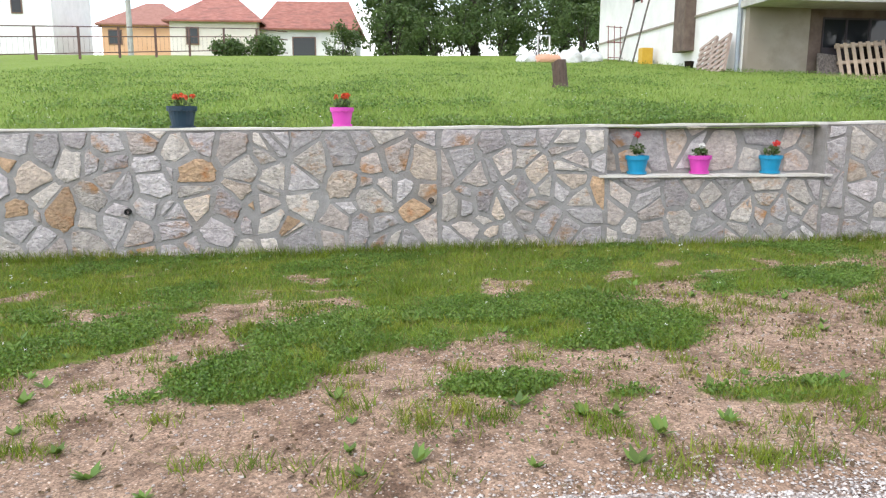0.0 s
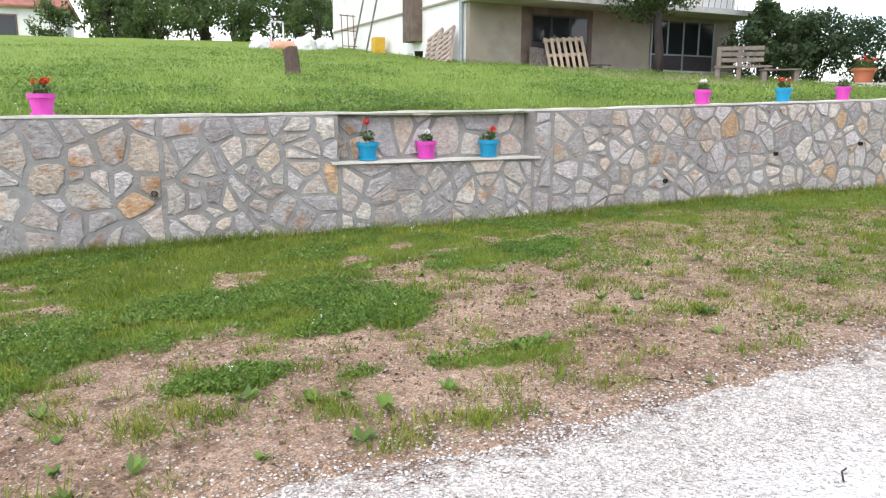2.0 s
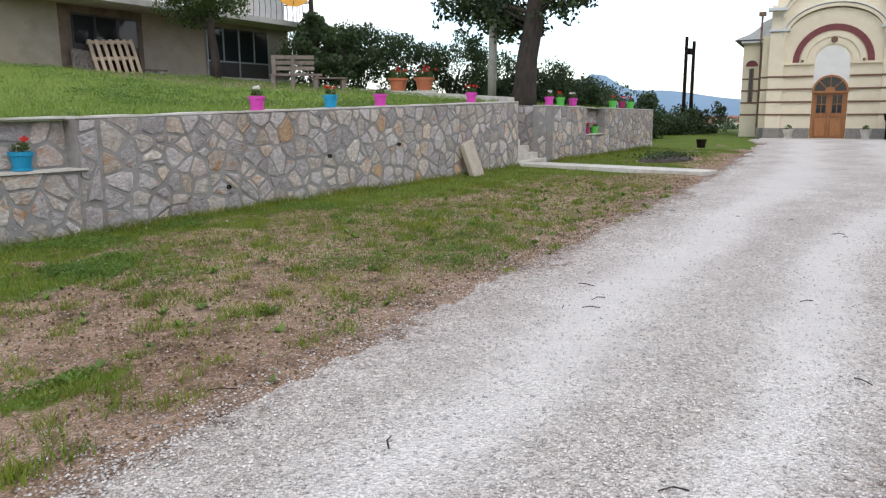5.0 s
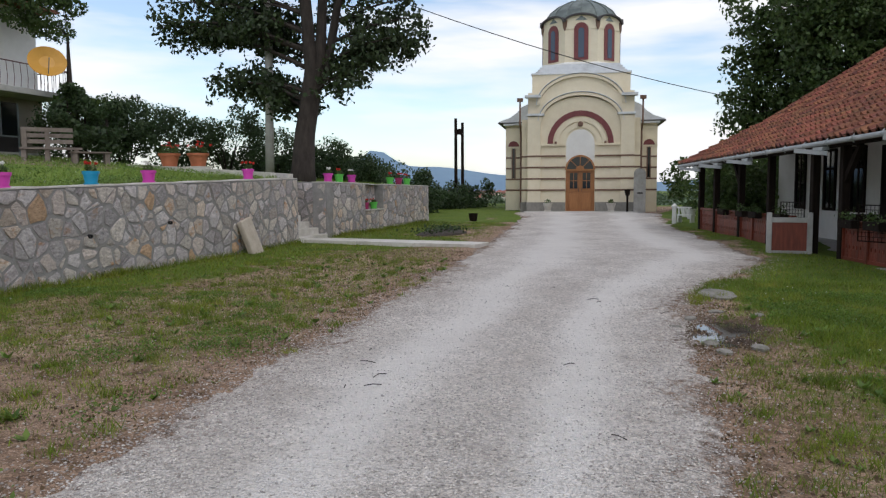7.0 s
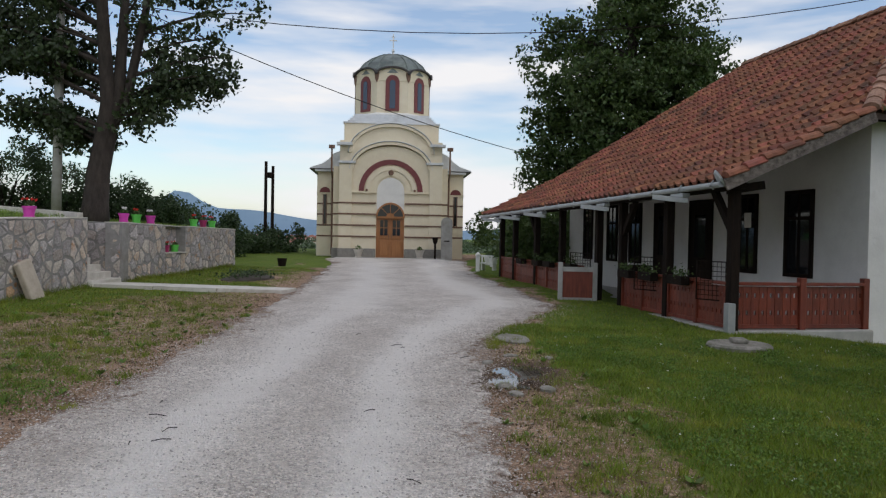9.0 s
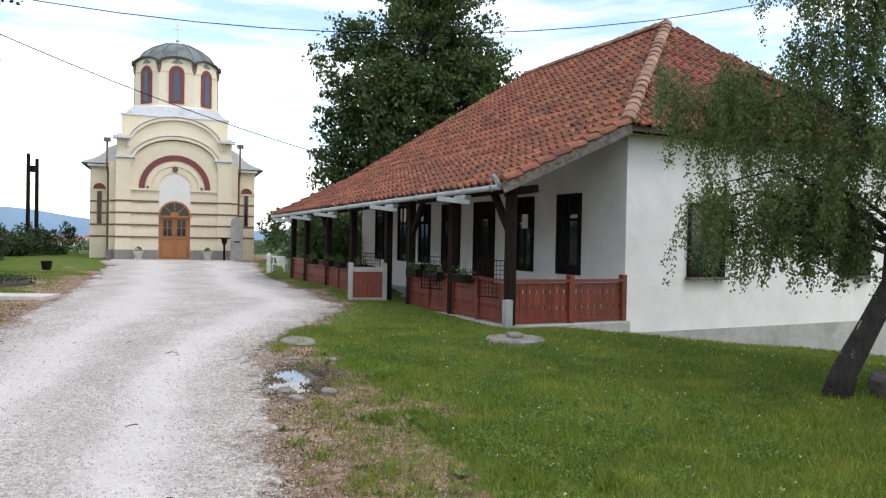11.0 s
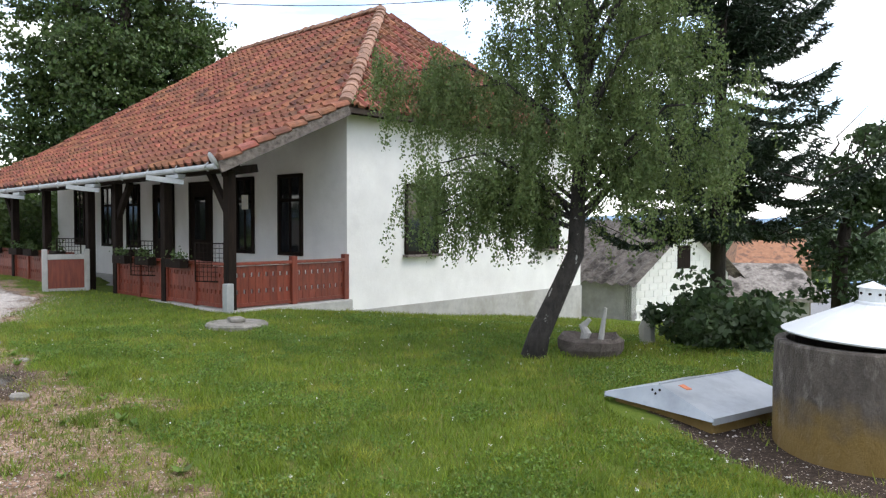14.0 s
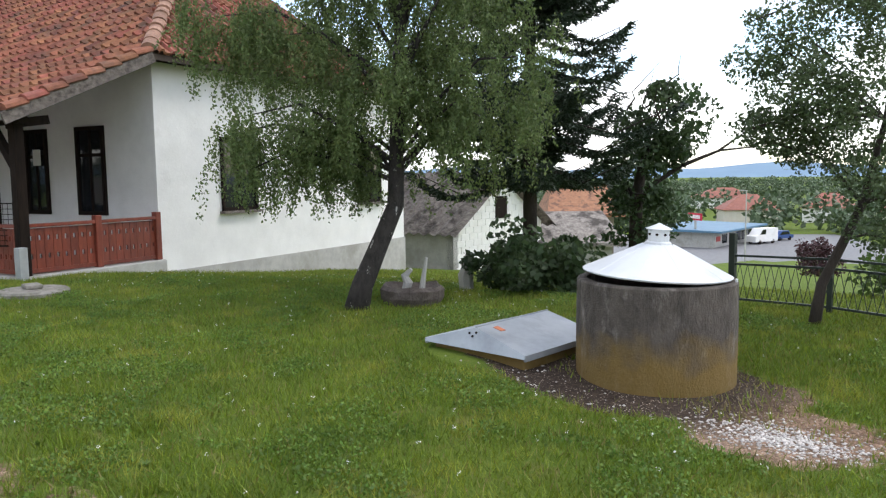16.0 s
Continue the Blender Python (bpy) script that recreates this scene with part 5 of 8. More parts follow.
# ivy-clad tree
leafy_tree("ivy_tree", (7.95, -11.5, low(7.95, -11.5)), [(0, 0, -0.3), (0, 0, 1.5), (-0.1, -0.1, 2.4), (-0.2, -0.2, 2.9)], [0.14, 0.11, 0.07, 0.03],
           [((-0.1, -0.1, 1.6), 0.62, 0.62, 1.3, 0.6), ((-0.3, -0.35, 2.9), 0.85, 0.85, 0.75, 0.4)], "old tree overgrown with dark ivy", M_HEDGE, 55, n_clump=50, per=120, leaf_size=0.10, clump_r=0.34, forks=16)
ivy = bpy.data.objects["ivy_tree"]
trng = random.Random(77)
for k in range(9):
    p = Vector((trng.uniform(-0.7, 0.2), trng.uniform(-0.8, 0.2), trng.uniform(2.7, 3.2)))
    line = [p]
    for j in range(4):
        p = p + Vector((trng.uniform(-0.2, 0.1), trng.uniform(-0.2, 0.1), trng.uniform(0.1, 0.3)))
        line.append(p)
    part("bare_twig", tube(line, [0.02, 0.016, 0.011, 0.007, 0.003], 5), M_BARK, ivy)
part("limb", tube([(-0.1, -0.1, 1.7), (-0.6, -0.4, 2.1), (-1.1, -0.75, 2.35), (-1.55, -1.05, 2.75)], [0.05, 0.04, 0.025, 0.008], 6), M_BARK, ivy)
part("limb", tube([(-1.1, -0.75, 2.35), (-1.5, -1.1, 2.4), (-1.9, -1.3, 2.75)], [0.02, 0.014, 0.005], 5), M_BARK, ivy)
# apple tree by the fence
leafy_tree("apple_tree", (3.55, -8.1, low(3.55, -8.1)), [(0, 0, -0.1), (-0.05, -0.05, 0.4), (-0.22, -0.12, 0.85), (-0.34, -0.2, 1.2), (-0.5, -0.25, 2.0), (-0.6, -0.2, 3.0)], [0.062, 0.05, 0.044, 0.04, 0.027, 0.01],
           [((-0.45, -0.3, 2.45), 1.15, 1.1, 1.15, 0.5), ((-0.9, 0.1, 1.25), 0.7, 0.7, 0.5, 0.15), ((0.15, 0.1, 2.7), 0.7, 0.6, 0.9, 0.25), ((0.3, 0.15, 1.9), 0.35, 0.4, 0.3, 0.1)], "leaning apple tree with grey-green leaves", M_OLIVE, 57, n_clump=150, per=190, leaf_size=0.042, clump_r=0.24, forks=26)
for i, (x, y, w, h) in enumerate(((1.2, -11.2, 1.0, 1.1), (2.6, -12.4, 1.0, 1.2), (0.0, -10.4, 0.9, 1.0), (4.0, -13.6, 0.8, 0.8))):
    bush("bush", (x, y, low(x, y) - 0.05), w, w, h, "leafy garden bush beyond the fence", M_LEAF2, 140 + i, n=22, per=120, leaf_size=0.1, group="garden bushes")

bush("copper_bush", (15.1, -37.0, low(15.1, -37.0) - 0.05), 0.9, 0.9, 1.9, "dark purple-leaved bush beyond the fence", leaf_mat("copper leaves", (0.045, 0.018, 0.022), (0.085, 0.035, 0.04), 0.2), 150, n=30, per=120, leaf_size=0.13)
# ---- flower pots ----
def paint(name, c, rough=0.45):
    return mat(name, c, tuple(min(1, v * 1.15 + 0.004) for v in c), scale=5, rough=rough, bump=0.05, vary=0.06)


P_TEAL, P_PINK, P_BLUE, P_LIME, P_WINE = (paint("dark teal plastic", (0.006, 0.026, 0.045)), paint("magenta plastic", (0.55, 0.05, 0.36)), paint("cyan plastic", (0.005, 0.24, 0.42)),
                                          paint("lime plastic", (0.10, 0.48, 0.07)), paint("wine plastic", (0.30, 0.02, 0.10)))
P_TERRA = mat("terracotta plastic", (0.42, 0.13, 0.06), (0.5, 0.17, 0.08), scale=5, rough=0.6, bump=0.1)
M_RED, M_WHITE_PETAL = mat("red petals", (0.55, 0.015, 0.01), (0.7, 0.04, 0.02), rough=0.6, bump=0, vary=0.2), mat("white petals", (0.75, 0.74, 0.72), (0.85, 0.84, 0.8), rough=0.6, bump=0)
M_ORANGE = mat("orange-red petals", (0.6, 0.06, 0.02), (0.72, 0.12, 0.04), rough=0.6, bump=0, vary=0.2)
M_SOIL = mat("potting soil", (0.03, 0.022, 0.016), (0.06, 0.045, 0.034), scale=20)


def flower_pot(x, y, z, w, h, plastic, colour, petals, seed, tall=0.1, heads=7, spread=0.1, saucer=True, head=0.032):
    rng = np.random.default_rng(seed)
    t = thing("flower_pot", Matrix.Translation((x, y, z)), colour + " pot with " + ("red" if petals is M_RED else "white" if petals is M_WHITE_PETAL else "orange-red") + " flowers standing on the wall", "flower pot", "pots along the wall")
    r = w / 2
    b = lathe([(r * 0.68, 0.012), (r * 0.9, h * 0.78), (r * 1.0, h * 0.79), (r * 1.02, h), (r * 0.93, h), (r * 0.9, h * 0.9)], 20)
    part("pot", b, plastic, t, smooth=False)
    if saucer:
        part("saucer", lathe([(r * 0.66, 0), (r * 0.84, 0.004), (r * 0.86, 0.035), (r * 0.78, 0.035), (r * 0.7, 0.012)], 20), plastic, t)
    part("soil", lathe([(0, h * 0.9), (r * 0.92, h * 0.9), (r * 0.9, h * 0.84)], 16), M_SOIL, t)
    P = clumps([(0, 0, h + tall * 0.35)], [spread], 90, rng, 0.6)
    P[:, 2] = np.maximum(P[:, 2], h * 0.95)
    soup("leaves", leaf_quads(P, 0.045, rng, -0.5), 4, M_LEAF2, t)
    for i in range(heads):
        q = rng.normal(size=2) * spread * 0.5
        top = h + tall * rng.uniform(0.85, 1.1)
        part("stem", tube([(q[0] * 0.4, q[1] * 0.4, h * 0.9), (q[0], q[1], top)], 0.003, 4), M_LEAF2, t)
        soup("flower", leaf_quads(clumps([(q[0], q[1], top)], [head], int(26 + 1400 * (head - 0.026)), rng, 0.8), 0.03, rng), 4, petals, t)
    return t


wz = lambda x: float(wall_top(x)) + 0.03
flower_pot(-2.95, 8.72, wz(-2.95), 0.335, 0.255, P_TEAL, "dark teal plastic", M_ORANGE, 1, 0.11, 9, 0.13)
flower_pot(-1.14, 8.86, wz(-1.14), 0.275, 0.225, P_PINK, "magenta plastic", M_ORANGE, 2, 0.14, 6, 0.1)
for i, (x, pl, c, pe, tall) in enumerate(((2.40, P_BLUE, "cyan plastic", M_RED, 0.24), (3.2, P_PINK, "magenta plastic", M_WHITE_PETAL, 0.12), (4.13, P_BLUE, "cyan plastic", M_RED, 0.16))):
    flower_pot(x, float(wall_y(x)) + 0.10, 0.892, 0.28, 0.225, pl, c, pe, 10 + i, tall, 1, 0.1, head=0.045)
for i, (x, pl, c, pe) in enumerate(((7.95, P_PINK, "magenta plastic", M_WHITE_PETAL), (9.68, P_BLUE, "cyan plastic", M_RED), (11.1, P_PINK, "magenta plastic", M_WHITE_PETAL), (14.45, P_PINK, "magenta plastic", M_RED),
                                    (18.5, P_PINK, "magenta plastic", M_WHITE_PETAL), (19.2, P_LIME, "lime plastic", M_RED), (20.05, P_PINK, "magenta plastic", M_WHITE_PETAL),
                                    (23.1, P_LIME, "lime plastic", M_RED), (23.9, P_WINE, "wine-red plastic", M_RED), (24.7, P_LIME, "lime plastic", M_RED))):
    flower_pot(x, float(wall_y(x)) + 0.2, wz(x), 0.27, 0.23, pl, c, pe, 20 + i, 0.14, 4, 0.1)
for i, (x, pl, c) in enumerate(((20.9, P_WINE, "wine-red plastic"), (21.55, P_LIME, "lime plastic"))):
    flower_pot(x, float(wall_y(x)) + 0.14, 0.932, 0.25, 0.21, pl, c, M_RED, 40 + i, 0.1, 2, 0.09)

# ---- steps, parapet, walkway ----
steps = thing("stone_steps", pose(17.2, 10.55, 0, 0, 0, 5), "short flight of stone steps up through the wall", "steps", kind="structure")
for i in range(9):
    part("step", box(0, 0.12 + 0.27 * i, -0.2, 1.6, 0.32, 0.55 + 0.165 * i, bev=0.015), M_CAP, steps)
curb = thing("parapet", Matrix.Identity(4), "pale concrete kerb running from the steps up to the lawn", "kerb", kind="structure")
for o in (0.0, 0.75):
    b = bmesh.new()
    for i in range(7):
        y0, y1 = 11.0 + 0.92 * i, 11.0 + 0.92 * (i + 1)
        x0, x1 = 16.15 + o + 0.25 * i, 16.15 + o + 0.25 * (i + 1)
        slab([(x0 - 0.12, y0, 1.96 + 0.06 * (y0 - 11)), (x0 + 0.12, y0, 1.96 + 0.06 * (y0 - 11)), (x1 + 0.12, y1, 1.96 + 0.06 * (y1 - 11)), (x1 - 0.12, y1, 1.96 + 0.06 * (y1 - 11))], 0.4, b)
    part("kerb", b, M_CAP, curb)
for x, y in ((17.75, 15.75), (18.05, 14.95)):
    t = thing("terracotta_planter", Matrix.Translation((x, y, 2.24)), "large terracotta planter with red geraniums", "planter", "planters on the kerb")
    part("pot", lathe([(0.2, 0), (0.27, 0.30), (0.31, 0.31), (0.32, 0.38), (0.28, 0.38), (0.26, 0.34)], 24), P_TERRA, t)
    part("soil", lathe([(0, 0.35), (0.27, 0.35), (0.26, 0.3)], 16), M_SOIL, t)
    rr = np.random.default_rng(int(x * 10))
    soup("leaves", leaf_quads(clumps([(0, 0, 0.45)], [0.3], 260, rr, 0.6), 0.07, rr), 4, M_LEAF2, t)
    soup("flowers", leaf_quads(clumps(rr.normal(size=(9, 3)) * (0.13, 0.13, 0.05) + (0, 0, 0.62), [0.045] * 9, 24, rr), 0.04, rr), 4, M_RED, t)
    part("plinth", box(0, 0, -0.3, 0.5, 0.5, 0.3), M_CAP, t)
walk_slab = thing("walkway", pose(16.95, 8.1, 0.2, 0, 0, -3), "pale concrete walkway from the steps to the drive", "walkway", kind="structure")
for i in range(3):
    part("slab", box(0.02 * i, 1.62 - 1.6 * i, -0.12, 0.85, 1.59, 0.2, bev=0.01), M_CAP, walk_slab)
lean = solo("leaning_slab", box(0, 0, 0, 0.42, 0.14, 0.86, bev=0.03), mat("pale sandstone", (0.42, 0.36, 0.29), (0.54, 0.47, 0.39), scale=6, bump=0.8, bscale=20), "rough stone slab leaning against the wall", "stone slab",
            m=pose(14.02, 9.96, 0.1, -13, -15, 5))
for i, (x, z) in enumerate(((-3.53, 0.49), (-0.1, 0.61), (7.12, 0.46), (9.38, 0.82), (11.39, 0.95))):
    y = float(wall_y(x))
    solo("drain_pipe", lathe([(0.03, 0), (0.034, 0), (0.034, 0.12), (0.024, 0.12), (0.024, 0.01)], 12, m=pose(0, 0.06, 0, 90, 0, 0)), mat("black plastic", (0.012, 0.012, 0.012), (0.02, 0.02, 0.02), bump=0),
         "short black drain pipe let into the wall", "drain pipe", "drains in the wall", m=Matrix.Translation((x, y, z)))

# ---- poles and wires ----
pole = thing("lamp_pole", pose(18.75, 12.95, 1.7, 0, 1.2, 0), "plain pale concrete pole beside the linden", "pole")
part("shaft", lathe([(0.13, -0.2), (0.115, 3), (0.085, 9), (0.085, 9.05)], 14), M_CONC, pole, smooth=True)
frame_poles = thing("pole_frame", pose(39.5, 15.1, 0.45, 0, 0, -20), "two dark timber poles joined by an iron bracket", "pole")
for sx in (-1, 1):
    part("pole", tube([(sx * 0.28, 0, -0.3), (sx * 0.28, 0, 4.85 - 0.1 * sx)], [0.1, 0.08], 10), M_TIMBER, frame_poles)
part("bracket", beam((-0.28, 0, 4.1), (0.28, 0, 4.1), 0.06, 0.06, box(0, 0, 4.1, 0.24, 0.2, 0.28)), M_TIMBER, frame_poles)


def wire(a, z, sag):
    a, z = Vector(a), Vector(z)
    pts = [a.lerp(z, k / 16) - Vector((0, 0, sag * 4 * (k / 16) * (1 - k / 16))) for k in range(17)]
    solo("overhead_wire", tube(pts, 0.014, 5), M_TIMBER, "thin black overhead wire", "wire", "overhead wires")


wire((22.3, 18.5, 9.85), (24.5, -14, 9.75), 2.0)
wire((18.78, 12.95, 8.4), (31.5, -0.8, 4.6), 0.5)

# ---- concrete house on the lawn ----
M_GREYR = mat("grey cement render", (0.26, 0.22, 0.175), (0.35, 0.305, 0.25), scale=2, bump=0.3, bscale=30, c3=(0.2, 0.165, 0.135), s3=0.5)
M_GARAGE = mat("dark violet-brown metal", (0.028, 0.022, 0.028), (0.045, 0.036, 0.042), scale=4, rough=0.5, bump=0.05)
M_SOOT = mat("sooty render", (0.09, 0.06, 0.048), (0.17, 0.125, 0.10), scale=3)
M_PIPE = mat("grey zinc pipe", (0.25, 0.28, 0.31), (0.34, 0.37, 0.4), rough=0.5, metal=0.4, bump=0)
H2 = pose(9.2, 23.1, 2.78, 0, 0, 7.2)
h2 = thing("village_house", H2, "two-storey house, grey rendered below and white above", "house")
W2, D2 = 11.75, 13.2
part("ground_floor", box(W2 / 2, 0.12, -0.8, W2, 0.24, 2.95), M_GREYR, h2, "grey cement-rendered front wall")
b = box(0.1, D2 / 2 + 0.25, -0.8, 0.24, D2, 2.95)
box(W2 - 0.12, D2 / 2 + 0.25, -0.8, 0.24, D2, 2.95, b)
box(W2 / 2, D2 + 0.12, -0.8, W2, 0.24, 2.95, b)
part("side_wall", b, M_WALLW, h2, "white rendered side wall")
part("soot_stain", box(3.4, -0.004, 0.05, 2.9, 0.012, 2.0), M_SOOT, h2, "soot-blackened render round the window")
part("floor_slab", box(W2 / 2, -0.45, 2.08, W2 + 0.3, 1.8, 0.2, bev=0.015), M_CONC, h2, "projecting concrete balcony slab")
part("upper_wall", box(W2 / 2, D2 / 2 + 0.22, 2.15, W2 + 0.05, D2 + 0.1, 3.2), M_WALLW, h2, "white rendered upper wall")
part("string_course", box(-0.02, D2 / 2 + 0.2, 2.2, 0.12, D2, 0.07), M_GREYR, h2)
part("plinth_strip", box(W2 / 2, -0.02, -0.8, W2, 0.08, 0.95), M_CONC, h2, "rough unpainted foot of the wall")
part("chimney_flue", box(-0.2, 3.95, 1.1, 0.42, 0.9, 5.0, bev=0.02), M_SOOT, h2, "soot-stained external flue")
part("downpipe", tube([(-0.12, 0.35, 5.3), (-0.12, 0.35, 0.0)], 0.07, 10), M_PIPE, h2)
b = bmesh.new()
slab([(-0.8, -0.7, 5.4), (W2 + 0.3, -0.7, 5.4), (W2 - 2.5, D2 / 2, 8), (2.5, D2 / 2, 8)], 0.1, b)
slab([(-0.8, D2 + 1, 5.4), (-0.8, -0.7, 5.4), (2.5, D2 / 2, 8)], 0.1, b)
slab([(W2 + 0.3, -0.7, 5.4), (W2 + 0.3, D2 + 1, 5.4), (W2 - 2.5, D2 / 2, 8)], 0.1, b)
slab([(W2 + 0.3, D2 + 1, 5.4), (-0.8, D2 + 1, 5.4), (2.5, D2 / 2, 8), (W2 - 2.5, D2 / 2, 8)], 0.1, b)
part("roof", b, M_TILE, h2, "red tile roof")
for x0, w, name in ((2.35, 2.3, "window"), (7.5, 3.05, "garage_door")):
    o = new(name)
    o.parent = h2
    z0, hh = (0.1, 1.72) if name == "window" else (-0.1, 2.0)
    part("panel", box(x0 + w / 2, -0.01, z0, w, 0.06, hh), M_GARAGE, o, "dark painted metal panel")
    b = bmesh.new()
    n = 3 if name == "window" else 4
    for i in range(n + 1):
        if name == "window" and i in (0, n):
            continue
        tall_bar = i % 2 == 0 or name == "window"
        box(x0 + w * i / n, -0.05, z0 if tall_bar else z0 + 0.8, 0.06, 0.03, hh if tall_bar else hh - 0.8, b)
    if name == "garage_door":
        box(x0 + w / 2, -0.05, z0 + 0.78, w, 0.03, 0.05, b)
    part("frame", b, M_GARAGE if name == "window" else M_PIPE, o, "soot-blackened metal frame" if name == "window" else "pale metal frame")
    for i in range(n):
        part("pane", box(x0 + w * (i + 0.5) / n, -0.045, z0 + 0.84, w / n - 0.1, 0.012, hh - 0.9), M_PANE, o)
bal = new("balcony")
bal.parent = h2
b = bmesh.new()
for i in range(40):
    x = 0.2 + i * 0.29
    tube([(x, -1.3, 2.28), (x + 0.04, -1.3, 2.6), (x, -1.3, 3.1)], 0.012, 4, b)
tube([(0.0, -1.3, 3.11), (11.8, -1.3, 3.11)], 0.022, 6, b)
tube([(11.8, -1.3, 3.11), (11.8, 0.2, 3.11)], 0.022, 6, b)
for i in range(9):
    tube([(11.8, -1.3 + 0.17 * i, 2.28), (11.8, -1.3 + 0.17 * i, 3.1)], 0.012, 4, b)
part("railing", b, mat("wine-brown iron", (0.09, 0.03, 0.03), (0.13, 0.05, 0.045), rough=0.5), bal, "wrought iron balcony railing")
w = new("window")
w.parent = h2
part("pane", box(-0.02, 8.8, 3.5, 0.04, 0.8, 1.2), M_PANE, w)
part("frame", box(-0.04, 8.35, 3.4, 0.05, 0.1, 1.4, box(-0.04, 9.25, 3.4, 0.05, 0.1, 1.4)), M_MAROON, w)
dish = thing("satellite_dish", H2 @ pose(10.2, -1.75, 3.22, 72, 0, -40), "orange-yellow satellite dish on the balcony", "satellite dish")
part("dish", lathe([(0, -0.06), (0.25, -0.04), (0.5, 0.02), (0.62, 0.07), (0.6, 0.08), (0.25, -0.02), (0, -0.03)], 28, m=Matrix.Diagonal((1, 0.9, 1, 1))), mat("orange enamel", (0.62, 0.30, 0.03), (0.7, 0.36, 0.05), rough=0.4, bump=0), dish)
part("arm", tube([(0, -0.5, 0), (0, -0.1, 0.55)], 0.015, 6), M_PIPE, dish)
part("bracket", tube([(0, 0, -0.06), (0, 0.1, -0.45), (0.2, 0.5, -0.5)], 0.03, 6), M_PIPE, dish)

# pallets, junk, bench
M_BENCH2 = mat("weathered pallet wood", (0.27, 0.20, 0.165), (0.4, 0.31, 0.26), scale=5, bump=0.4, bscale=25, vary=0.15)
M_PALLET = mat("pallet wood", (0.36, 0.27, 0.19), (0.5, 0.4, 0.3), scale=5, bump=0.4, bscale=25, vary=0.15)


def pallet(m, n=6, w=1.15, h=1.15, tone=None):
    t = thing("pallet", m, "bare wooden pallet leaning on the house wall", "pallet", "pallets by the house")
    for i in range(n):
        part("board", box(-w / 2 + 0.06 + (w - 0.12) * i / (n - 1), -0.05, 0, 0.115, 0.022, h, bev=0.003), tone or M_PALLET, t)
    for z in (0.03, h / 2 - 0.05, h - 0.13):
        part("stringer", box(0, 0, z, w, 0.085, 0.1), tone or M_PALLET, t)
    return t


h2m = H2
pallet(h2m @ pose(3.45, -0.66, -0.06, -18, -4, -6), n=7, w=1.5, h=1.2)
for y in (1.35, 2.2):
    p = pallet(h2m @ pose(-0.62, y - 0.55, 0.2, 0, 0, -90) @ pose(0, 0, 0, -20, 0, 0) @ pose(0, 0, 0.5, 0, 68, 0) @ pose(0, 0, -0.5), n=7, w=1.3, h=0.95, tone=M_BENCH2)
b = lathe([(0.5, -0.03), (0.53, -0.03), (0.53, 0.03), (0.5, 0.03)], 28, m=pose(0, 0, 0.53, 90, 0, 0))
solo("iron_hoop", b, M_TIMBER, "dark iron hoop leaning behind the pallet", "hoop", m=h2m @ pose(4.0, -0.3, -0.05, -10))
b = box(0, 0, 0, 0.75, 0.1, 0.8, bev=0.02)
solo("brown_board", b, M_GREYWOOD, "brown weathered board leaning on the wall", "board", m=h2m @ pose(2.45, -0.35, -0.06, -12, 6, 0))
tb = thing("plank_table", h2m @ pose(4.9, -0.5, -0.05), "low plank on blocks by the wall", "plank")
part("plank", box(0, 0, 0.24, 0.7, 0.3, 0.05), M_GREYWOOD, tb)
part("block", box(0.1, 0, -0.05, 0.25, 0.2, 0.29), M_CONC, tb)
M_YELLOW = mat("yellow plastic", (0.55, 0.32, 0.02), (0.62, 0.38, 0.04), rough=0.5, bump=0)
solo("yellow_crate", box(0, 0, 0, 0.45, 0.4, 0.75, bev=0.03), M_YELLOW, "yellow plastic container by the white wall", "container", m=h2m @ pose(-0.45, 6.7, 0.72))
bk = thing("metal_bucket", h2m @ pose(-0.35, 3.1, 0.4), "dark metal bucket by the flue", "bucket")
part("bucket", lathe([(0.12, 0), (0.16, 0.32), (0.15, 0.32), (0.11, 0.02)], 16), M_TIMBER, bk)
for k, (y, l) in enumerate(((8.9, 2.9), (7.3, 2.9))):
    solo("prop_pole", tube([(0, 0, 0), (0.55, -0.35, l)], 0.035, 6), M_GREYWOOD, "grey pole leaning against the white wall", "pole", "poles against the house", m=h2m @ pose(-0.75, y, 0.85))
g = thing("bar_rack", pose(7.2, 33.0, up(7.2, 33.0), 0, 0, 20), "rusty red iron frame of bars", "rack")
for i in range(7):
    part("bar", tube([(i * 0.3, 0, -0.05), (i * 0.3 + 0.1, 0.25, 1.5)], 0.02, 5), M_MAROON, g)
for z in (0.15, 0.8, 1.45):
    part("bar", tube([(0, z * 0.16, z), (1.9, z * 0.16, z)], 0.02, 5), M_MAROON, g)
M_TARP = mat("pale sheeting", (0.5, 0.5, 0.5), (0.66, 0.66, 0.66), scale=2, rough=0.6, bump=0.3, bscale=6)
M_SALMON = mat("salmon sheeting", (0.5, 0.26, 0.16), (0.6, 0.34, 0.22), scale=3, rough=0.7, bump=0.3, bscale=6)
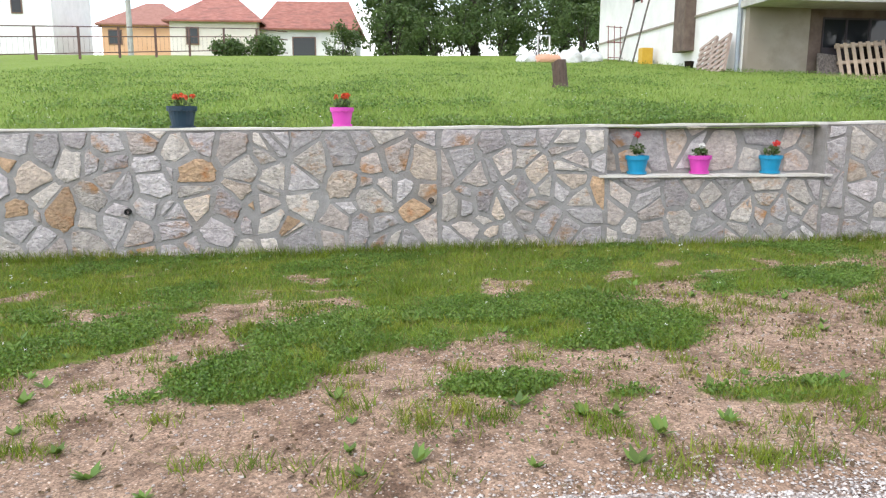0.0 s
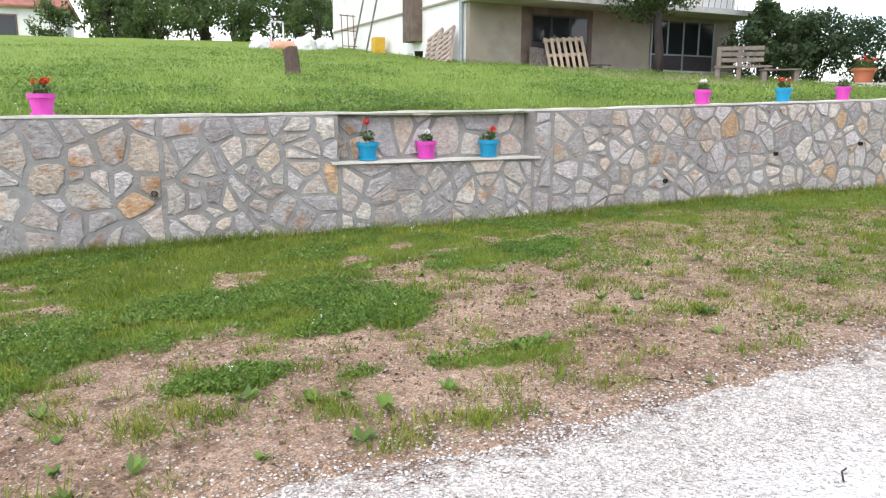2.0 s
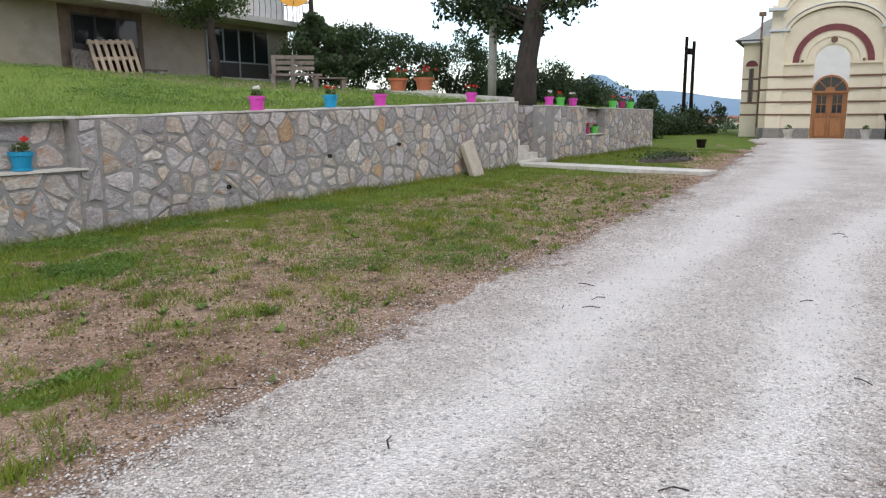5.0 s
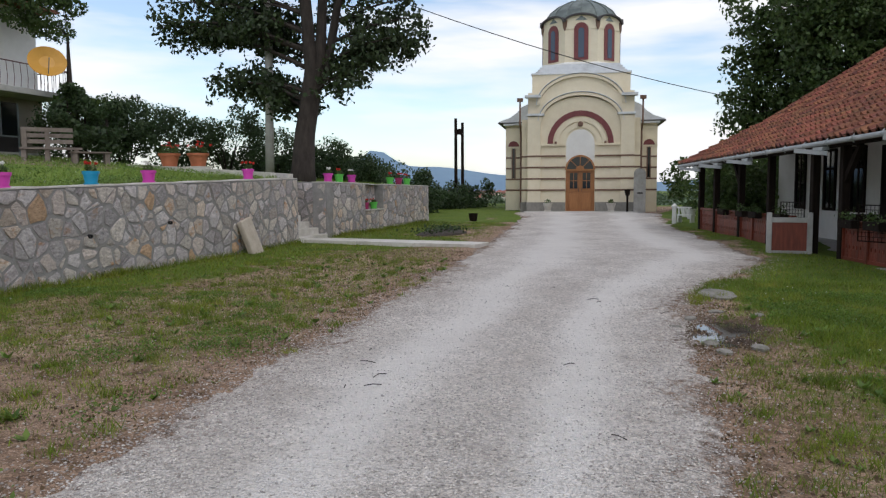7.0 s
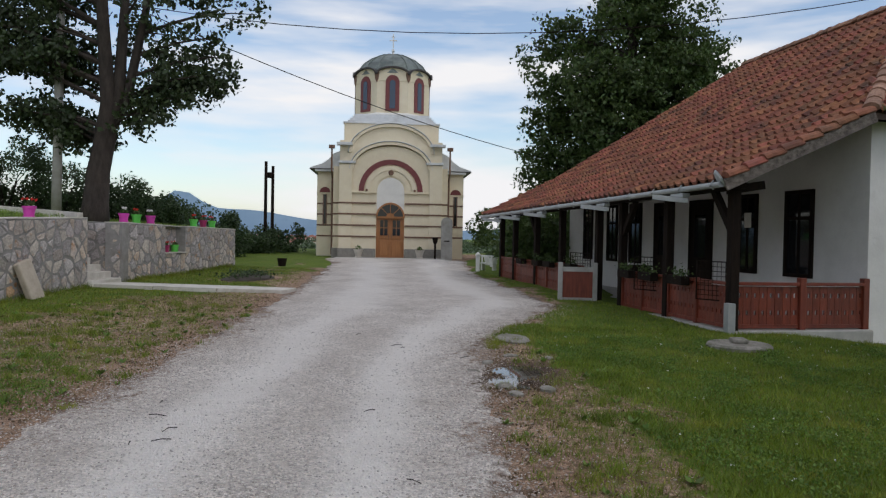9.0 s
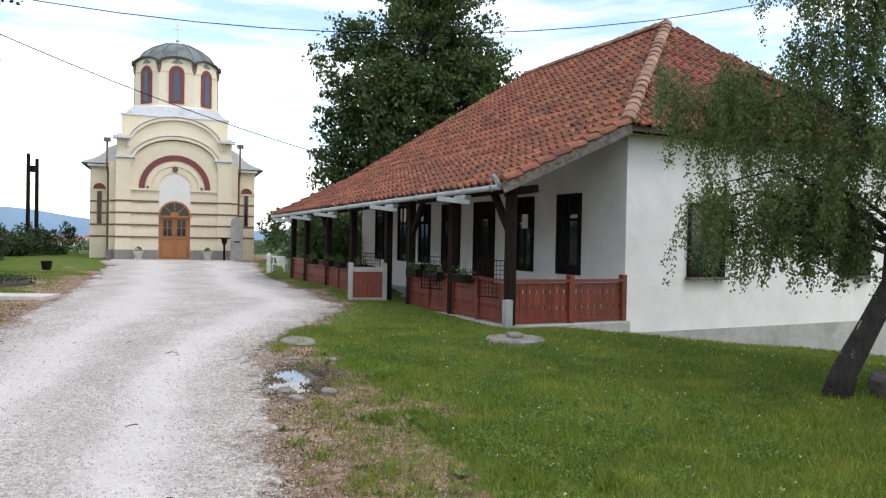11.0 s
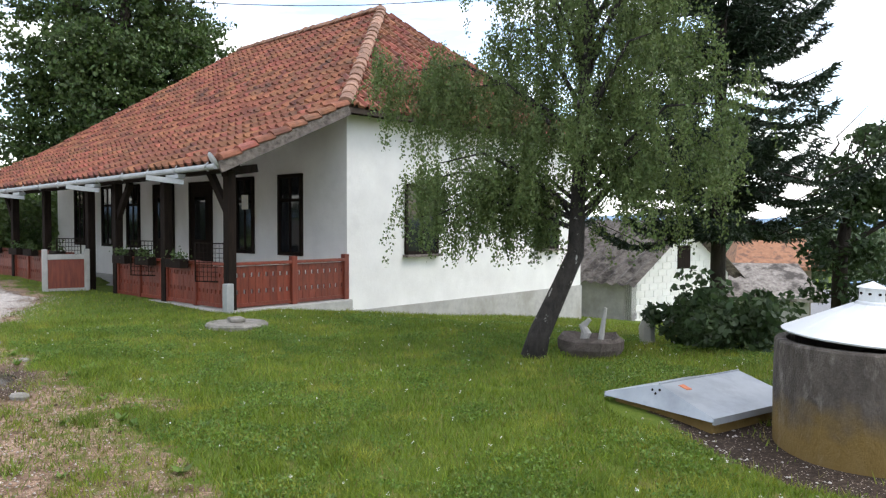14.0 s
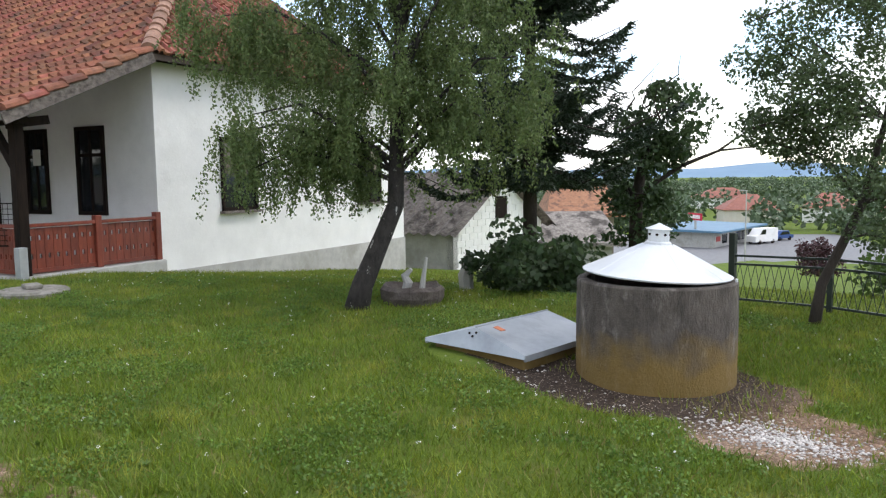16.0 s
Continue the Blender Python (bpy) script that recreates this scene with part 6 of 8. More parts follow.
for i, (x, y, sx, sz, m_, lb) in enumerate(((3.6, 32.2, 0.5, 0.35, M_TARP, "white"), (4.5, 32.3, 0.75, 0.34, M_SALMON, "salmon"), (5.5, 32.2, 0.55, 0.6, M_TARP, "white"), (6.3, 32.4, 0.6, 0.5, M_TARP, "white"))):
    b = bmesh.new()
    bmesh.ops.create_icosphere(b, subdivisions=3, radius=1)
    rr = np.random.default_rng(i)
    for v in b.verts:
        k = 0.8 + 0.3 * float(ripple(v.co.x * 3 + i * 7, v.co.y * 3 + v.co.z * 2, 1.0))
        v.co = Vector((v.co.x * sx * k, v.co.y * 0.5 * k, max(-0.1, v.co.z) * sz * k))
    solo("covered_heap", b, m_, "mound of building rubbish under " + lb + " plastic sheeting", "heap", "heaps on the lawn", m=Matrix.Translation((x, y, up(x, y))))
chair = thing("white_trestle", pose(4.4, 32.9, up(4.4, 32.9) + 0.4), "white frame standing on the heap", "trestle")
for x in (-0.25, 0.25):
    part("upright", box(x, 0, -0.4, 0.06, 0.06, 1.1), M_TARP, chair)
part("crossbar", box(0, 0, 0.64, 0.56, 0.06, 0.06), M_TARP, chair)
# tree stump
b = tube([(0, 0, -0.1), (0.0, 0, 0.1), (-0.04, 0, 0.4), (-0.07, 0.02, 0.55)], [0.2, 0.15, 0.145, 0.15], 14)
for v in b.verts:
    v.co.z += (0.12 * (float(ripple(v.co.x * 30, v.co.y * 30, 1)) - 0.5)) if v.co.z > 0.45 else 0
    v.co += Vector((1, 1, 0)) * 0.07 * (float(ripple(v.co.x * 20, v.co.y * 20 + v.co.z * 3, 1)) - 0.5)
solo("tree_stump", b, mat("stump wood", (0.07, 0.045, 0.035), (0.15, 0.10, 0.08), scale=8, bump=1.0, stretch=(3, 3, 0.5)), "short weathered tree stump on the lawn", "stump", m=Matrix.Translation((2.63, 16.7, up(2.63, 16.7))))
# bench of pallets
M_BENCH = mat("weathered bench wood", (0.15, 0.12, 0.10), (0.25, 0.21, 0.175), scale=5, bump=0.4, bscale=25, vary=0.15)
bench = thing("pallet_bench", pose(15.1, 17.35, up(15.1, 17.35), 0, 0, -42), "rough bench and table made of pallet wood", "bench")
for z in (0.32, 0.36):
    part("seat_board", box(0, -0.1 + (z - 0.32) * 8, z, 1.5, 0.28, 0.035), M_BENCH, bench)
for z in (0.5, 0.66, 0.82):
    part("back_board", box(-0.1, 0.32, z, 1.25, 0.03, 0.11), M_BENCH, bench)
for x in (-0.65, -0.1, 0.6):
    part("leg", box(x, -0.15, -0.05, 0.12, 0.1, 0.37), M_BENCH, bench)
    part("leg", box(x, 0.28, -0.05, 0.12, 0.1, 0.95 if x < 0.5 else 0.4), M_BENCH, bench)
tbl = thing("pallet_table", pose(15.6, 16.5, up(15.6, 16.5), 0, 0, -35), "low table of pallet wood beside the bench", "table")
for i in range(4):
    part("top_board", box(0, -0.2 + 0.14 * i, 0.3, 1.0, 0.12, 0.035), M_BENCH, tbl)
for x in (-0.4, 0.4):
    part("leg", box(x, 0, -0.05, 0.12, 0.4, 0.35), M_BENCH, tbl)

# ---- fence and houses above the lawn ----
M_RUST = mat("brown painted iron", (0.10, 0.055, 0.048), (0.16, 0.085, 0.072), scale=8, rough=0.7)
fence = thing("lawn_fence", Matrix.Identity(4), "brown iron fence along the top of the lawn", "fence")
line = [Vector((-21, 26, 0)), Vector((-17.0, 32.5, 0)), Vector((-12.6, 38.9, 0)), Vector((-8.4, 42.6, 0))]
for a, z in zip(line, line[1:]):
    n = round((z - a).length / 1.75)
    for i in range(n):
        p = a.lerp(z, i / n)
        q = a.lerp(z, (i + 1) / n)
        hp, hq = up(p.x, p.y), up(q.x, q.y)
        part("post", box(p.x, p.y, hp - 0.1, 0.09, 0.09, 1.5), M_RUST, fence)
        for k in (0.25, 0.95, 1.38):
            part("rail", beam((p.x, p.y, hp + k), (q.x, q.y, hq + k), 0.04, 0.045), M_RUST, fence)
        for j in range(1, 8):
            r = p.lerp(q, j / 8)
            part("bar", beam((r.x, r.y, up(r.x, r.y) + 0.25), (r.x, r.y, up(r.x, r.y) + 0.95), 0.007, 0.007), M_RUST, fence)
M_ROOFRED = mat("red tile far", (0.24, 0.085, 0.06), (0.40, 0.175, 0.135), scale=2.5, bump=0.5, bscale=6, stretch=(1, 1, 3), c3=(0.2, 0.09, 0.07), s3=0.9, t3=(0.5, 0.7))
M_PEACH = mat("peach render", (0.62, 0.36, 0.20), (0.68, 0.42, 0.25), scale=1)
M_PALE = mat("pale cream render", (0.66, 0.6, 0.52), (0.74, 0.69, 0.62), scale=1)


def cottage(name, m, w, d, h, rise, wall_m, roof_m, label, windows, hip=0.35, over=0.4, group="village houses"):
    t = thing(name, m, label, "house", group)
    part("wall", box(w / 2, d / 2, -1.5, w, d, h + 1.5), wall_m, t)
    b = bmesh.new()
    o, k = over, hip * w
    e = [(-o, -o, h), (w + o, -o, h), (w + o, d + o, h), (-o, d + o, h)]
    r0, r1 = (k, d / 2, h + rise), (w - k, d / 2, h + rise)
    slab([e[0], e[1], r1, r0], 0.12, b)
    slab([e[1], e[2], r1], 0.12, b)
    slab([e[2], e[3], r0, r1], 0.12, b)
    slab([e[3], e[0], r0], 0.12, b)
    part("roof", b, roof_m, t)
    for x, z, ww, hh in windows:
        o_ = new("window")
        o_.parent = t
        part("frame", box(x, -0.02, z, ww + 0.16, 0.08, hh + 0.16), M_BROWN, o_)
        part("pane", box(x, -0.05, z + 0.08, ww, 0.05, hh), M_PANE, o_)
    return t


cottage("cottage", pose(-18.3, 52.5, 5.5, 0, 0, 4), 5.8, 9, 2.5, 2.6, M_PALE, M_ROOFRED, "cream cottage with a red hipped tile roof", [(1.5, 0.9, 0.7, 1.0)], hip=0.45)
cottage("cottage", pose(-12.6, 54.5, 5.3, 0, 0, 2), 6.6, 6, 2.4, 2.3, M_WALLW, M_ROOFRED, "white outbuilding with a long red tile roof", [(3.0, 0.0, 1.5, 1.7)], hip=0.1)
cottage("cottage", pose(-26.8, 61.5, 6.4, 0, 0, 6), 6.6, 7, 2.4, 2.1, M_PEACH, mat("brown tile far", (0.26, 0.12, 0.09), (0.34, 0.17, 0.13), scale=3), "peach-coloured cottage with a brown tile roof", [(1.0, 0.8, 0.9, 1.0)], hip=0.4)
cottage("cottage", pose(-40.0, 60.0, 6.2, 0, 0, 4), 9.8, 8, 6.0, 2.0, M_WALLW, M_ROOFRED, "tall white rendered house", [(7.2, 3.2, 0.7, 1.1), (3.0, 3.2, 0.9, 1.1)], hip=0.3)
solo("far_pole", tube([(0, 0, -0.5), (0, 0, 9)], [0.16, 0.12], 8), M_CONC, "pale concrete pole behind the fence", "pole", m=Matrix.Translation((-17.6, 44, 5.0)))

# ---- by the church ----
for sx in (-1, 1):
    t = thing("stone_urn", pose(35.83, 7.53, 0.42, 0, 0, -77.7) @ pose(sx * 1.45 - 0.03, -0.75, 0.02), "pale stone urn with a small plant", "urn", "urns by the church door")
    part("urn", box(0, 0, 0, 0.3, 0.3, 0.08, lathe([(0.12, 0.08), (0.15, 0.12), (0.22, 0.36), (0.24, 0.4), (0.2, 0.4)], 14)), M_CAP, t)
    rr = np.random.default_rng(7 + sx)
    soup("plant", leaf_quads(clumps([(0, 0, 0.46)], [0.16], 90, rr), 0.07, rr), 4, M_LEAF2, t)
ms = thing("memorial_stone", pose(35.83, 7.53, 0.42, 0, 0, -77.7) @ pose(2.68, -0.9, 0), "tall round-topped grey memorial stone beside the church", "memorial stone")
part("stone", prism([(-0.26, -0.1), (0.26, -0.1), (0.26, 1.75)] + arc(0, 1.75, 0.26, 0, 180, 10) + [(-0.26, 1.75)], -0.1, 0.1), M_CONC, ms)
part("plaque", box(0, -0.11, 0.85, 0.25, 0.02, 0.06), M_TIMBER, ms)
cs = thing("candle_stand", pose(35.83, 7.53, 0.42, 0, 0, -77.7) @ pose(2.15, -0.75, 0), "dark iron candle stand by the church wall", "candle stand")
part("stem", tube([(0, 0, 0), (0, 0, 0.75)], 0.05, 8), M_TIMBER, cs)
part("basket", lathe([(0.03, 0.7), (0.1, 0.8), (0.15, 1.05), (0.13, 1.05), (0.06, 0.8)], 10), M_TIMBER, cs)
for i, (x, y) in enumerate(((30.4, 2.1), (31.6, 2.4), (33, 2.5), (25.8, 1.2))):
    t = thing("white_planter", Matrix.Translation((x, y, low(x, y))), "small whitewashed planter at the edge of the drive", "planter", "white planters")
    part("pot", lathe([(0.12, -0.05), (0.13, 0.1), (0.2, 0.35), (0.17, 0.35)], 12), M_WHITE, t)
    rr = np.random.default_rng(70 + i)
    soup("plant", leaf_quads(clumps([(0, 0, 0.4)], [0.15], 80, rr), 0.07, rr), 4, M_LEAF2, t)
rr = np.random.default_rng(77)
t = thing("flower_bed", Matrix.Translation((20.4, 8.2, low(20.4, 8.2))), "dug flower bed with dark low plants", "flower bed")
b = bmesh.new()
bmesh.ops.create_icosphere(b, subdivisions=3, radius=1)
for v in b.verts:
    v.co = Vector((v.co.x * 1.3, v.co.y * 0.6, max(-0.05, v.co.z) * 0.13 * (0.6 + 0.8 * float(ripple(v.co.x * 6, v.co.y * 6, 1)))))
part("soil", b, M_SOIL, t)
soup("foliage", leaf_quads(rr.normal(size=(500, 3)) * (0.6, 0.3, 0.06) + (0, 0, 0.14), 0.08, rr), 4, M_HEDGE, t)
bp = thing("dark_bucket", Matrix.Translation((26.8, 9.6, low(26.8, 9.6))), "dark plastic bucket on the grass", "bucket")
part("bucket", lathe([(0.13, 0), (0.18, 0.3), (0.16, 0.3), (0.12, 0.02)], 14), M_TIMBER, bp)

wbench = thing("white_bench", pose(27.6, 2.05, low(27.6, 2.05), 0, 0, 60), "low white cast garden bench at the edge of the drive", "bench")
part("seat", box(0, 0, 0.24, 0.6, 0.26, 0.04, bev=0.01), M_WHITE, wbench)
for x in (-0.2, 0.0, 0.2):
    part("back_slat", box(x, 0.12, 0.28, 0.05, 0.03, 0.22, bev=0.006), M_WHITE, wbench)
part("back_rail", box(0, 0.12, 0.5, 0.6, 0.035, 0.05, bev=0.008), M_WHITE, wbench)
for x in (-0.25, 0.25):
    part("leg", box(x, 0, -0.03, 0.05, 0.22, 0.27, bev=0.01), M_WHITE, wbench)
wpost = thing("white_post", Matrix.Translation((26.7, 2.35, low(26.7, 2.35))), "small whitewashed post at the edge of the drive", "post", "posts by the drive")
part("shaft", box(0, 0, -0.05, 0.14, 0.14, 0.62, bev=0.015), M_WHITE, wpost)
part("head", lathe([(0.10, 0.57), (0.10, 0.61), (0, 0.70)], 12), M_WHITE, wpost)

# ---- porch things ----
stove = thing("iron_stove", K @ pose(4.35, -0.55, FZ), "black iron stove standing on the porch", "stove")
part("body", box(0, 0, 0.3, 0.5, 0.42, 0.5, bev=0.015), M_TIMBER, stove)
part("stovetop", box(0, 0, 0.8, 0.56, 0.48, 0.03, bev=0.006), M_TIMBER, stove)
part("oven_door", box(0, 0.215, 0.38, 0.36, 0.02, 0.32, bev=0.006), M_TIMBER, stove)
for x in (-0.2, 0.2):
    for y in (-0.16, 0.16):
        part("leg", box(x, y, 0, 0.04, 0.04, 0.3), M_TIMBER, stove)

gate = thing("porch_gate", K @ pose(4.9, 0.1, 0.12, 0, 0, 74), "open porch gate with a pale frame and a red panel", "gate")
for x in (0.05, 0.8):
    part("post", box(x, 0, 0, 0.1, 0.1, 0.92, bev=0.01), M_CONC, gate)
for z in (0.05, 0.72):
    part("rail", box(0.425, 0, z, 0.66, 0.07, 0.1), M_CONC, gate)
part("panel", box(0.425, 0, 0.15, 0.66, 0.03, 0.57), M_RAIL, gate)
for x, y in ((0.45, 0.06), (2.6, 0.1), (5.4, 0.3)):
    t = thing("wire_screen", K @ pose(x, y, 0.62, 0, 0, 25), "dark wire screen fixed to the porch rail", "wire screen", "screens on the porch")
    part("frame", tube([(-0.3, 0, 0), (0.3, 0, 0), (0.3, 0, 0.62), (-0.3, 0, 0.62), (-0.3, 0, 0)], 0.014, 5), M_TIMBER, t)
    b = bmesh.new()
    for i in range(1, 8):
        tube([(-0.3 + 0.075 * i, 0, 0), (-0.3 + 0.075 * i, 0, 0.62)], 0.005, 4, b)
        tube([(-0.3, 0, 0.077 * i), (0.3, 0, 0.077 * i)], 0.005, 4, b)
    part("mesh", b, M_TIMBER, t)
for i, x in enumerate((1.4, 2.5, 3.4, 6.4, 7.9, 8.8, 10.2)):
    t = thing("window_box", K @ pose(x, 0.14, FZ + 0.62), "dark flower box hung on the porch rail", "flower box", "boxes on the porch rail")
    part("box", box(0, 0, 0, 0.5, 0.16, 0.15, bev=0.01), M_TIMBER, t)
    rr = np.random.default_rng(200 + i)
    soup("foliage", leaf_quads(rr.normal(size=(130, 3)) * (0.17, 0.05, 0.06) + (0, 0, 0.2), 0.05, rr), 4, M_LEAF2, t)
part("corner_stone", box(-0.13, 0.12, 0.0, 0.13, 0.13, 0.62, bev=0.01), M_GUTTER, konak, "pale boxed post foot")
paper = thing("paper_notice", K @ pose(3.1, -2.33, 1.85), "white paper notice on the window", "notice")
part("paper", box(0, 0, 0, 0.22, 0.01, 0.3), M_WHITE, paper)

# ---- lawn before the house ----
t = thing("well_cover", Matrix.Translation((10.95, -2.75, low(10.95, -2.75))), "round concrete cover with a small stone on it", "well cover")
M_LICHEN = mat("lichened concrete", (0.17, 0.155, 0.135), (0.32, 0.30, 0.265), scale=9, bump=0.8, bscale=35, c3=(0.12, 0.12, 0.08), s3=4.0)
part("ring", lathe([(0, -0.1), (0.42, -0.1), (0.43, 0.04), (0.40, 0.065), (0, 0.07)], 26), M_LICHEN, t)
part("knob", box(0.02, 0, 0.07, 0.26, 0.2, 0.06, bev=0.02), M_LICHEN, t)
solo("flat_stone", lathe([(0, -0.1), (0.40, -0.1), (0.44, 0.02), (0.36, 0.04), (0, 0.05)], 9, m=Matrix.Diagonal((1.0, 0.55, 1, 1))), M_LICHEN, "flat pale stone beside the drive", "stone", m=pose(10.9, 0.3, low(10.9, 0.3), 0, 0, 15))
srng = random.Random(9)
for k in range(11):
    a = srng.uniform(0, 6.28)
    x, y, r = 8.6 + 0.95 * math.cos(a) * srng.uniform(0.85, 1.3), 0.1 + 0.5 * math.sin(a) * srng.uniform(0.9, 1.5), srng.uniform(0.03, 0.085)
    b = lathe([(0, -0.03), (r, -0.02), (r * 1.05, r * 0.3), (r * 0.7, r * 0.55), (0, r * 0.6)], 7)
    for v in b.verts:
        v.co = Vector((v.co.x * (1.35 + 0.2 * math.sin(9 * v.co.y / r + k)), v.co.y, v.co.z))
    solo("loose_stone", b, M_LICHEN, "pale broken stone lying by the puddle", "stone", "stones by the puddle", m=pose(x, y, float(yard_height(x, y)), 0, 0, srng.uniform(0, 360)))
M_WATER = bpy.data.materials.new("puddle water")
M_WATER.use_nodes = True
wb = M_WATER.node_tree.nodes["Principled BSDF"]
wb.inputs["Base Color"].default_value, wb.inputs["Roughness"].default_value, wb.inputs["Specular IOR Level"].default_value = (0.09, 0.075, 0.06, 1), 0.03, 0.8
b = bmesh.new()
vs = [b.verts.new((8.45 + (0.75 + 0.05 * math.sin(3 * a + 1)) * math.cos(a), 0.12 + (0.36 + 0.03 * math.sin(4 * a)) * math.sin(a), low(8.45, 0.12) - 0.024)) for a in np.linspace(0, 2 * math.pi, 48, endpoint=False)]
b.faces.new(vs)
ob = solo("puddle", b, M_WATER, "shallow muddy puddle reflecting the sky", "water", kind="structure")
# well
M_WELL = mat("mossy concrete", (0.045, 0.037, 0.032), (0.14, 0.118, 0.10), scale=6, bump=1.0, bscale=40, c3=(0.24, 0.21, 0.19), s3=4.0, t3=(0.55, 0.68), stretch=(1.6, 1.6, 0.7))
n_, l_ = M_WELL.node_tree.nodes, M_WELL.node_tree.links
bs = n_["Principled BSDF"]
src = bs.inputs["Base Color"].links[0].from_socket
geo = [x for x in n_ if x.bl_idname == "ShaderNodeNewGeometry"][0]
sep, nz, ad, mr, mx = n_.new("ShaderNodeSeparateXYZ"), n_.new("ShaderNodeTexNoise"), n_.new("ShaderNodeMath"), n_.new("ShaderNodeMapRange"), n_.new("ShaderNodeMix")
nz.inputs["Scale"].default_value, nz.inputs["Detail"].default_value = 5, 6
l_.new(geo.outputs["Position"], sep.inputs[0])
l_.new(geo.outputs["Position"], nz.inputs["Vector"])
ad.operation = "MULTIPLY_ADD"
l_.new(nz.outputs["Fac"], ad.inputs[0])
ad.inputs[1].default_value = -0.55
l_.new(sep.outputs["Z"], ad.inputs[2])
mr.inputs["From Min"].default_value, mr.inputs["From Max"].default_value, mr.inputs["To Max"].default_value = 0.10, -0.18, 0.75
l_.new(ad.outputs[0], mr.inputs["Value"])
mx.data_type = "RGBA"
l_.new(mr.outputs["Result"], mx.inputs["Factor"])
l_.new(src, mx.inputs["A"])
mx.inputs["B"].default_value = (0.24, 0.15, 0.026, 1)
l_.new(mx.outputs["Result"], bs.inputs["Base Color"])
M_TIN = mat("pale painted sheet", (0.62, 0.64, 0.66), (0.70, 0.72, 0.74), scale=2, rough=0.45, metal=0.0, bump=0.06, bscale=8, c3=(0.46, 0.48, 0.5), s3=1.4)
well = thing("well", pose(3.77, -5.63, 0.02), "round concrete well ring under a conical sheet lid", "well")
part("ring", lathe([(0.62, -0.32), (0.625, 0.35), (0.62, 0.70), (0.61, 0.715), (0.54, 0.715), (0.53, 0.3), (0.53, -0.3)], 48), M_WELL, well, "stained mossy concrete ring", smooth=False)
lid = new("lid")
lid.parent = well
# the lid sits askew, lifted on one side
lid.matrix_local = Matrix.Translation((0.03, 0.02, 0.03)) @ Matrix.Rotation(radians(3), 4, Vector((0.54, -0.84, 0))) @ Matrix.Translation((0, 0, 0.16)) @ Matrix.Diagonal((0.96, 0.96, 0.78, 1))
NL = 30
part("cone", lathe([(0.60, 0.722), (0.605, 0.735), (0.13, 1.02), (0.12, 1.02), (0.58, 0.715)], NL), M_TIN, lid, "pale sheet-metal cone", smooth=False)
for k in range(10):
    a = 2 * math.pi * k / 10
    part("seam", tube([(0.60 * math.cos(a), 0.60 * math.sin(a), 0.736), (0.13 * math.cos(a), 0.13 * math.sin(a), 1.02)], 0.0035, 4), M_TIN, lid)
part("vent", lathe([(0.115, 1.0), (0.105, 1.04), (0.088, 1.05), (0.088, 1.17), (0.07, 1.17)], 16), M_TIN, lid)
part("cap", lathe([(0.105, 1.165), (0.108, 1.175), (0, 1.235)], 16), M_TIN, lid)
for k in range(8):
    a = 2 * math.pi * (k + 0.5) / 8
    part("vent_hole", lathe([(0, 0), (0.013, 0), (0.013, 0.004)], 8, m=pose(0.086 * math.cos(a), 0.086 * math.sin(a), 1.12, 0, 90, math.degrees(a))), M_TIMBER, lid)
for a in (200, 330):
    part("strap", box(0, 0, 0.6, 0.05, 0.012, 0.14, m=pose(0.63 * math.cos(radians(a)), 0.63 * math.sin(radians(a)), 0, 0, 0, a + 90)), M_TIN, lid)
# sheet hatch
M_TIN2 = mat("grey sheet", (0.32, 0.35, 0.385), (0.42, 0.45, 0.485), scale=2.5, rough=0.42, metal=0.4, bump=0.08, bscale=9, c3=(0.24, 0.26, 0.29), s3=1.6)
hat = thing("hatch", pose(4.95, -5.06, 0.05, 0, 0, 6), "low gabled grey sheet-metal hatch over a pit", "hatch")
b = prism([(-0.54, 0.06), (0.54, 0.06), (0.54, 0.09), (0.02, 0.236), (-0.54, 0.09)], -0.75, 0.30)
for v in b.verts:
    if v.co.y > 0:
        v.co.y += 0.08 * (1 - (v.co.z - 0.06) / 0.176)
part("cover", b, M_TIN2, hat)
for x, z in ((0.54, 0.085), (-0.54, 0.085)):
    part("rim", beam((x, -0.76, z - 0.02), (x, 0.37, z - 0.02), 0.02, 0.05), M_TIN2, hat)
part("seam", tube([(0.02, -0.75, 0.239), (0.02, 0.30, 0.239)], 0.008, 5), M_TIN2, hat)
for x, z in ((0.0, 0.196), (0.07, 0.186), (0.03, 0.164)):
    part("vent_hole", lathe([(0, 0), (0.011, 0), (0.011, 0.004)], 8, m=pose(x, 0.302 + 0.08 * (1 - (z - 0.06) / 0.176), z, -66, 0, 0)), M_TIMBER, hat)
part("rust_patch", box(0, 0, 0, 0.09, 0.06, 0.004, m=pose(-0.09, 0.12, 0.209, 0, -14.5, 0)), P_TERRA, hat)
part("pit_rim", box(0, -0.2, -0.12, 0.98, 1.02, 0.18, bev=0.02), M_WELL, hat)
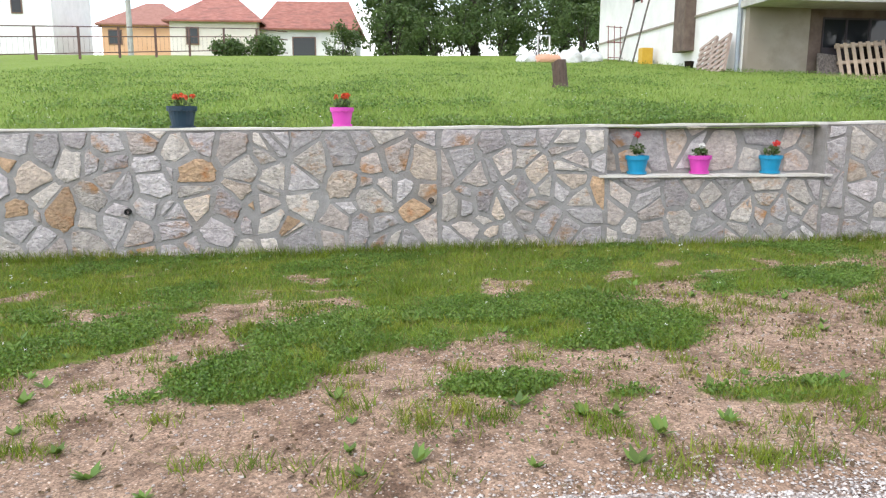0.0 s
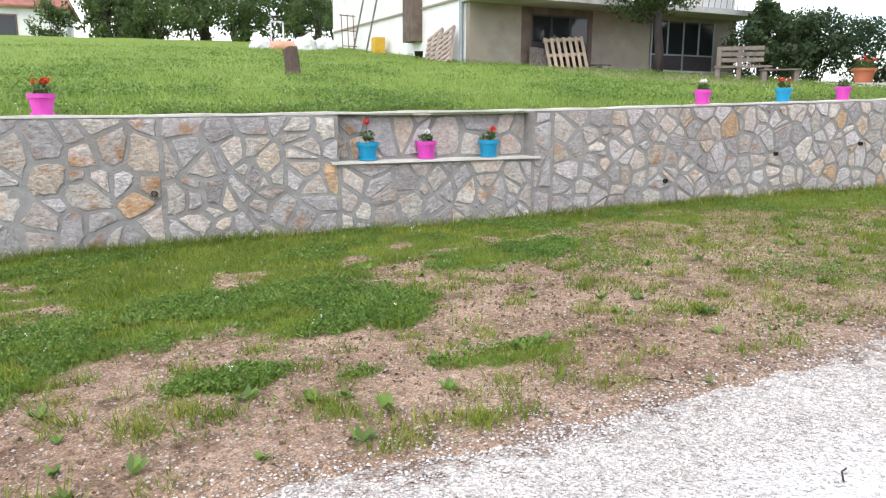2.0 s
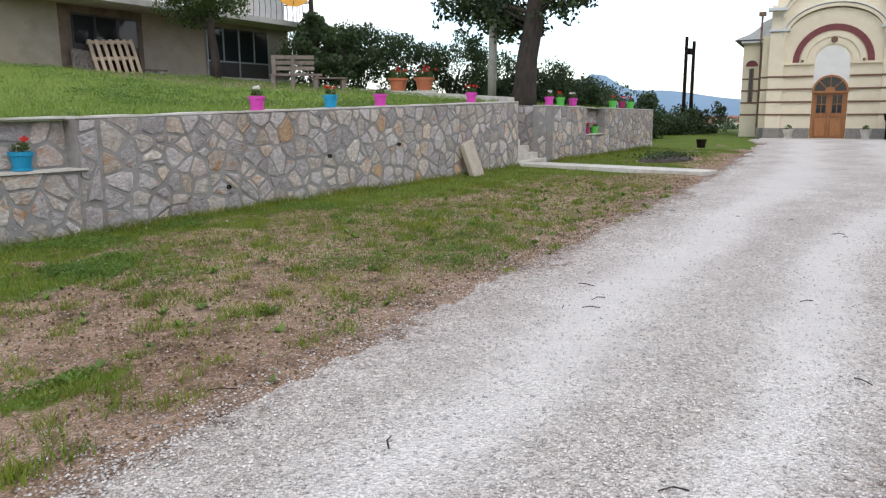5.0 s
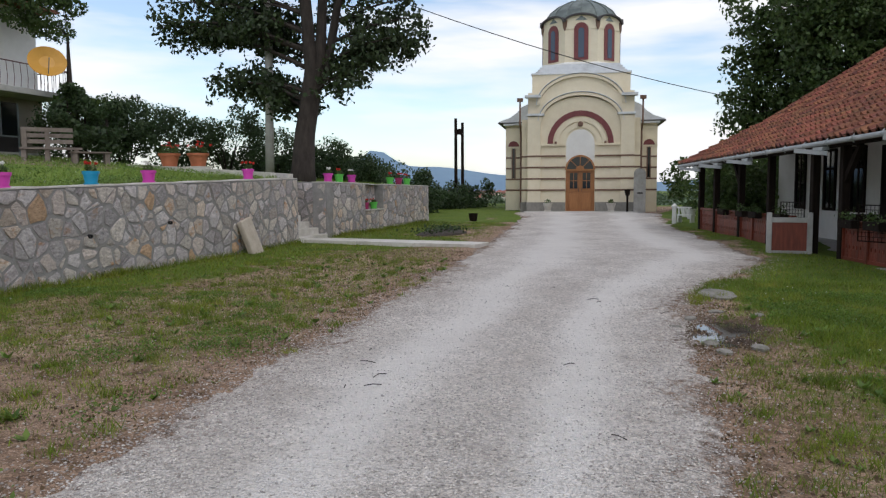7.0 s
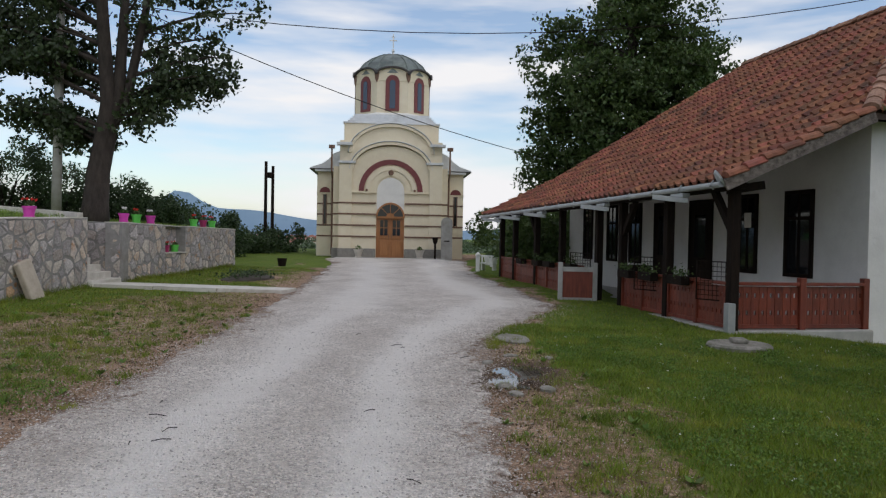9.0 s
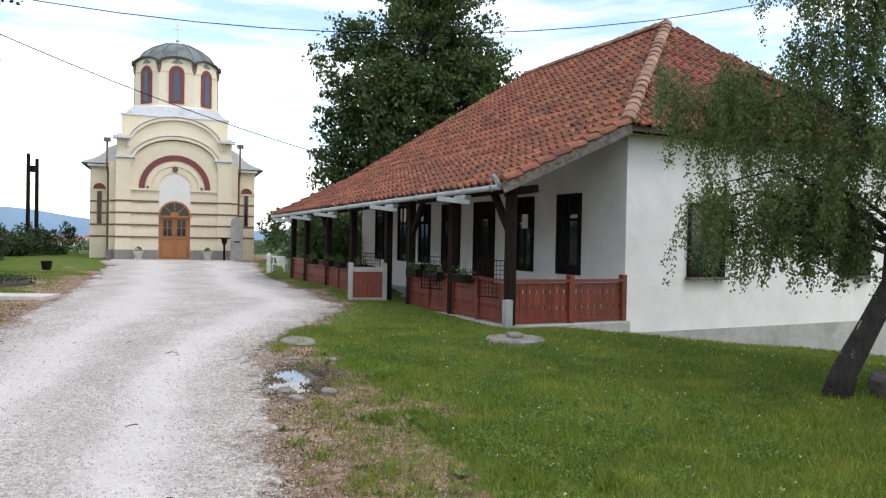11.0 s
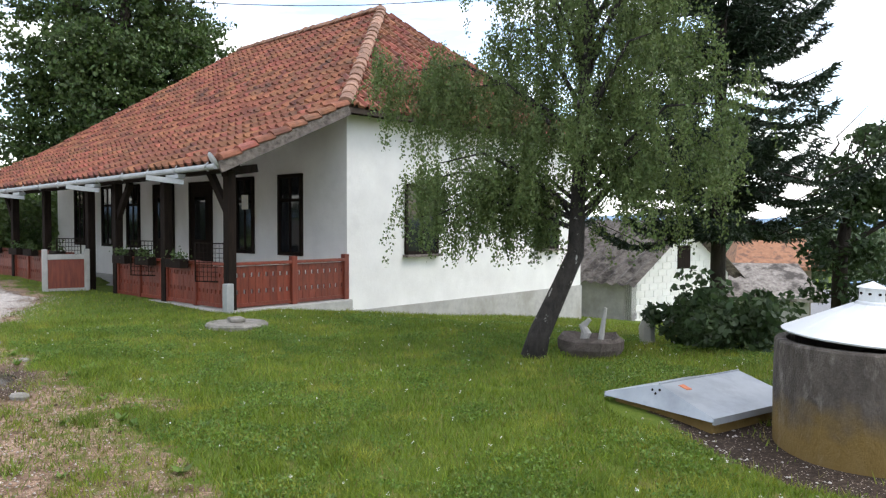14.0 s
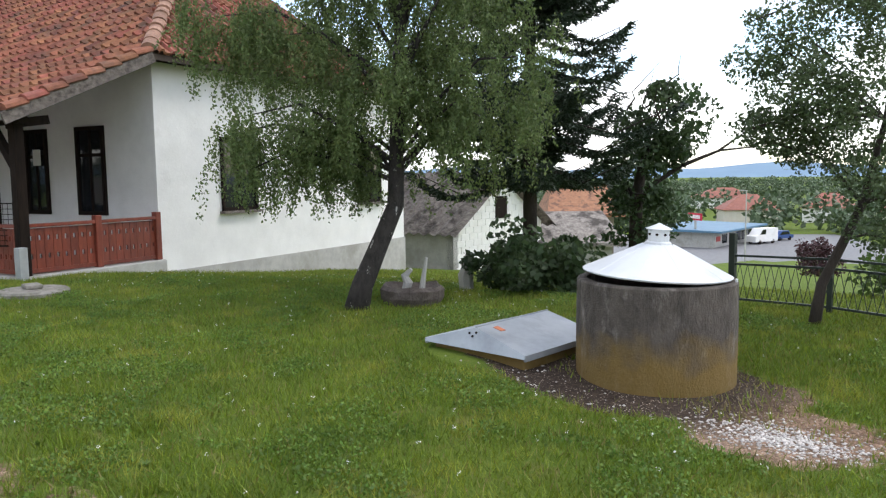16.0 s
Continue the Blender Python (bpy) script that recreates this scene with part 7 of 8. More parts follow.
# trough with a carved stone
tr = thing("stone_trough", Matrix.Translation((7.3, -6.0, low(7.3, -6.0))), "old round stone trough on the grass", "trough")
b = lathe([(0.30, -0.08), (0.36, 0.06), (0.37, 0.15), (0.33, 0.19), (0.26, 0.12), (0, 0.1)], 16)
for v in b.verts:
    v.co *= 0.88 + 0.24 * float(ripple(v.co.x * 9, v.co.y * 9 + v.co.z * 5, 1))
part("bowl", b, mat("dark old stone", (0.07, 0.055, 0.048), (0.14, 0.115, 0.10), scale=9, bump=1.0, bscale=30), tr)
cv = bmesh.new()
tube([(0.1, 0, 0), (0.06, 0, 0.12), (0.1, 0, 0.2), (0.02, 0, 0.28)], [0.05, 0.06, 0.05, 0.025], 8, cv)
tube([(-0.1, 0, 0), (-0.13, 0, 0.22), (-0.16, 0, 0.42)], [0.04, 0.03, 0.02], 8, cv)
solo("carved_stone", cv, M_CONC, "weathered carved stone standing in the trough", "carving", m=pose(7.3, -6.0, low(7.3, -6.0) + 0.1, 0, 0, 40))
solo("grave_marker", tube([(0, 0, -0.1), (0.03, 0, 0.2), (-0.04, 0, 0.36)], [0.1, 0.11, 0.08], 8), M_CONC, "small worn stone marker by the shrub", "stone marker", m=Matrix.Translation((7.75, -7.3, low(7.75, -7.3))))

# ---- fence, barn and village to the south-east ----
M_FENCE = mat("dark green iron", (0.012, 0.02, 0.016), (0.025, 0.035, 0.028), rough=0.5, bump=0.05)
fz = lambda x, y: low(x, y)
sf = thing("wire_fence", Matrix.Identity(4), "dark iron fence with wire mesh at the edge of the lawn", "fence")
F0_, F1_ = Vector((4.85, -8.95, 0)), Vector((-1.0, -8.35, 0))
nf = 5
for i in range(nf + 1):
    p = F0_.lerp(F1_, i / nf)
    part("post", box(p.x, p.y, fz(p.x, p.y) - 0.1, 0.05 if i else 0.07, 0.05 if i else 0.07, 0.72 if i else 0.95), M_FENCE, sf)
    if i < nf:
        q = F0_.lerp(F1_, (i + 1) / nf)
        for k in (0.06, 0.48, 0.58):
            part("rail", beam((p.x, p.y, fz(p.x, p.y) + k), (q.x, q.y, fz(q.x, q.y) + k), 0.025, 0.025), M_FENCE, sf)
        b = bmesh.new()
        for j in range(12):
            for s in (0, 1):
                a, z = p.lerp(q, j / 12), p.lerp(q, (j + 1) / 12)
                lo_, hi_ = (0.06, 0.48) if s else (0.48, 0.06)
                tube([(a.x, a.y, fz(a.x, a.y) + lo_), (z.x, z.y, fz(z.x, z.y) + hi_)], 0.005, 4, b)
        part("mesh", b, M_FENCE, sf)
M_ASB = mat("lichened corrugated sheet", (0.14, 0.118, 0.10), (0.35, 0.315, 0.28), scale=9, bump=0.5, bscale=20, c3=(0.06, 0.05, 0.042), s3=2.2, t3=(0.48, 0.62))
M_BLOCK = mat("whitewashed blocks", (0.72, 0.71, 0.68), (0.82, 0.81, 0.78), scale=3, bump=0.6, bscale=9)
barn = thing("barn", pose(16.76, -15.2, 0.42, 0, 0, 8), "whitewashed block barn with a grey corrugated roof", "barn")
b = prism([(0.0, -2.6), (4.7, -2.6), (4.7, -0.4), (2.35, 1.15), (0.0, -0.4)], 0, 0.25, m=pose(0, 0, 0, 0, 0, -90))
part("gable_wall", b, M_BLOCK, barn)
bl = finish(box(0, 0, 0, 0.03, 0.385, 0.185, bev=0.008), "block", M_BLOCK)
for row in range(19):
    z = -2.58 + 0.2 * row
    half = 2.35 if z < -0.6 else 2.35 * (1.0 - z) / 1.6
    for col in range(-7, 8):
        y = 0.4 * col + 0.2 * (row % 2)
        if abs(y) + 0.2 < half:
            ob = new("block", bl)
            ob.parent = barn
            ob.matrix_local = Matrix.Translation((-0.008, -2.35 + y, z))
part("side_wall", box(4.0, -0.12, -2.6, 8, 0.24, 2.2), M_CONC, barn, "bare block side wall")
for side in (0, 1):
    b = bmesh.new()
    n, far_y = 44, (0.4, -5.1)[side]
    pts = [[b.verts.new((-0.4 + 8.8 * i / n, y, z + 0.09 * (i % 2))) for y, z in ((far_y, -0.62), (far_y * 0.5 - 1.175, 0.315), (-2.35, 1.25))] for i in range(n + 1)]
    for p, q in zip(pts, pts[1:]):
        for k in (0, 1):
            b.faces.new((p[k], q[k], q[k + 1], p[k + 1]))
    bmesh.ops.solidify(b, geom=b.faces[:], thickness=0.03)
    part("roof", b, M_ASB, barn, "grey corrugated roof with lichen")
w = new("window")
w.parent = barn
part("frame", box(-0.02, -2.0, -1.9, 0.08, 0.9, 0.62), M_TIMBER, w)
for k in range(3):
    part("pane", box(-0.05, -1.72 - 0.28 * k, -1.84, 0.03, 0.2, 0.5), M_PANE, w)
part("hatch_door", box(-0.02, -2.35, -0.2, 0.06, 0.6, 0.7), M_TIMBER, barn)
M_OLDTILE = mat("faded orange tile", (0.24, 0.105, 0.055), (0.40, 0.20, 0.11), scale=5, bump=0.6, bscale=9, c3=(0.16, 0.085, 0.055), s3=3.5, t3=(0.5, 0.62))
cottage("shed", pose(20.6, -24.4, -2.35, 0, 0, -133), 2.4, 4, 2.3, 1.3, M_GREYR, M_OLDTILE, "shed with a faded red tile roof", [], hip=0.02)
cottage("shed", pose(17.6, -19.8, -2.55, 0, 0, -133), 2.6, 3.2, 1.8, 1.0, M_CONC, M_ASB, "low shed with a grey corrugated roof", [], hip=0.02)
M_BLUE = mat("blue sheet roof", (0.06, 0.15, 0.24), (0.09, 0.20, 0.30), scale=0.5, rough=0.5)
M_ASPH = mat("asphalt", (0.16, 0.16, 0.165), (0.22, 0.22, 0.225), scale=2, bump=0.1)
st = thing("service_station", pose(54, -98, -9, 0, 0, 8.6), "low grey building with a blue metal roof", "building")
part("wall", box(4.5, -9, 0, 9, 18, 2.3), M_CONC, st)
part("roof", prism([(-1.6, 2.3), (10, 2.3), (10, 2.75), (-1.6, 2.55)], -19, 1.2), M_BLUE, st)
for i in range(5):
    part("window", box(-0.03, -4.5 - 2.8 * i, 0.5, 0.08, 1.8, 1.3), M_PANE, st)
part("sign_panel", box(-0.05, -1.9, 0.9, 0.08, 1.5, 0.7), mat("faded red", (0.4, 0.06, 0.06), (0.46, 0.09, 0.08), bump=0), st)
sg = thing("shop_sign", pose(57.2, -98.6, -9, 0, 0, 150), "red shop sign with pale bars of lettering", "sign")
part("board", box(0, 0, 3.9, 3.6, 0.2, 1.0), mat("sign red", (0.5, 0.02, 0.05), (0.55, 0.03, 0.06), bump=0), sg)
part("post", box(0, 0.1, 0, 0.3, 0.2, 3.9), M_CONC, sg)
for i in range(6):
    part("letter_bar", box(-1.3 + 0.52 * i, -0.12, 4.15, 0.36, 0.05, 0.5), M_WHITE, sg)
apron = solo("forecourt", box(0, 0, -8.98, 90, 46, 0.05), M_ASPH, "grey asphalt road and forecourt in the valley", "road", kind="structure", m=pose(40, -84, 0, 0, 0, 130))


def vehicle(m, l, h, body_m, label, cat, van):
    t = thing(cat, m, label, cat)
    k = 0.75 if van else 0.5
    side = [(0, 0.35), (l, 0.35), (l, h * (0.55 if not van else 0.95)), (l * (0.8 if not van else 0.98), h * 0.6 if not van else h), (l * 0.72, h), (l * 0.3, h), (l * 0.14, h * 0.6), (0, h * 0.52)]
    part("body", prism(side, -0.85, 0.85), body_m, t)
    part("glass", prism([(l * 0.19, h * 0.62), (l * 0.32, h * 0.93), (l * (0.45 if van else 0.7), h * 0.93), (l * (0.45 if van else 0.76), h * 0.62)], -0.87, 0.87), M_PANE, t)
    for x in (l * 0.2, l * 0.8):
        for y in (-0.75, 0.75):
            part("wheel", lathe([(0.1, -0.1), (0.33, -0.1), (0.33, 0.1), (0.1, 0.1)], 16, m=pose(x, y, 0.33, 90, 0, 0)), M_TIMBER, t)
    return t


vehicle(pose(53.0, -107.0, -8.93, 0, 0, -100), 5.2, 2.3, M_WHITE, "white delivery van parked in the forecourt", "van", True)
vehicle(pose(53.4, -114.6, -8.93, 0, 0, -100), 4.2, 1.5, mat("blue car paint", (0.02, 0.06, 0.2), (0.03, 0.08, 0.25), rough=0.3, bump=0), "blue car parked in the forecourt", "car", False)
for i, (x, y, a, w_) in enumerate(((73, -156, 40, 11), (62, -172, 20, 10), (44, -165, 10, 10), (112, -226, 40, 18))):
    cottage("village_cottage", pose(x, y, -9, 0, 0, a), w_, 8, 3.2, 3, (M_PALE, M_WALLW)[i % 2], M_ROOFRED, "distant village house with a red roof", [(2, 1, 1, 1.3), (5, 1, 1, 1.3)])
lamp = thing("street_lamp", pose(43.0, -85.4, -9), "tall street lamp by the valley road", "street lamp")
part("post", tube([(0, 0, 0), (0, 0, 8.5)], [0.1, 0.06], 8), M_CONC, lamp)
part("head", box(0.4, 0, 8.45, 0.9, 0.2, 0.12), M_CONC, lamp)

# ---- far country ----
M_WOOD = leaf_mat("far woods", (0.055, 0.09, 0.042), (0.095, 0.135, 0.066), 0.1)
rng = np.random.default_rng(91)
V = []
for _ in range(2200):
    a = radians(rng.uniform(40, 175))
    d = rng.uniform(110, 900)
    x, y = d * math.sin(a), d * math.cos(a)
    if math.hypot(x - 42, y + 84) < 36 or (math.hypot(x - 66, y + 150) < 10 and d < 175):
        continue
    r = rng.uniform(2.5, 5)
    c = np.array([x, y, low(x, y) + r * 0.8])
    V.append(leaf_quads(clumps([c], [r], 110, rng, 0.9), 1.25, rng))
soup("far_woods", np.concatenate(V), 4, M_WOOD)
tagged(bpy.data.objects["far_woods"], "green woods scattered over the valley floor", "woods", kind="stuff")
# the hills' blue is distance haze put into their base colour
M_HAZED_HILL = mat("haze-tinted distant hills", (0.15, 0.24, 0.34), (0.19, 0.29, 0.39), scale=0.004, rough=1, bump=0)
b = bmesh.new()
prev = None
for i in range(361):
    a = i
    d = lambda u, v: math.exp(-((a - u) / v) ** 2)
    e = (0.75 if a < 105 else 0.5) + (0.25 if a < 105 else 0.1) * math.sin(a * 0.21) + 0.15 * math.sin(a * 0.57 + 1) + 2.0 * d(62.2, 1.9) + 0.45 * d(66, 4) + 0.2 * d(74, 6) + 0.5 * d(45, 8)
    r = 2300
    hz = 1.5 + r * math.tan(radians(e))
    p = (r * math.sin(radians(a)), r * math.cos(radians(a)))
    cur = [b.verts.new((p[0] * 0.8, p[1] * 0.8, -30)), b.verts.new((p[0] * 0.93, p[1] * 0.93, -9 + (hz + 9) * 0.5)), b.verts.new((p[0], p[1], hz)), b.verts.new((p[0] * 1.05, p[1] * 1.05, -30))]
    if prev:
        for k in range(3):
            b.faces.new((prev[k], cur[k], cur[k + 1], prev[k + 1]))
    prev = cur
solo("backdrop_hills", b, M_HAZED_HILL, "wooded hills on the horizon, coloured blue for haze", "hills", kind="structure")
V, T = [], []
for _ in range(90):
    a = radians(rng.uniform(62, 76))
    d = rng.uniform(420, 1100)
    x, y, s = d * math.sin(a), d * math.cos(a), rng.uniform(6, 12)
    z = low(x, y)
    for k in range(4):
        p, q = [(x + s * cx / 2, y + s * cy / 2) for cx, cy in ((-1, -1), (1, -1), (1, 1), (-1, 1))][k], [(x + s * cx / 2, y + s * cy / 2) for cx, cy in ((1, -1), (1, 1), (-1, 1), (-1, -1))][k]
        V.append([(p[0], p[1], z), (q[0], q[1], z), (q[0], q[1], z + 5), (p[0], p[1], z + 5)])
        T.append([(p[0], p[1], z + 5), (q[0], q[1], z + 5), (x, y, z + 8)])
soup("far_town", np.array(V), 4, M_PALE)
tagged(bpy.data.objects["far_town"], "pale houses of a town far off in the valley", "town", kind="stuff")
soup("far_roofs", np.array(T), 3, M_ROOFRED)
tagged(bpy.data.objects["far_roofs"], "red roofs of a town far off in the valley", "town", kind="stuff")

# ---- grass, weeds, pebbles ----
M_BLADE = leaf_mat("grass blades", (0.095, 0.15, 0.009), (0.19, 0.255, 0.02), 0.3, (0.26, 0.28, 0.035))
M_LAWNBLADE = leaf_mat("lawn blades", (0.14, 0.225, 0.03), (0.23, 0.315, 0.065), 0.3)
M_LAWNWEED = leaf_mat("lawn weeds", (0.105, 0.185, 0.032), (0.185, 0.27, 0.06), 0.35)
M_CLOVER = leaf_mat("clover leaves", (0.09, 0.165, 0.022), (0.16, 0.25, 0.042), 0.35)
M_PEBBLE = mat("pebbles", (0.30, 0.245, 0.21), (0.56, 0.50, 0.455), scale=20, bump=0.3, vary=0.3)
rng = np.random.default_rng(17)


def blades(P, h, w, rng):
    n = len(P)
    a = rng.uniform(0, 2 * math.pi, n)
    lean = rng.normal(size=(n, 2)) * 0.45
    hh = h * rng.uniform(0.5, 1.4, n)
    side = np.stack([np.cos(a), np.sin(a), np.zeros(n)], 1) * (w * rng.uniform(0.7, 1.4, n))[:, None]
    tip = P + np.stack([lean[:, 0] * hh, lean[:, 1] * hh, hh], 1)
    return np.stack([P - side / 2, P + side / 2, tip], 1)


def scatter(n, x0, x1, y0, y1, density, height, rng):
    X, Y = rng.uniform(x0, x1, n), rng.uniform(y0, y1, n)
    k = rng.random(n) < density(X, Y)
    X, Y = X[k], Y[k]
    return np.stack([X, Y, height(X, Y) - 0.004], 1)


def far_from(X, Y):
    return np.hypot(X - 0.5, Y + 0.3)


free = lambda X, Y: (np.hypot(X - 3.77, Y + 5.63) > 0.66) & (np.hypot((X - 4.95), (Y + 5.02)) > 0.6) & (far_from(X, Y) > 1.2) & ~((np.abs(X - 16.95) < 0.5) & (Y > 5.7) & (Y < 10.6))
G = [blades(scatter(260000, -6.5, 9, 2.4, 9.6, lambda X, Y: (Y < wall_y(X) - 0.02) * (Y > edge_l(X)) * np.clip(grass_cover(X, Y), 0.012, 1) ** 1.3, yard_height, rng), 0.045, 0.008, rng),
     blades(scatter(70000, 9, 26, 3, 11.3, lambda X, Y: (Y < wall_y(X) - 0.02) * (Y > edge_l(X)) * grass_cover(X, Y) * free(X, Y), yard_height, rng), 0.045, 0.014, rng),
     blades(scatter(330000, 0.5, 12.5, -9, 0.9, lambda X, Y: (Y < edge_r(X)) * np.clip(grass_cover(X, Y), 0.01, 1) * free(X, Y) * np.clip(9 / (far_from(X, Y) + 3), 0, 1), yard_height, rng), 0.05, 0.008, rng),
     blades(scatter(70000, -9, 0.5, -10, 0, lambda X, Y: (Y < edge_r(X)) * np.clip(grass_cover(X, Y), 0.01, 1) * free(X, Y), yard_height, rng), 0.05, 0.012, rng),
     blades(scatter(60000, 2, 18, -14, -5, lambda X, Y: free(X, Y), yard_height, rng), 0.06, 0.012, rng),
     blades(scatter(40000, 12, 30, -3, 3, lambda X, Y: (Y < edge_r(X)) * grass_cover(X, Y) * (-(X - 12.5) * 0.346 + (Y + 3) * 0.938 > 0.15), yard_height, rng), 0.05, 0.012, rng)]
# taller tufts along the foot of the walls
s = rng.uniform(-7, 26, 26000)
s = s[rng.random(len(s)) < 0.25 + 0.9 * ripple(s, s * 0, 0.9) ** 2]
P = np.stack([s, wall_y(s) - np.abs(rng.normal(size=len(s))) * 0.09 - 0.03, s * 0], 1)
P = P[~((P[:, 0] > 16.3) & (P[:, 0] < 18.1))]
P[:, 2] = yard_height(P[:, 0], P[:, 1])
G.append(blades(P, 0.12, 0.009, rng))
G = np.concatenate(G)
M_DRY = leaf_mat("dry grass", (0.17, 0.145, 0.045), (0.27, 0.23, 0.085), 0.3)
dry = rng.random(len(G)) < 0.06 + 0.06 * (G[:, 0, 1] > 2) + 0.48 * (1 - np.clip(grass_cover(G[:, 0, 0], G[:, 0, 1]), 0, 1))
soup("dry_grass", G[dry], 3, M_DRY)
tagged(bpy.data.objects["dry_grass"], "yellowed dry blades among the grass", "grass", kind="stuff")
G = G[~dry]
soup("grass", G, 3, M_BLADE)
tagged(bpy.data.objects["grass"], "short mixed grass of the yard", "grass", kind="stuff")
# lawn behind the wall
T = rng.random(210000) ** 1.6
X = rng.uniform(-13, 26, len(T))
Y = wall_y(X) + 0.45 + 26 * T
keep = (rng.random(len(T)) < np.clip(7 / (far_from(X, Y) - 4), 0.08, 1)) & ~((X > 16.2) & (X < 18.6) & (Y < 17))
X, Y = X[keep], Y[keep]
P = np.stack([X, Y, upper(X, Y) + 0.05 * (ripple(X, Y, 1.7) - 0.5) - 0.005], 1)
soup("lawn_grass", np.concatenate([blades(P, 0.075 + 0.05 * np.clip(ripple(X, Y, 1.2) - 0.5, 0, 1), 0.016, rng)]), 3, M_LAWNBLADE)
tagged(bpy.data.objects["lawn_grass"], "longer grass of the lawn behind the wall", "grass", kind="stuff")
# rougher growth in patches on the lawn behind the wall
T = rng.random(260000) ** 1.5
x = rng.uniform(-12, 20, len(T))
y = wall_y(x) + 0.4 + 20 * T
k = 0.5 * ripple(x, y, 1.5) + 0.3 * ripple(x + 3, y, 0.5) + 0.2 * ripple(x, y + 7, 0.2)
ok = (rng.random(len(x)) < np.clip((k - 0.48) * 7, 0, 1) * np.clip(9 / (far_from(x, y) - 2), 0.2, 1)) & ~((x > 16.2) & (y < 17))
x, y, k = x[ok], y[ok], k[ok]
soup("lawn_weeds", leaf_quads(np.stack([x, y, upper(x, y) + 0.05 * (ripple(x, y, 1.7) - 0.5) + rng.uniform(0.02, 0.09, len(x)) + 0.25 * np.clip(k - 0.55, 0, 0.3)], 1), 0.045, rng, -0.6), 4, M_LAWNWEED)
tagged(bpy.data.objects["lawn_weeds"], "leafy weeds in uneven patches on the lawn", "weeds", kind="stuff")
# clover and broad-leaved weeds
C = []
x, y = rng.uniform(-5, 9, 900000), rng.uniform(3.2, 9.4, 900000)
k = 0.6 * ripple(x, y, 0.75) + 0.4 * ripple(x + 2, y, 0.2)
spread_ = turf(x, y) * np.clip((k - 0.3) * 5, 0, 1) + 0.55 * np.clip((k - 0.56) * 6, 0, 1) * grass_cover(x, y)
ok = (rng.random(len(x)) < spread_) & (y > edge_l(x)) & (y < wall_y(x) - 0.05)
x, y = x[ok], y[ok]
C.append(np.stack([x, y, yard_height(x, y) + rng.uniform(0.006, 0.05, len(x))], 1))
x, y = rng.uniform(1.5, 11.5, 330000), rng.uniform(-8, 0, 330000)
k = 0.55 * ripple(x, y, 0.5) + 0.3 * ripple(x + 5, y, 0.2) + 0.15 * ripple(x, y + 9, 1.7)
ok = (rng.random(len(x)) < 0.75 * np.clip((k - 0.5) * 6, 0, 1)) & (grass_cover(x, y) > 0.7) & (y < edge_r(x) - 0.8) & free(x, y)
C.append(np.stack([x[ok], y[ok], yard_height(x[ok], y[ok]) + rng.uniform(0.01, 0.05, ok.sum())], 1))
C = np.concatenate(C)
soup("clover", leaf_quads(C, 0.023, rng, -0.5), 4, M_CLOVER)
tagged(bpy.data.objects["clover"], "dark green patches of clover in the grass", "clover", kind="stuff")
W, B = [], []
for i in range(840):
    x, y = rng.uniform(-4, 14), 0.0
    y = edge_l(x) + rng.uniform(0.1, 4.2)
    if i >= 700:
        x = rng.uniform(3, 11)
        y = edge_r(x) - rng.uniform(0.2, 2.2)
        if not free(x, y) or math.hypot((x - 8.45) / 0.8, (y - 0.12) / 0.45) < 1:
            continue
    if y > wall_y(x) - 0.4:
        continue
    c = np.array([x, y, float(yard_height(x, y))])
    if rng.random() < 0.3:
        n, r = int(rng.integers(5, 11)), rng.uniform(0.035, 0.085)
        a = rng.uniform(0, 2 * math.pi, n)
        d = np.stack([np.cos(a), np.sin(a), rng.uniform(0.3, 1.1, n)], 1)
        d /= np.linalg.norm(d, axis=1)[:, None]
        s_ = np.stack([-np.sin(a), np.cos(a), a * 0], 1) * 0.28
        W.append(np.stack([c + d * 0.0, c + (d * 0.55 + s_) * r, c + d * r * 1.25, c + (d * 0.55 - s_) * r], 1))
    else:
        n = int(rng.integers(25, 90))
        q = rng.normal(size=(n, 3)) * (0.07, 0.05, 0)
        B.append(blades(c + q, rng.uniform(0.04, 0.1), 0.007, rng))
soup("weeds", np.concatenate(W), 4, M_CLOVER)
tagged(bpy.data.objects["weeds"], "single broad-leaved weeds on bare soil", "weeds", kind="stuff")
soup("grass_tufts", np.concatenate(B), 3, M_BLADE)
tagged(bpy.data.objects["grass_tufts"], "single tufts of grass on bare soil", "grass", kind="stuff")
# white clover heads and daisies
X, Y = rng.uniform(1.5, 12, 420), rng.uniform(-8.5, 0.2, 420)
ok = (grass_cover(X, Y) > 0.8) & free(X, Y) & (Y < edge_r(X) - 1)
P = np.stack([X[ok], Y[ok], yard_height(X[ok], Y[ok]) + 0.06], 1)
X, Y = rng.uniform(-6, 9, 260), rng.uniform(3.5, 9, 260)
ok = (grass_cover(X, Y) > 0.7) & (Y < wall_y(X) - 0.1) & (Y > edge_l(X))
P = np.concatenate([P, np.stack([X[ok], Y[ok], yard_height(X[ok], Y[ok]) + 0.07], 1)])
X = rng.uniform(-8, 14, 260)
Y = wall_y(X) + 0.5 + 7 * rng.random(260) ** 2
P = np.concatenate([P, np.stack([X, Y, upper(X, Y) + 0.09], 1)])
P = (P[:, None, :] + rng.normal(size=(len(P), 6, 3)) * 0.006).reshape(-1, 3)
x, y = rng.uniform(-4, 16, 60000), rng.uniform(-1.5, 9.5, 60000)
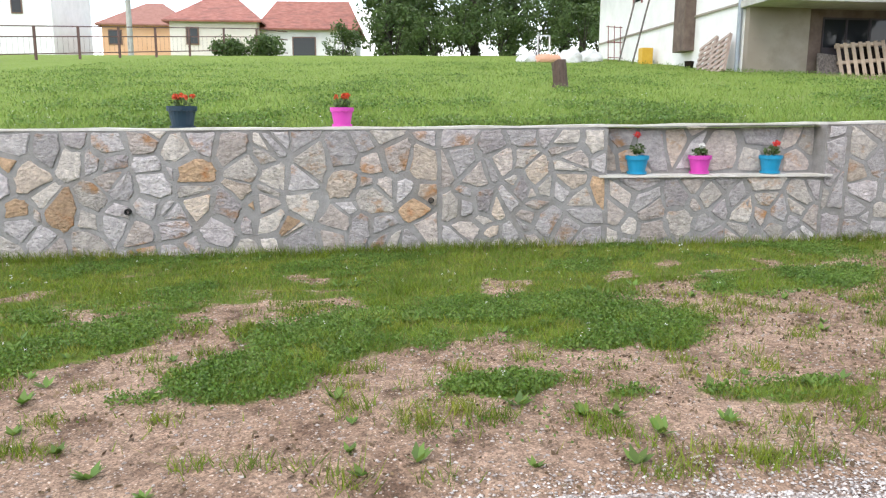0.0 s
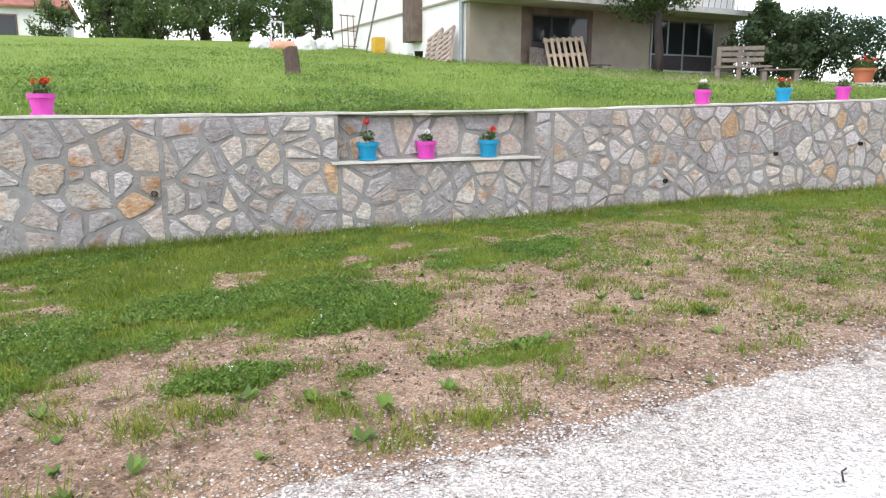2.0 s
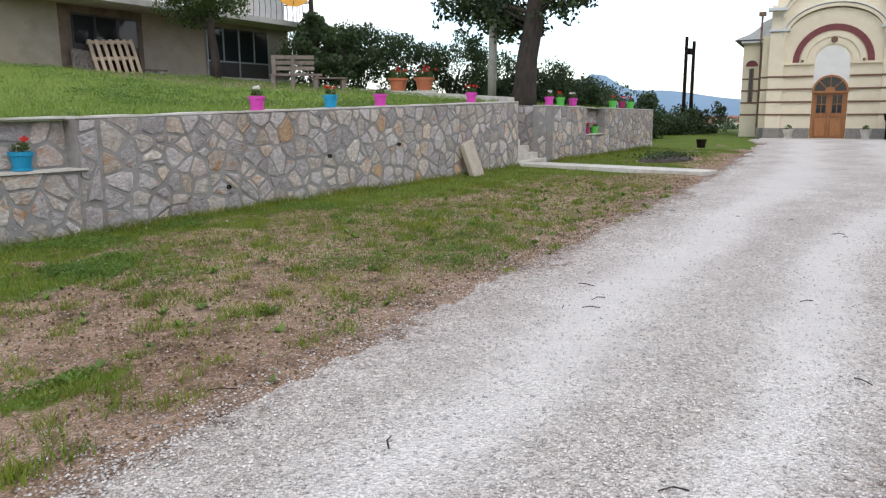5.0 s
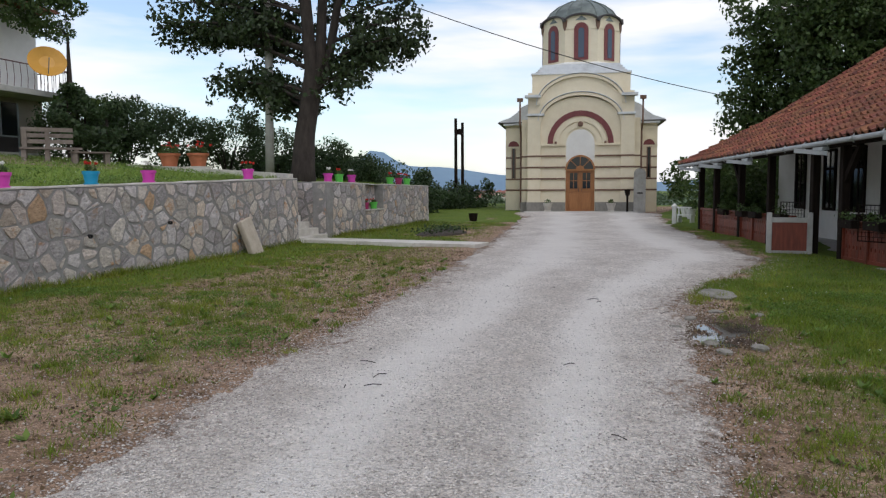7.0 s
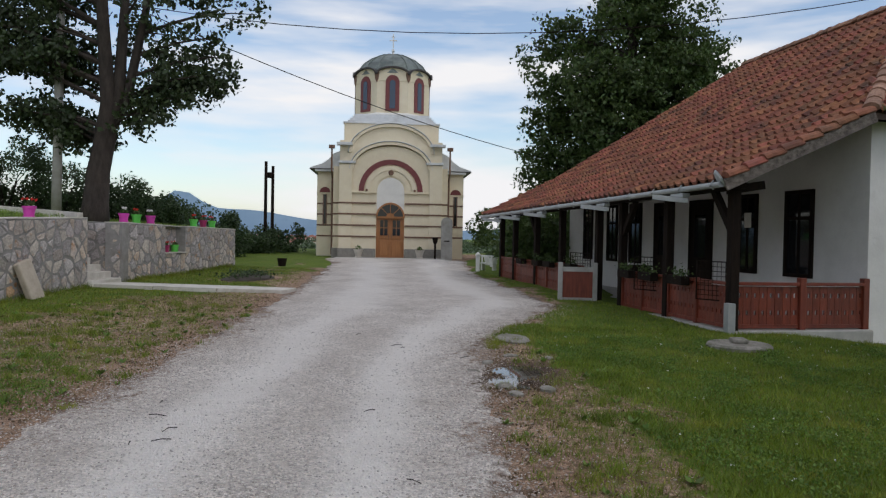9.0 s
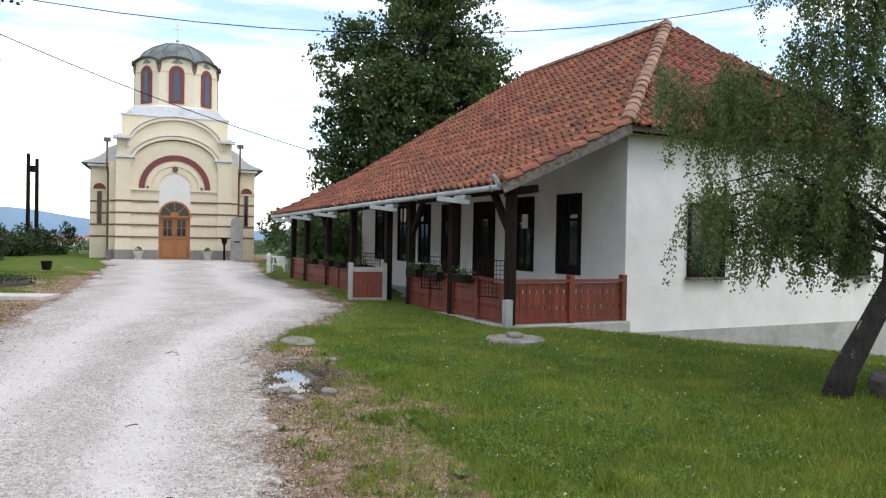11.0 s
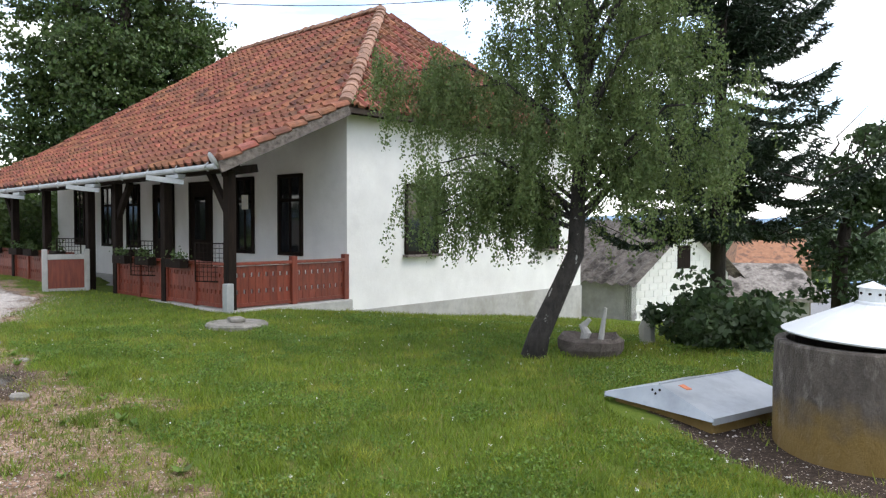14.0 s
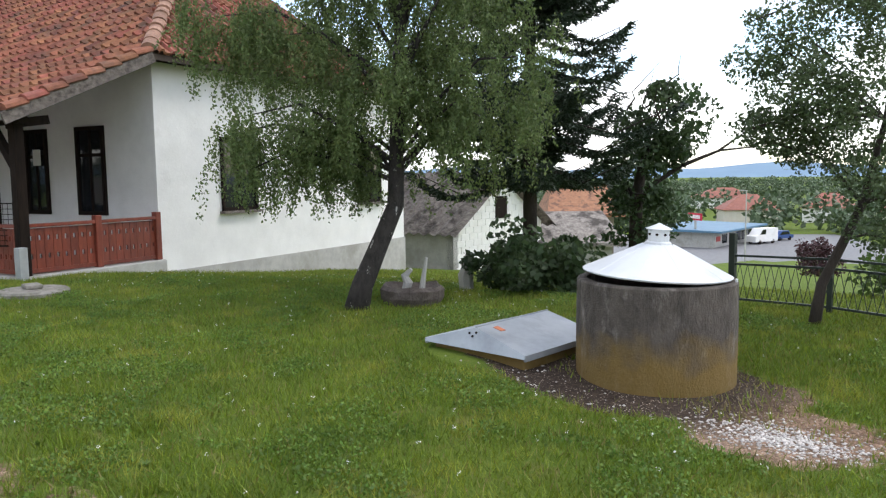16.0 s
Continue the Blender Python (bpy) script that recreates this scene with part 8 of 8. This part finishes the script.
ok = (rng.random(len(x)) < 0.42 * (1 - np.clip(grass_cover(x, y) * 1.4, 0, 1)) * np.clip(0.3 + 0.16 * x, 0.3, 1)) & ((y > edge_l(x) + 0.15) & (y < wall_y(x) - 0.2) | (y < edge_r(x) - 0.15) & (y > edge_r(x) - 2.4) & (x > 3))
Q = np.stack([x[ok], y[ok], yard_height(x[ok], y[ok]) + 0.006], 1)
Q = (Q[:, None, :] + rng.normal(size=(len(Q), 3, 3)) * (0.03, 0.03, 0.003)).reshape(-1, 3)
soup("litter", leaf_quads(Q, 0.030, rng, 0) * 1.0, 4, mat("dead leaves", (0.085, 0.055, 0.034), (0.22, 0.155, 0.085), scale=3, rough=0.9, bump=0, vary=0.3))
tagged(bpy.data.objects["litter"], "dead leaves and straw trodden into the soil", "litter", kind="stuff")
soup("white_flowers", leaf_quads(P, 0.0095, rng), 4, M_WHITE_PETAL)
tagged(bpy.data.objects["white_flowers"], "tiny white clover heads in the grass", "flowers", kind="stuff")


def stones(P, size, rng):
    """Small broken stones, eight faces each."""
    n = len(P)
    o = np.array([(1, 0, 0), (0, 1, 0), (-1, 0, 0), (0, -1, 0), (0, 0, 1), (0, 0, -0.6)], float)
    tri = [(0, 1, 4), (1, 2, 4), (2, 3, 4), (3, 0, 4), (1, 0, 5), (2, 1, 5), (3, 2, 5), (0, 3, 5)]
    v = o[None] * rng.uniform(0.6, 1.2, (n, 6, 1)) * (size * rng.uniform(0.4, 1.5, n) ** 1.5)[:, None, None] * np.array([1, 1, 0.6])
    a = rng.uniform(0, 2 * math.pi, n)
    ca, sa = np.cos(a)[:, None], np.sin(a)[:, None]
    v = np.stack([v[..., 0] * ca - v[..., 1] * sa, v[..., 0] * sa + v[..., 1] * ca, v[..., 2]], -1) + P[:, None]
    return v, np.array(tri)


def stone_field(name, P, size, material, label):
    v, tri = stones(P, size, rng)
    n = len(P)
    me = bpy.data.meshes.new(name)
    f = (tri[None] + (np.arange(n) * 6)[:, None, None]).reshape(-1, 3)
    me.vertices.add(n * 6)
    me.vertices.foreach_set("co", v.astype(np.float32).ravel())
    me.loops.add(len(f) * 3)
    me.loops.foreach_set("vertex_index", f.astype(np.int32).ravel())
    me.polygons.add(len(f))
    me.polygons.foreach_set("loop_start", np.arange(0, len(f) * 3, 3, dtype=np.int32))
    me.polygons.foreach_set("loop_total", np.full(len(f), 3, dtype=np.int32))
    me.update(calc_edges=True)
    me.materials.append(material)
    tagged(new(name, me), label, "stones", kind="stuff")


M_CHIP = mat("limestone chips", (0.42, 0.385, 0.355), (0.72, 0.675, 0.63), scale=20, bump=0.2, vary=0.35)
X = rng.uniform(0, 15, 150000)
X = X[rng.random(len(X)) < np.clip(3.2 / (X + 0.5), 0.1, 1)]
K_ = rng.random(len(X))
Y = edge_r(X) - 0.1 + (edge_l(X) - edge_r(X) + 0.2) * K_ + 0.16 * rng.normal(size=len(X))
ok = rng.random(len(X)) > 0.85 * wheel(X, Y)
X, Y = X[ok], Y[ok]
P = np.stack([X, Y, np.maximum(road_height(X, Y), yard_height(X, Y)) + 0.003], 1)
P = P[(far_from(X, Y) > 1.5) & (np.minimum(Y - edge_r(X), edge_l(X) - Y) > -0.35)]
X = np.concatenate([rng.uniform(0, 13, 9000), rng.uniform(3, 16, 8000)])
Y = np.concatenate([edge_l(X[:9000]) + rng.normal(size=9000) * 0.24, edge_r(X[9000:]) - 0.05 + rng.normal(size=8000) * 0.26])
ok = far_from(X, Y) > 1.5
X, Y = X[ok], Y[ok]
stone_field("verge_stones", np.stack([X, Y, np.maximum(road_height(X, Y), yard_height(X, Y)) + 0.002], 1), 0.008, M_PEBBLE, "stones thrown out along the edge of the drive")
stone_field("gravel_stones", P, 0.0075, M_CHIP, "loose pale limestone chips on the drive")
X, Y = rng.uniform(-4, 12, 52000), rng.uniform(-1.6, 7.5, 52000)
ok = (grass_cover(X, Y) < 0.5) & (((Y > edge_l(X)) & (Y < wall_y(X) - 1)) | ((Y < edge_r(X)) & (X > 3)))
near_edge = np.exp(-np.abs(Y - edge_l(X)) / 0.5) + np.exp(-np.abs(Y - edge_r(X)) / 0.5)
ok &= rng.random(len(X)) < 0.35 + 0.5 * near_edge
P = np.stack([X[ok], Y[ok], yard_height(X[ok], Y[ok]) + 0.002], 1)
stone_field("pebbles", P, 0.009, M_PEBBLE, "pebbles lying on the bare soil")
X, Y = 2.42 + rng.normal(size=1500) * 0.26, -4.92 + rng.normal(size=1500) * 0.15
X2, Y2 = 3.9 + rng.normal(size=120) * 0.7, -4.75 + rng.normal(size=120) * 0.25
X, Y = np.concatenate([X, X2]), np.concatenate([Y, Y2])
ok = np.hypot(X - 3.77, Y + 5.63) > 0.66
stone_field("well_gravel", np.stack([X[ok], Y[ok], yard_height(X[ok], Y[ok]) + 0.003], 1), 0.010, M_CHIP, "spilt pale gravel by the well")
# twigs and leaves on the drive
tw = bmesh.new()
for _ in range(22):
    x = rng.uniform(1.5, 11)
    y = rng.uniform(float(edge_r(x)) + 0.1, float(edge_l(x)) + 0.5)
    a, l = rng.uniform(0, 6.28), rng.uniform(0.04, 0.16)
    z = max(float(road_height(x, y)), float(yard_height(x, y))) + 0.008
    tube([(x, y, z), (x + l * 0.5 * math.cos(a), y + l * 0.5 * math.sin(a), z + 0.012), (x + l * math.cos(a + 0.2), y + l * math.sin(a + 0.2), z)], 0.004, 4, tw)
solo("twigs", tw, M_BARK, "dry twigs scattered on the drive", "twigs", kind="stuff")

# ---- pieces of the walls and roofs ----
def lay_stones():
    rng = np.random.default_rng(11)
    for w, length, h_lo, top, notch, x0 in STONE_JOBS:
        areas = []
        ht = (top(0) + top(length)) / 2
        if notch is None:
            areas.append((0, length, -0.1, ht, 0.0))
        else:
            areas += [(0, notch[0], -0.1, ht, 0.0), (notch[0], notch[1], -0.1, notch[2], 0.0), (notch[1], length, -0.1, ht, 0.0),
                      (notch[0], notch[1], notch[2] + 0.03, ht, notch[3])]
        rest, count = [], 0
        for s0, s1, h0, h1, back in areas:
            for c, P in rubble(s0 + 0.01, s1 - 0.01, h0, h1, 0.285, rng):
                k = (top(c[0]) - h0) / (h1 - h0) if h1 == ht else 1
                P = np.stack([P[:, 0], h0 + (P[:, 1] - h0) * k], 1)
                c = P.mean(0)
                v, f = stone_faces(c, P, rng)
                near = -5.5 < x0 + c[0] < 27 and count < 290
                if near:
                    me = bpy.data.meshes.new("stone")
                    me.from_pydata(v, [], f)
                    me.materials.append(M_STONE)
                    ob = new("stone", me)
                    ob.parent = w
                    ob.location = (c[0], back + 0.002, c[1])
                    count += 1
                else:
                    rest.append((v, f, (c[0], back + 0.002, c[1])))
        if rest:
            vs, fs = [], []
            for v, f, o in rest:
                k = len(vs)
                vs += [(x + o[0], y + o[1], z + o[2]) for x, y, z in v]
                fs += [tuple(i + k for i in q) for q in f]
            me = bpy.data.meshes.new("stones")
            me.from_pydata(vs, [], fs)
            me.materials.append(M_STONE)
            ob = new("stones", me)
            ob.parent = w
            tagged(ob, kind="stuff")


lay_stones()


def inside_poly(x, y, poly):
    k = False
    for i in range(len(poly)):
        (ax, ay), (bx, by) = poly[i - 1], poly[i]
        if (ay > y) != (by > y) and x < (bx - ax) * (y - ay) / (by - ay) + ax:
            k = not k
    return k


def tile_shape(w, d):
    """A pressed clay tile: a roll and a pan, thicker at the lower edge; x across, y up the slope."""
    prof = [(-0.5, 0.004), (-0.36, 0.062), (-0.18, 0.066), (-0.04, 0.02), (0.2, 0.008), (0.5, 0.012)]
    v, f = [], []
    for y, lift in ((0.0, 0.055), (d, 0.0)):
        v += [(x * w, y, z + lift) for x, z in prof]
    v += [(x * w, 0.0, z + 0.006) for x, z in prof]
    n = len(prof)
    for i in range(n - 1):
        f += [(i, i + 1, n + i + 1, n + i), (2 * n + i, 2 * n + i + 1, i + 1, i)]
    return v, f


M_HIP = mat("weathered ridge tile", (0.22, 0.115, 0.075), (0.36, 0.215, 0.15), scale=7, bump=0.5, vary=0.25, c3=(0.17, 0.10, 0.07), s3=4, t3=(0.52, 0.68))


def lay_tiles():
    rng = random.Random(5)
    w, d, run = 0.235, 0.42, 0.345
    v, f = tile_shape(w, d)
    me = bpy.data.meshes.new("tile")
    me.from_pydata(v, [], f)
    me.materials.append(M_TILE)
    vs, fs, count = [], [], 0
    for poly in TILE_JOBS:
        P = [Vector(p) for p in poly]
        u = (P[1] - P[0]).normalized() if poly is not TILE_JOBS[2] else (P[0] - P[2]).normalized()
        o = P[0] if poly is not TILE_JOBS[2] else P[2]
        nrm = (P[1] - P[0]).cross(P[2] - P[0]).normalized()
        nrm = nrm if nrm.z > 0 else -nrm
        upv = nrm.cross(u)
        upv = upv if upv.z > 0 else -upv
        flat = [((p - o).dot(u), (p - o).dot(upv)) for p in P]
        x1, y1 = max(p[0] for p in flat), max(p[1] for p in flat)
        for j in range(int(y1 / run) + 1):
            for i in range(int(x1 / w) + 1):
                cx, cy = (i + 0.5) * w, j * run
                if not inside_poly(cx, cy + 0.12, flat):
                    continue
                p = o + u * (cx + rng.uniform(-0.006, 0.006)) + upv * (cy - 0.03 + rng.uniform(-0.012, 0.012)) + nrm * (0.008 + rng.uniform(0, 0.008))
                xa = u if u.cross(upv).dot(nrm) > 0 else -u
                m = Matrix((xa, upv, nrm)).transposed().to_4x4()
                m = Matrix.Translation(p) @ m @ Matrix.Rotation(rng.uniform(-0.02, 0.02), 4, "Z")
                if cx < 4.0 and count < 300 and p.x < 3.2 and p.y > -4.4:
                    ob = new("tile", me)
                    ob.parent = roof
                    ob.matrix_local = m
                    count += 1
                else:
                    k = len(vs)
                    vs += [tuple(m @ Vector(q)) for q in v]
                    fs += [tuple(q + k for q in g) for g in f]
    m2 = bpy.data.meshes.new("tiles")
    m2.from_pydata(vs, [], fs)
    m2.materials.append(M_TILE)
    ob = new("tiles", m2)
    ob.parent = roof
    tagged(ob, kind="stuff")
    # hip and ridge tiles
    for a, z in ((C0, A), (A, R), (F0, C0)):
        a, z = Vector(a), Vector(z)
        n = round((z - a).length / 0.33)
        q = (z - a).to_track_quat("X", "Z").to_matrix().to_4x4()
        bm = bmesh.new()
        rad = 0.11 if a != Vector(F0) else 0.085
        prism([(rad * 1.2 * math.cos(t), rad * math.sin(t)) for t in np.linspace(0, math.pi, 7)] + [(-rad, -0.02), (rad, -0.02)], -0.19, 0.17, bm)
        rm = finish(bm, "ridge_tile", M_HIP if a != Vector(F0) else M_TILE)
        for i in range(n):
            ob = new("ridge_tile", rm)
            ob.parent = roof
            ob.matrix_local = Matrix.Translation(a + (z - a) * ((i + 0.5) / n) + Vector((0, 0, 0.05))) @ q @ pose(0, 0, 0, 0, 0, 90) @ pose(0, 0, 0, rng.uniform(-4, 4) + 5, 0, rng.uniform(-3, 3))


lay_tiles()
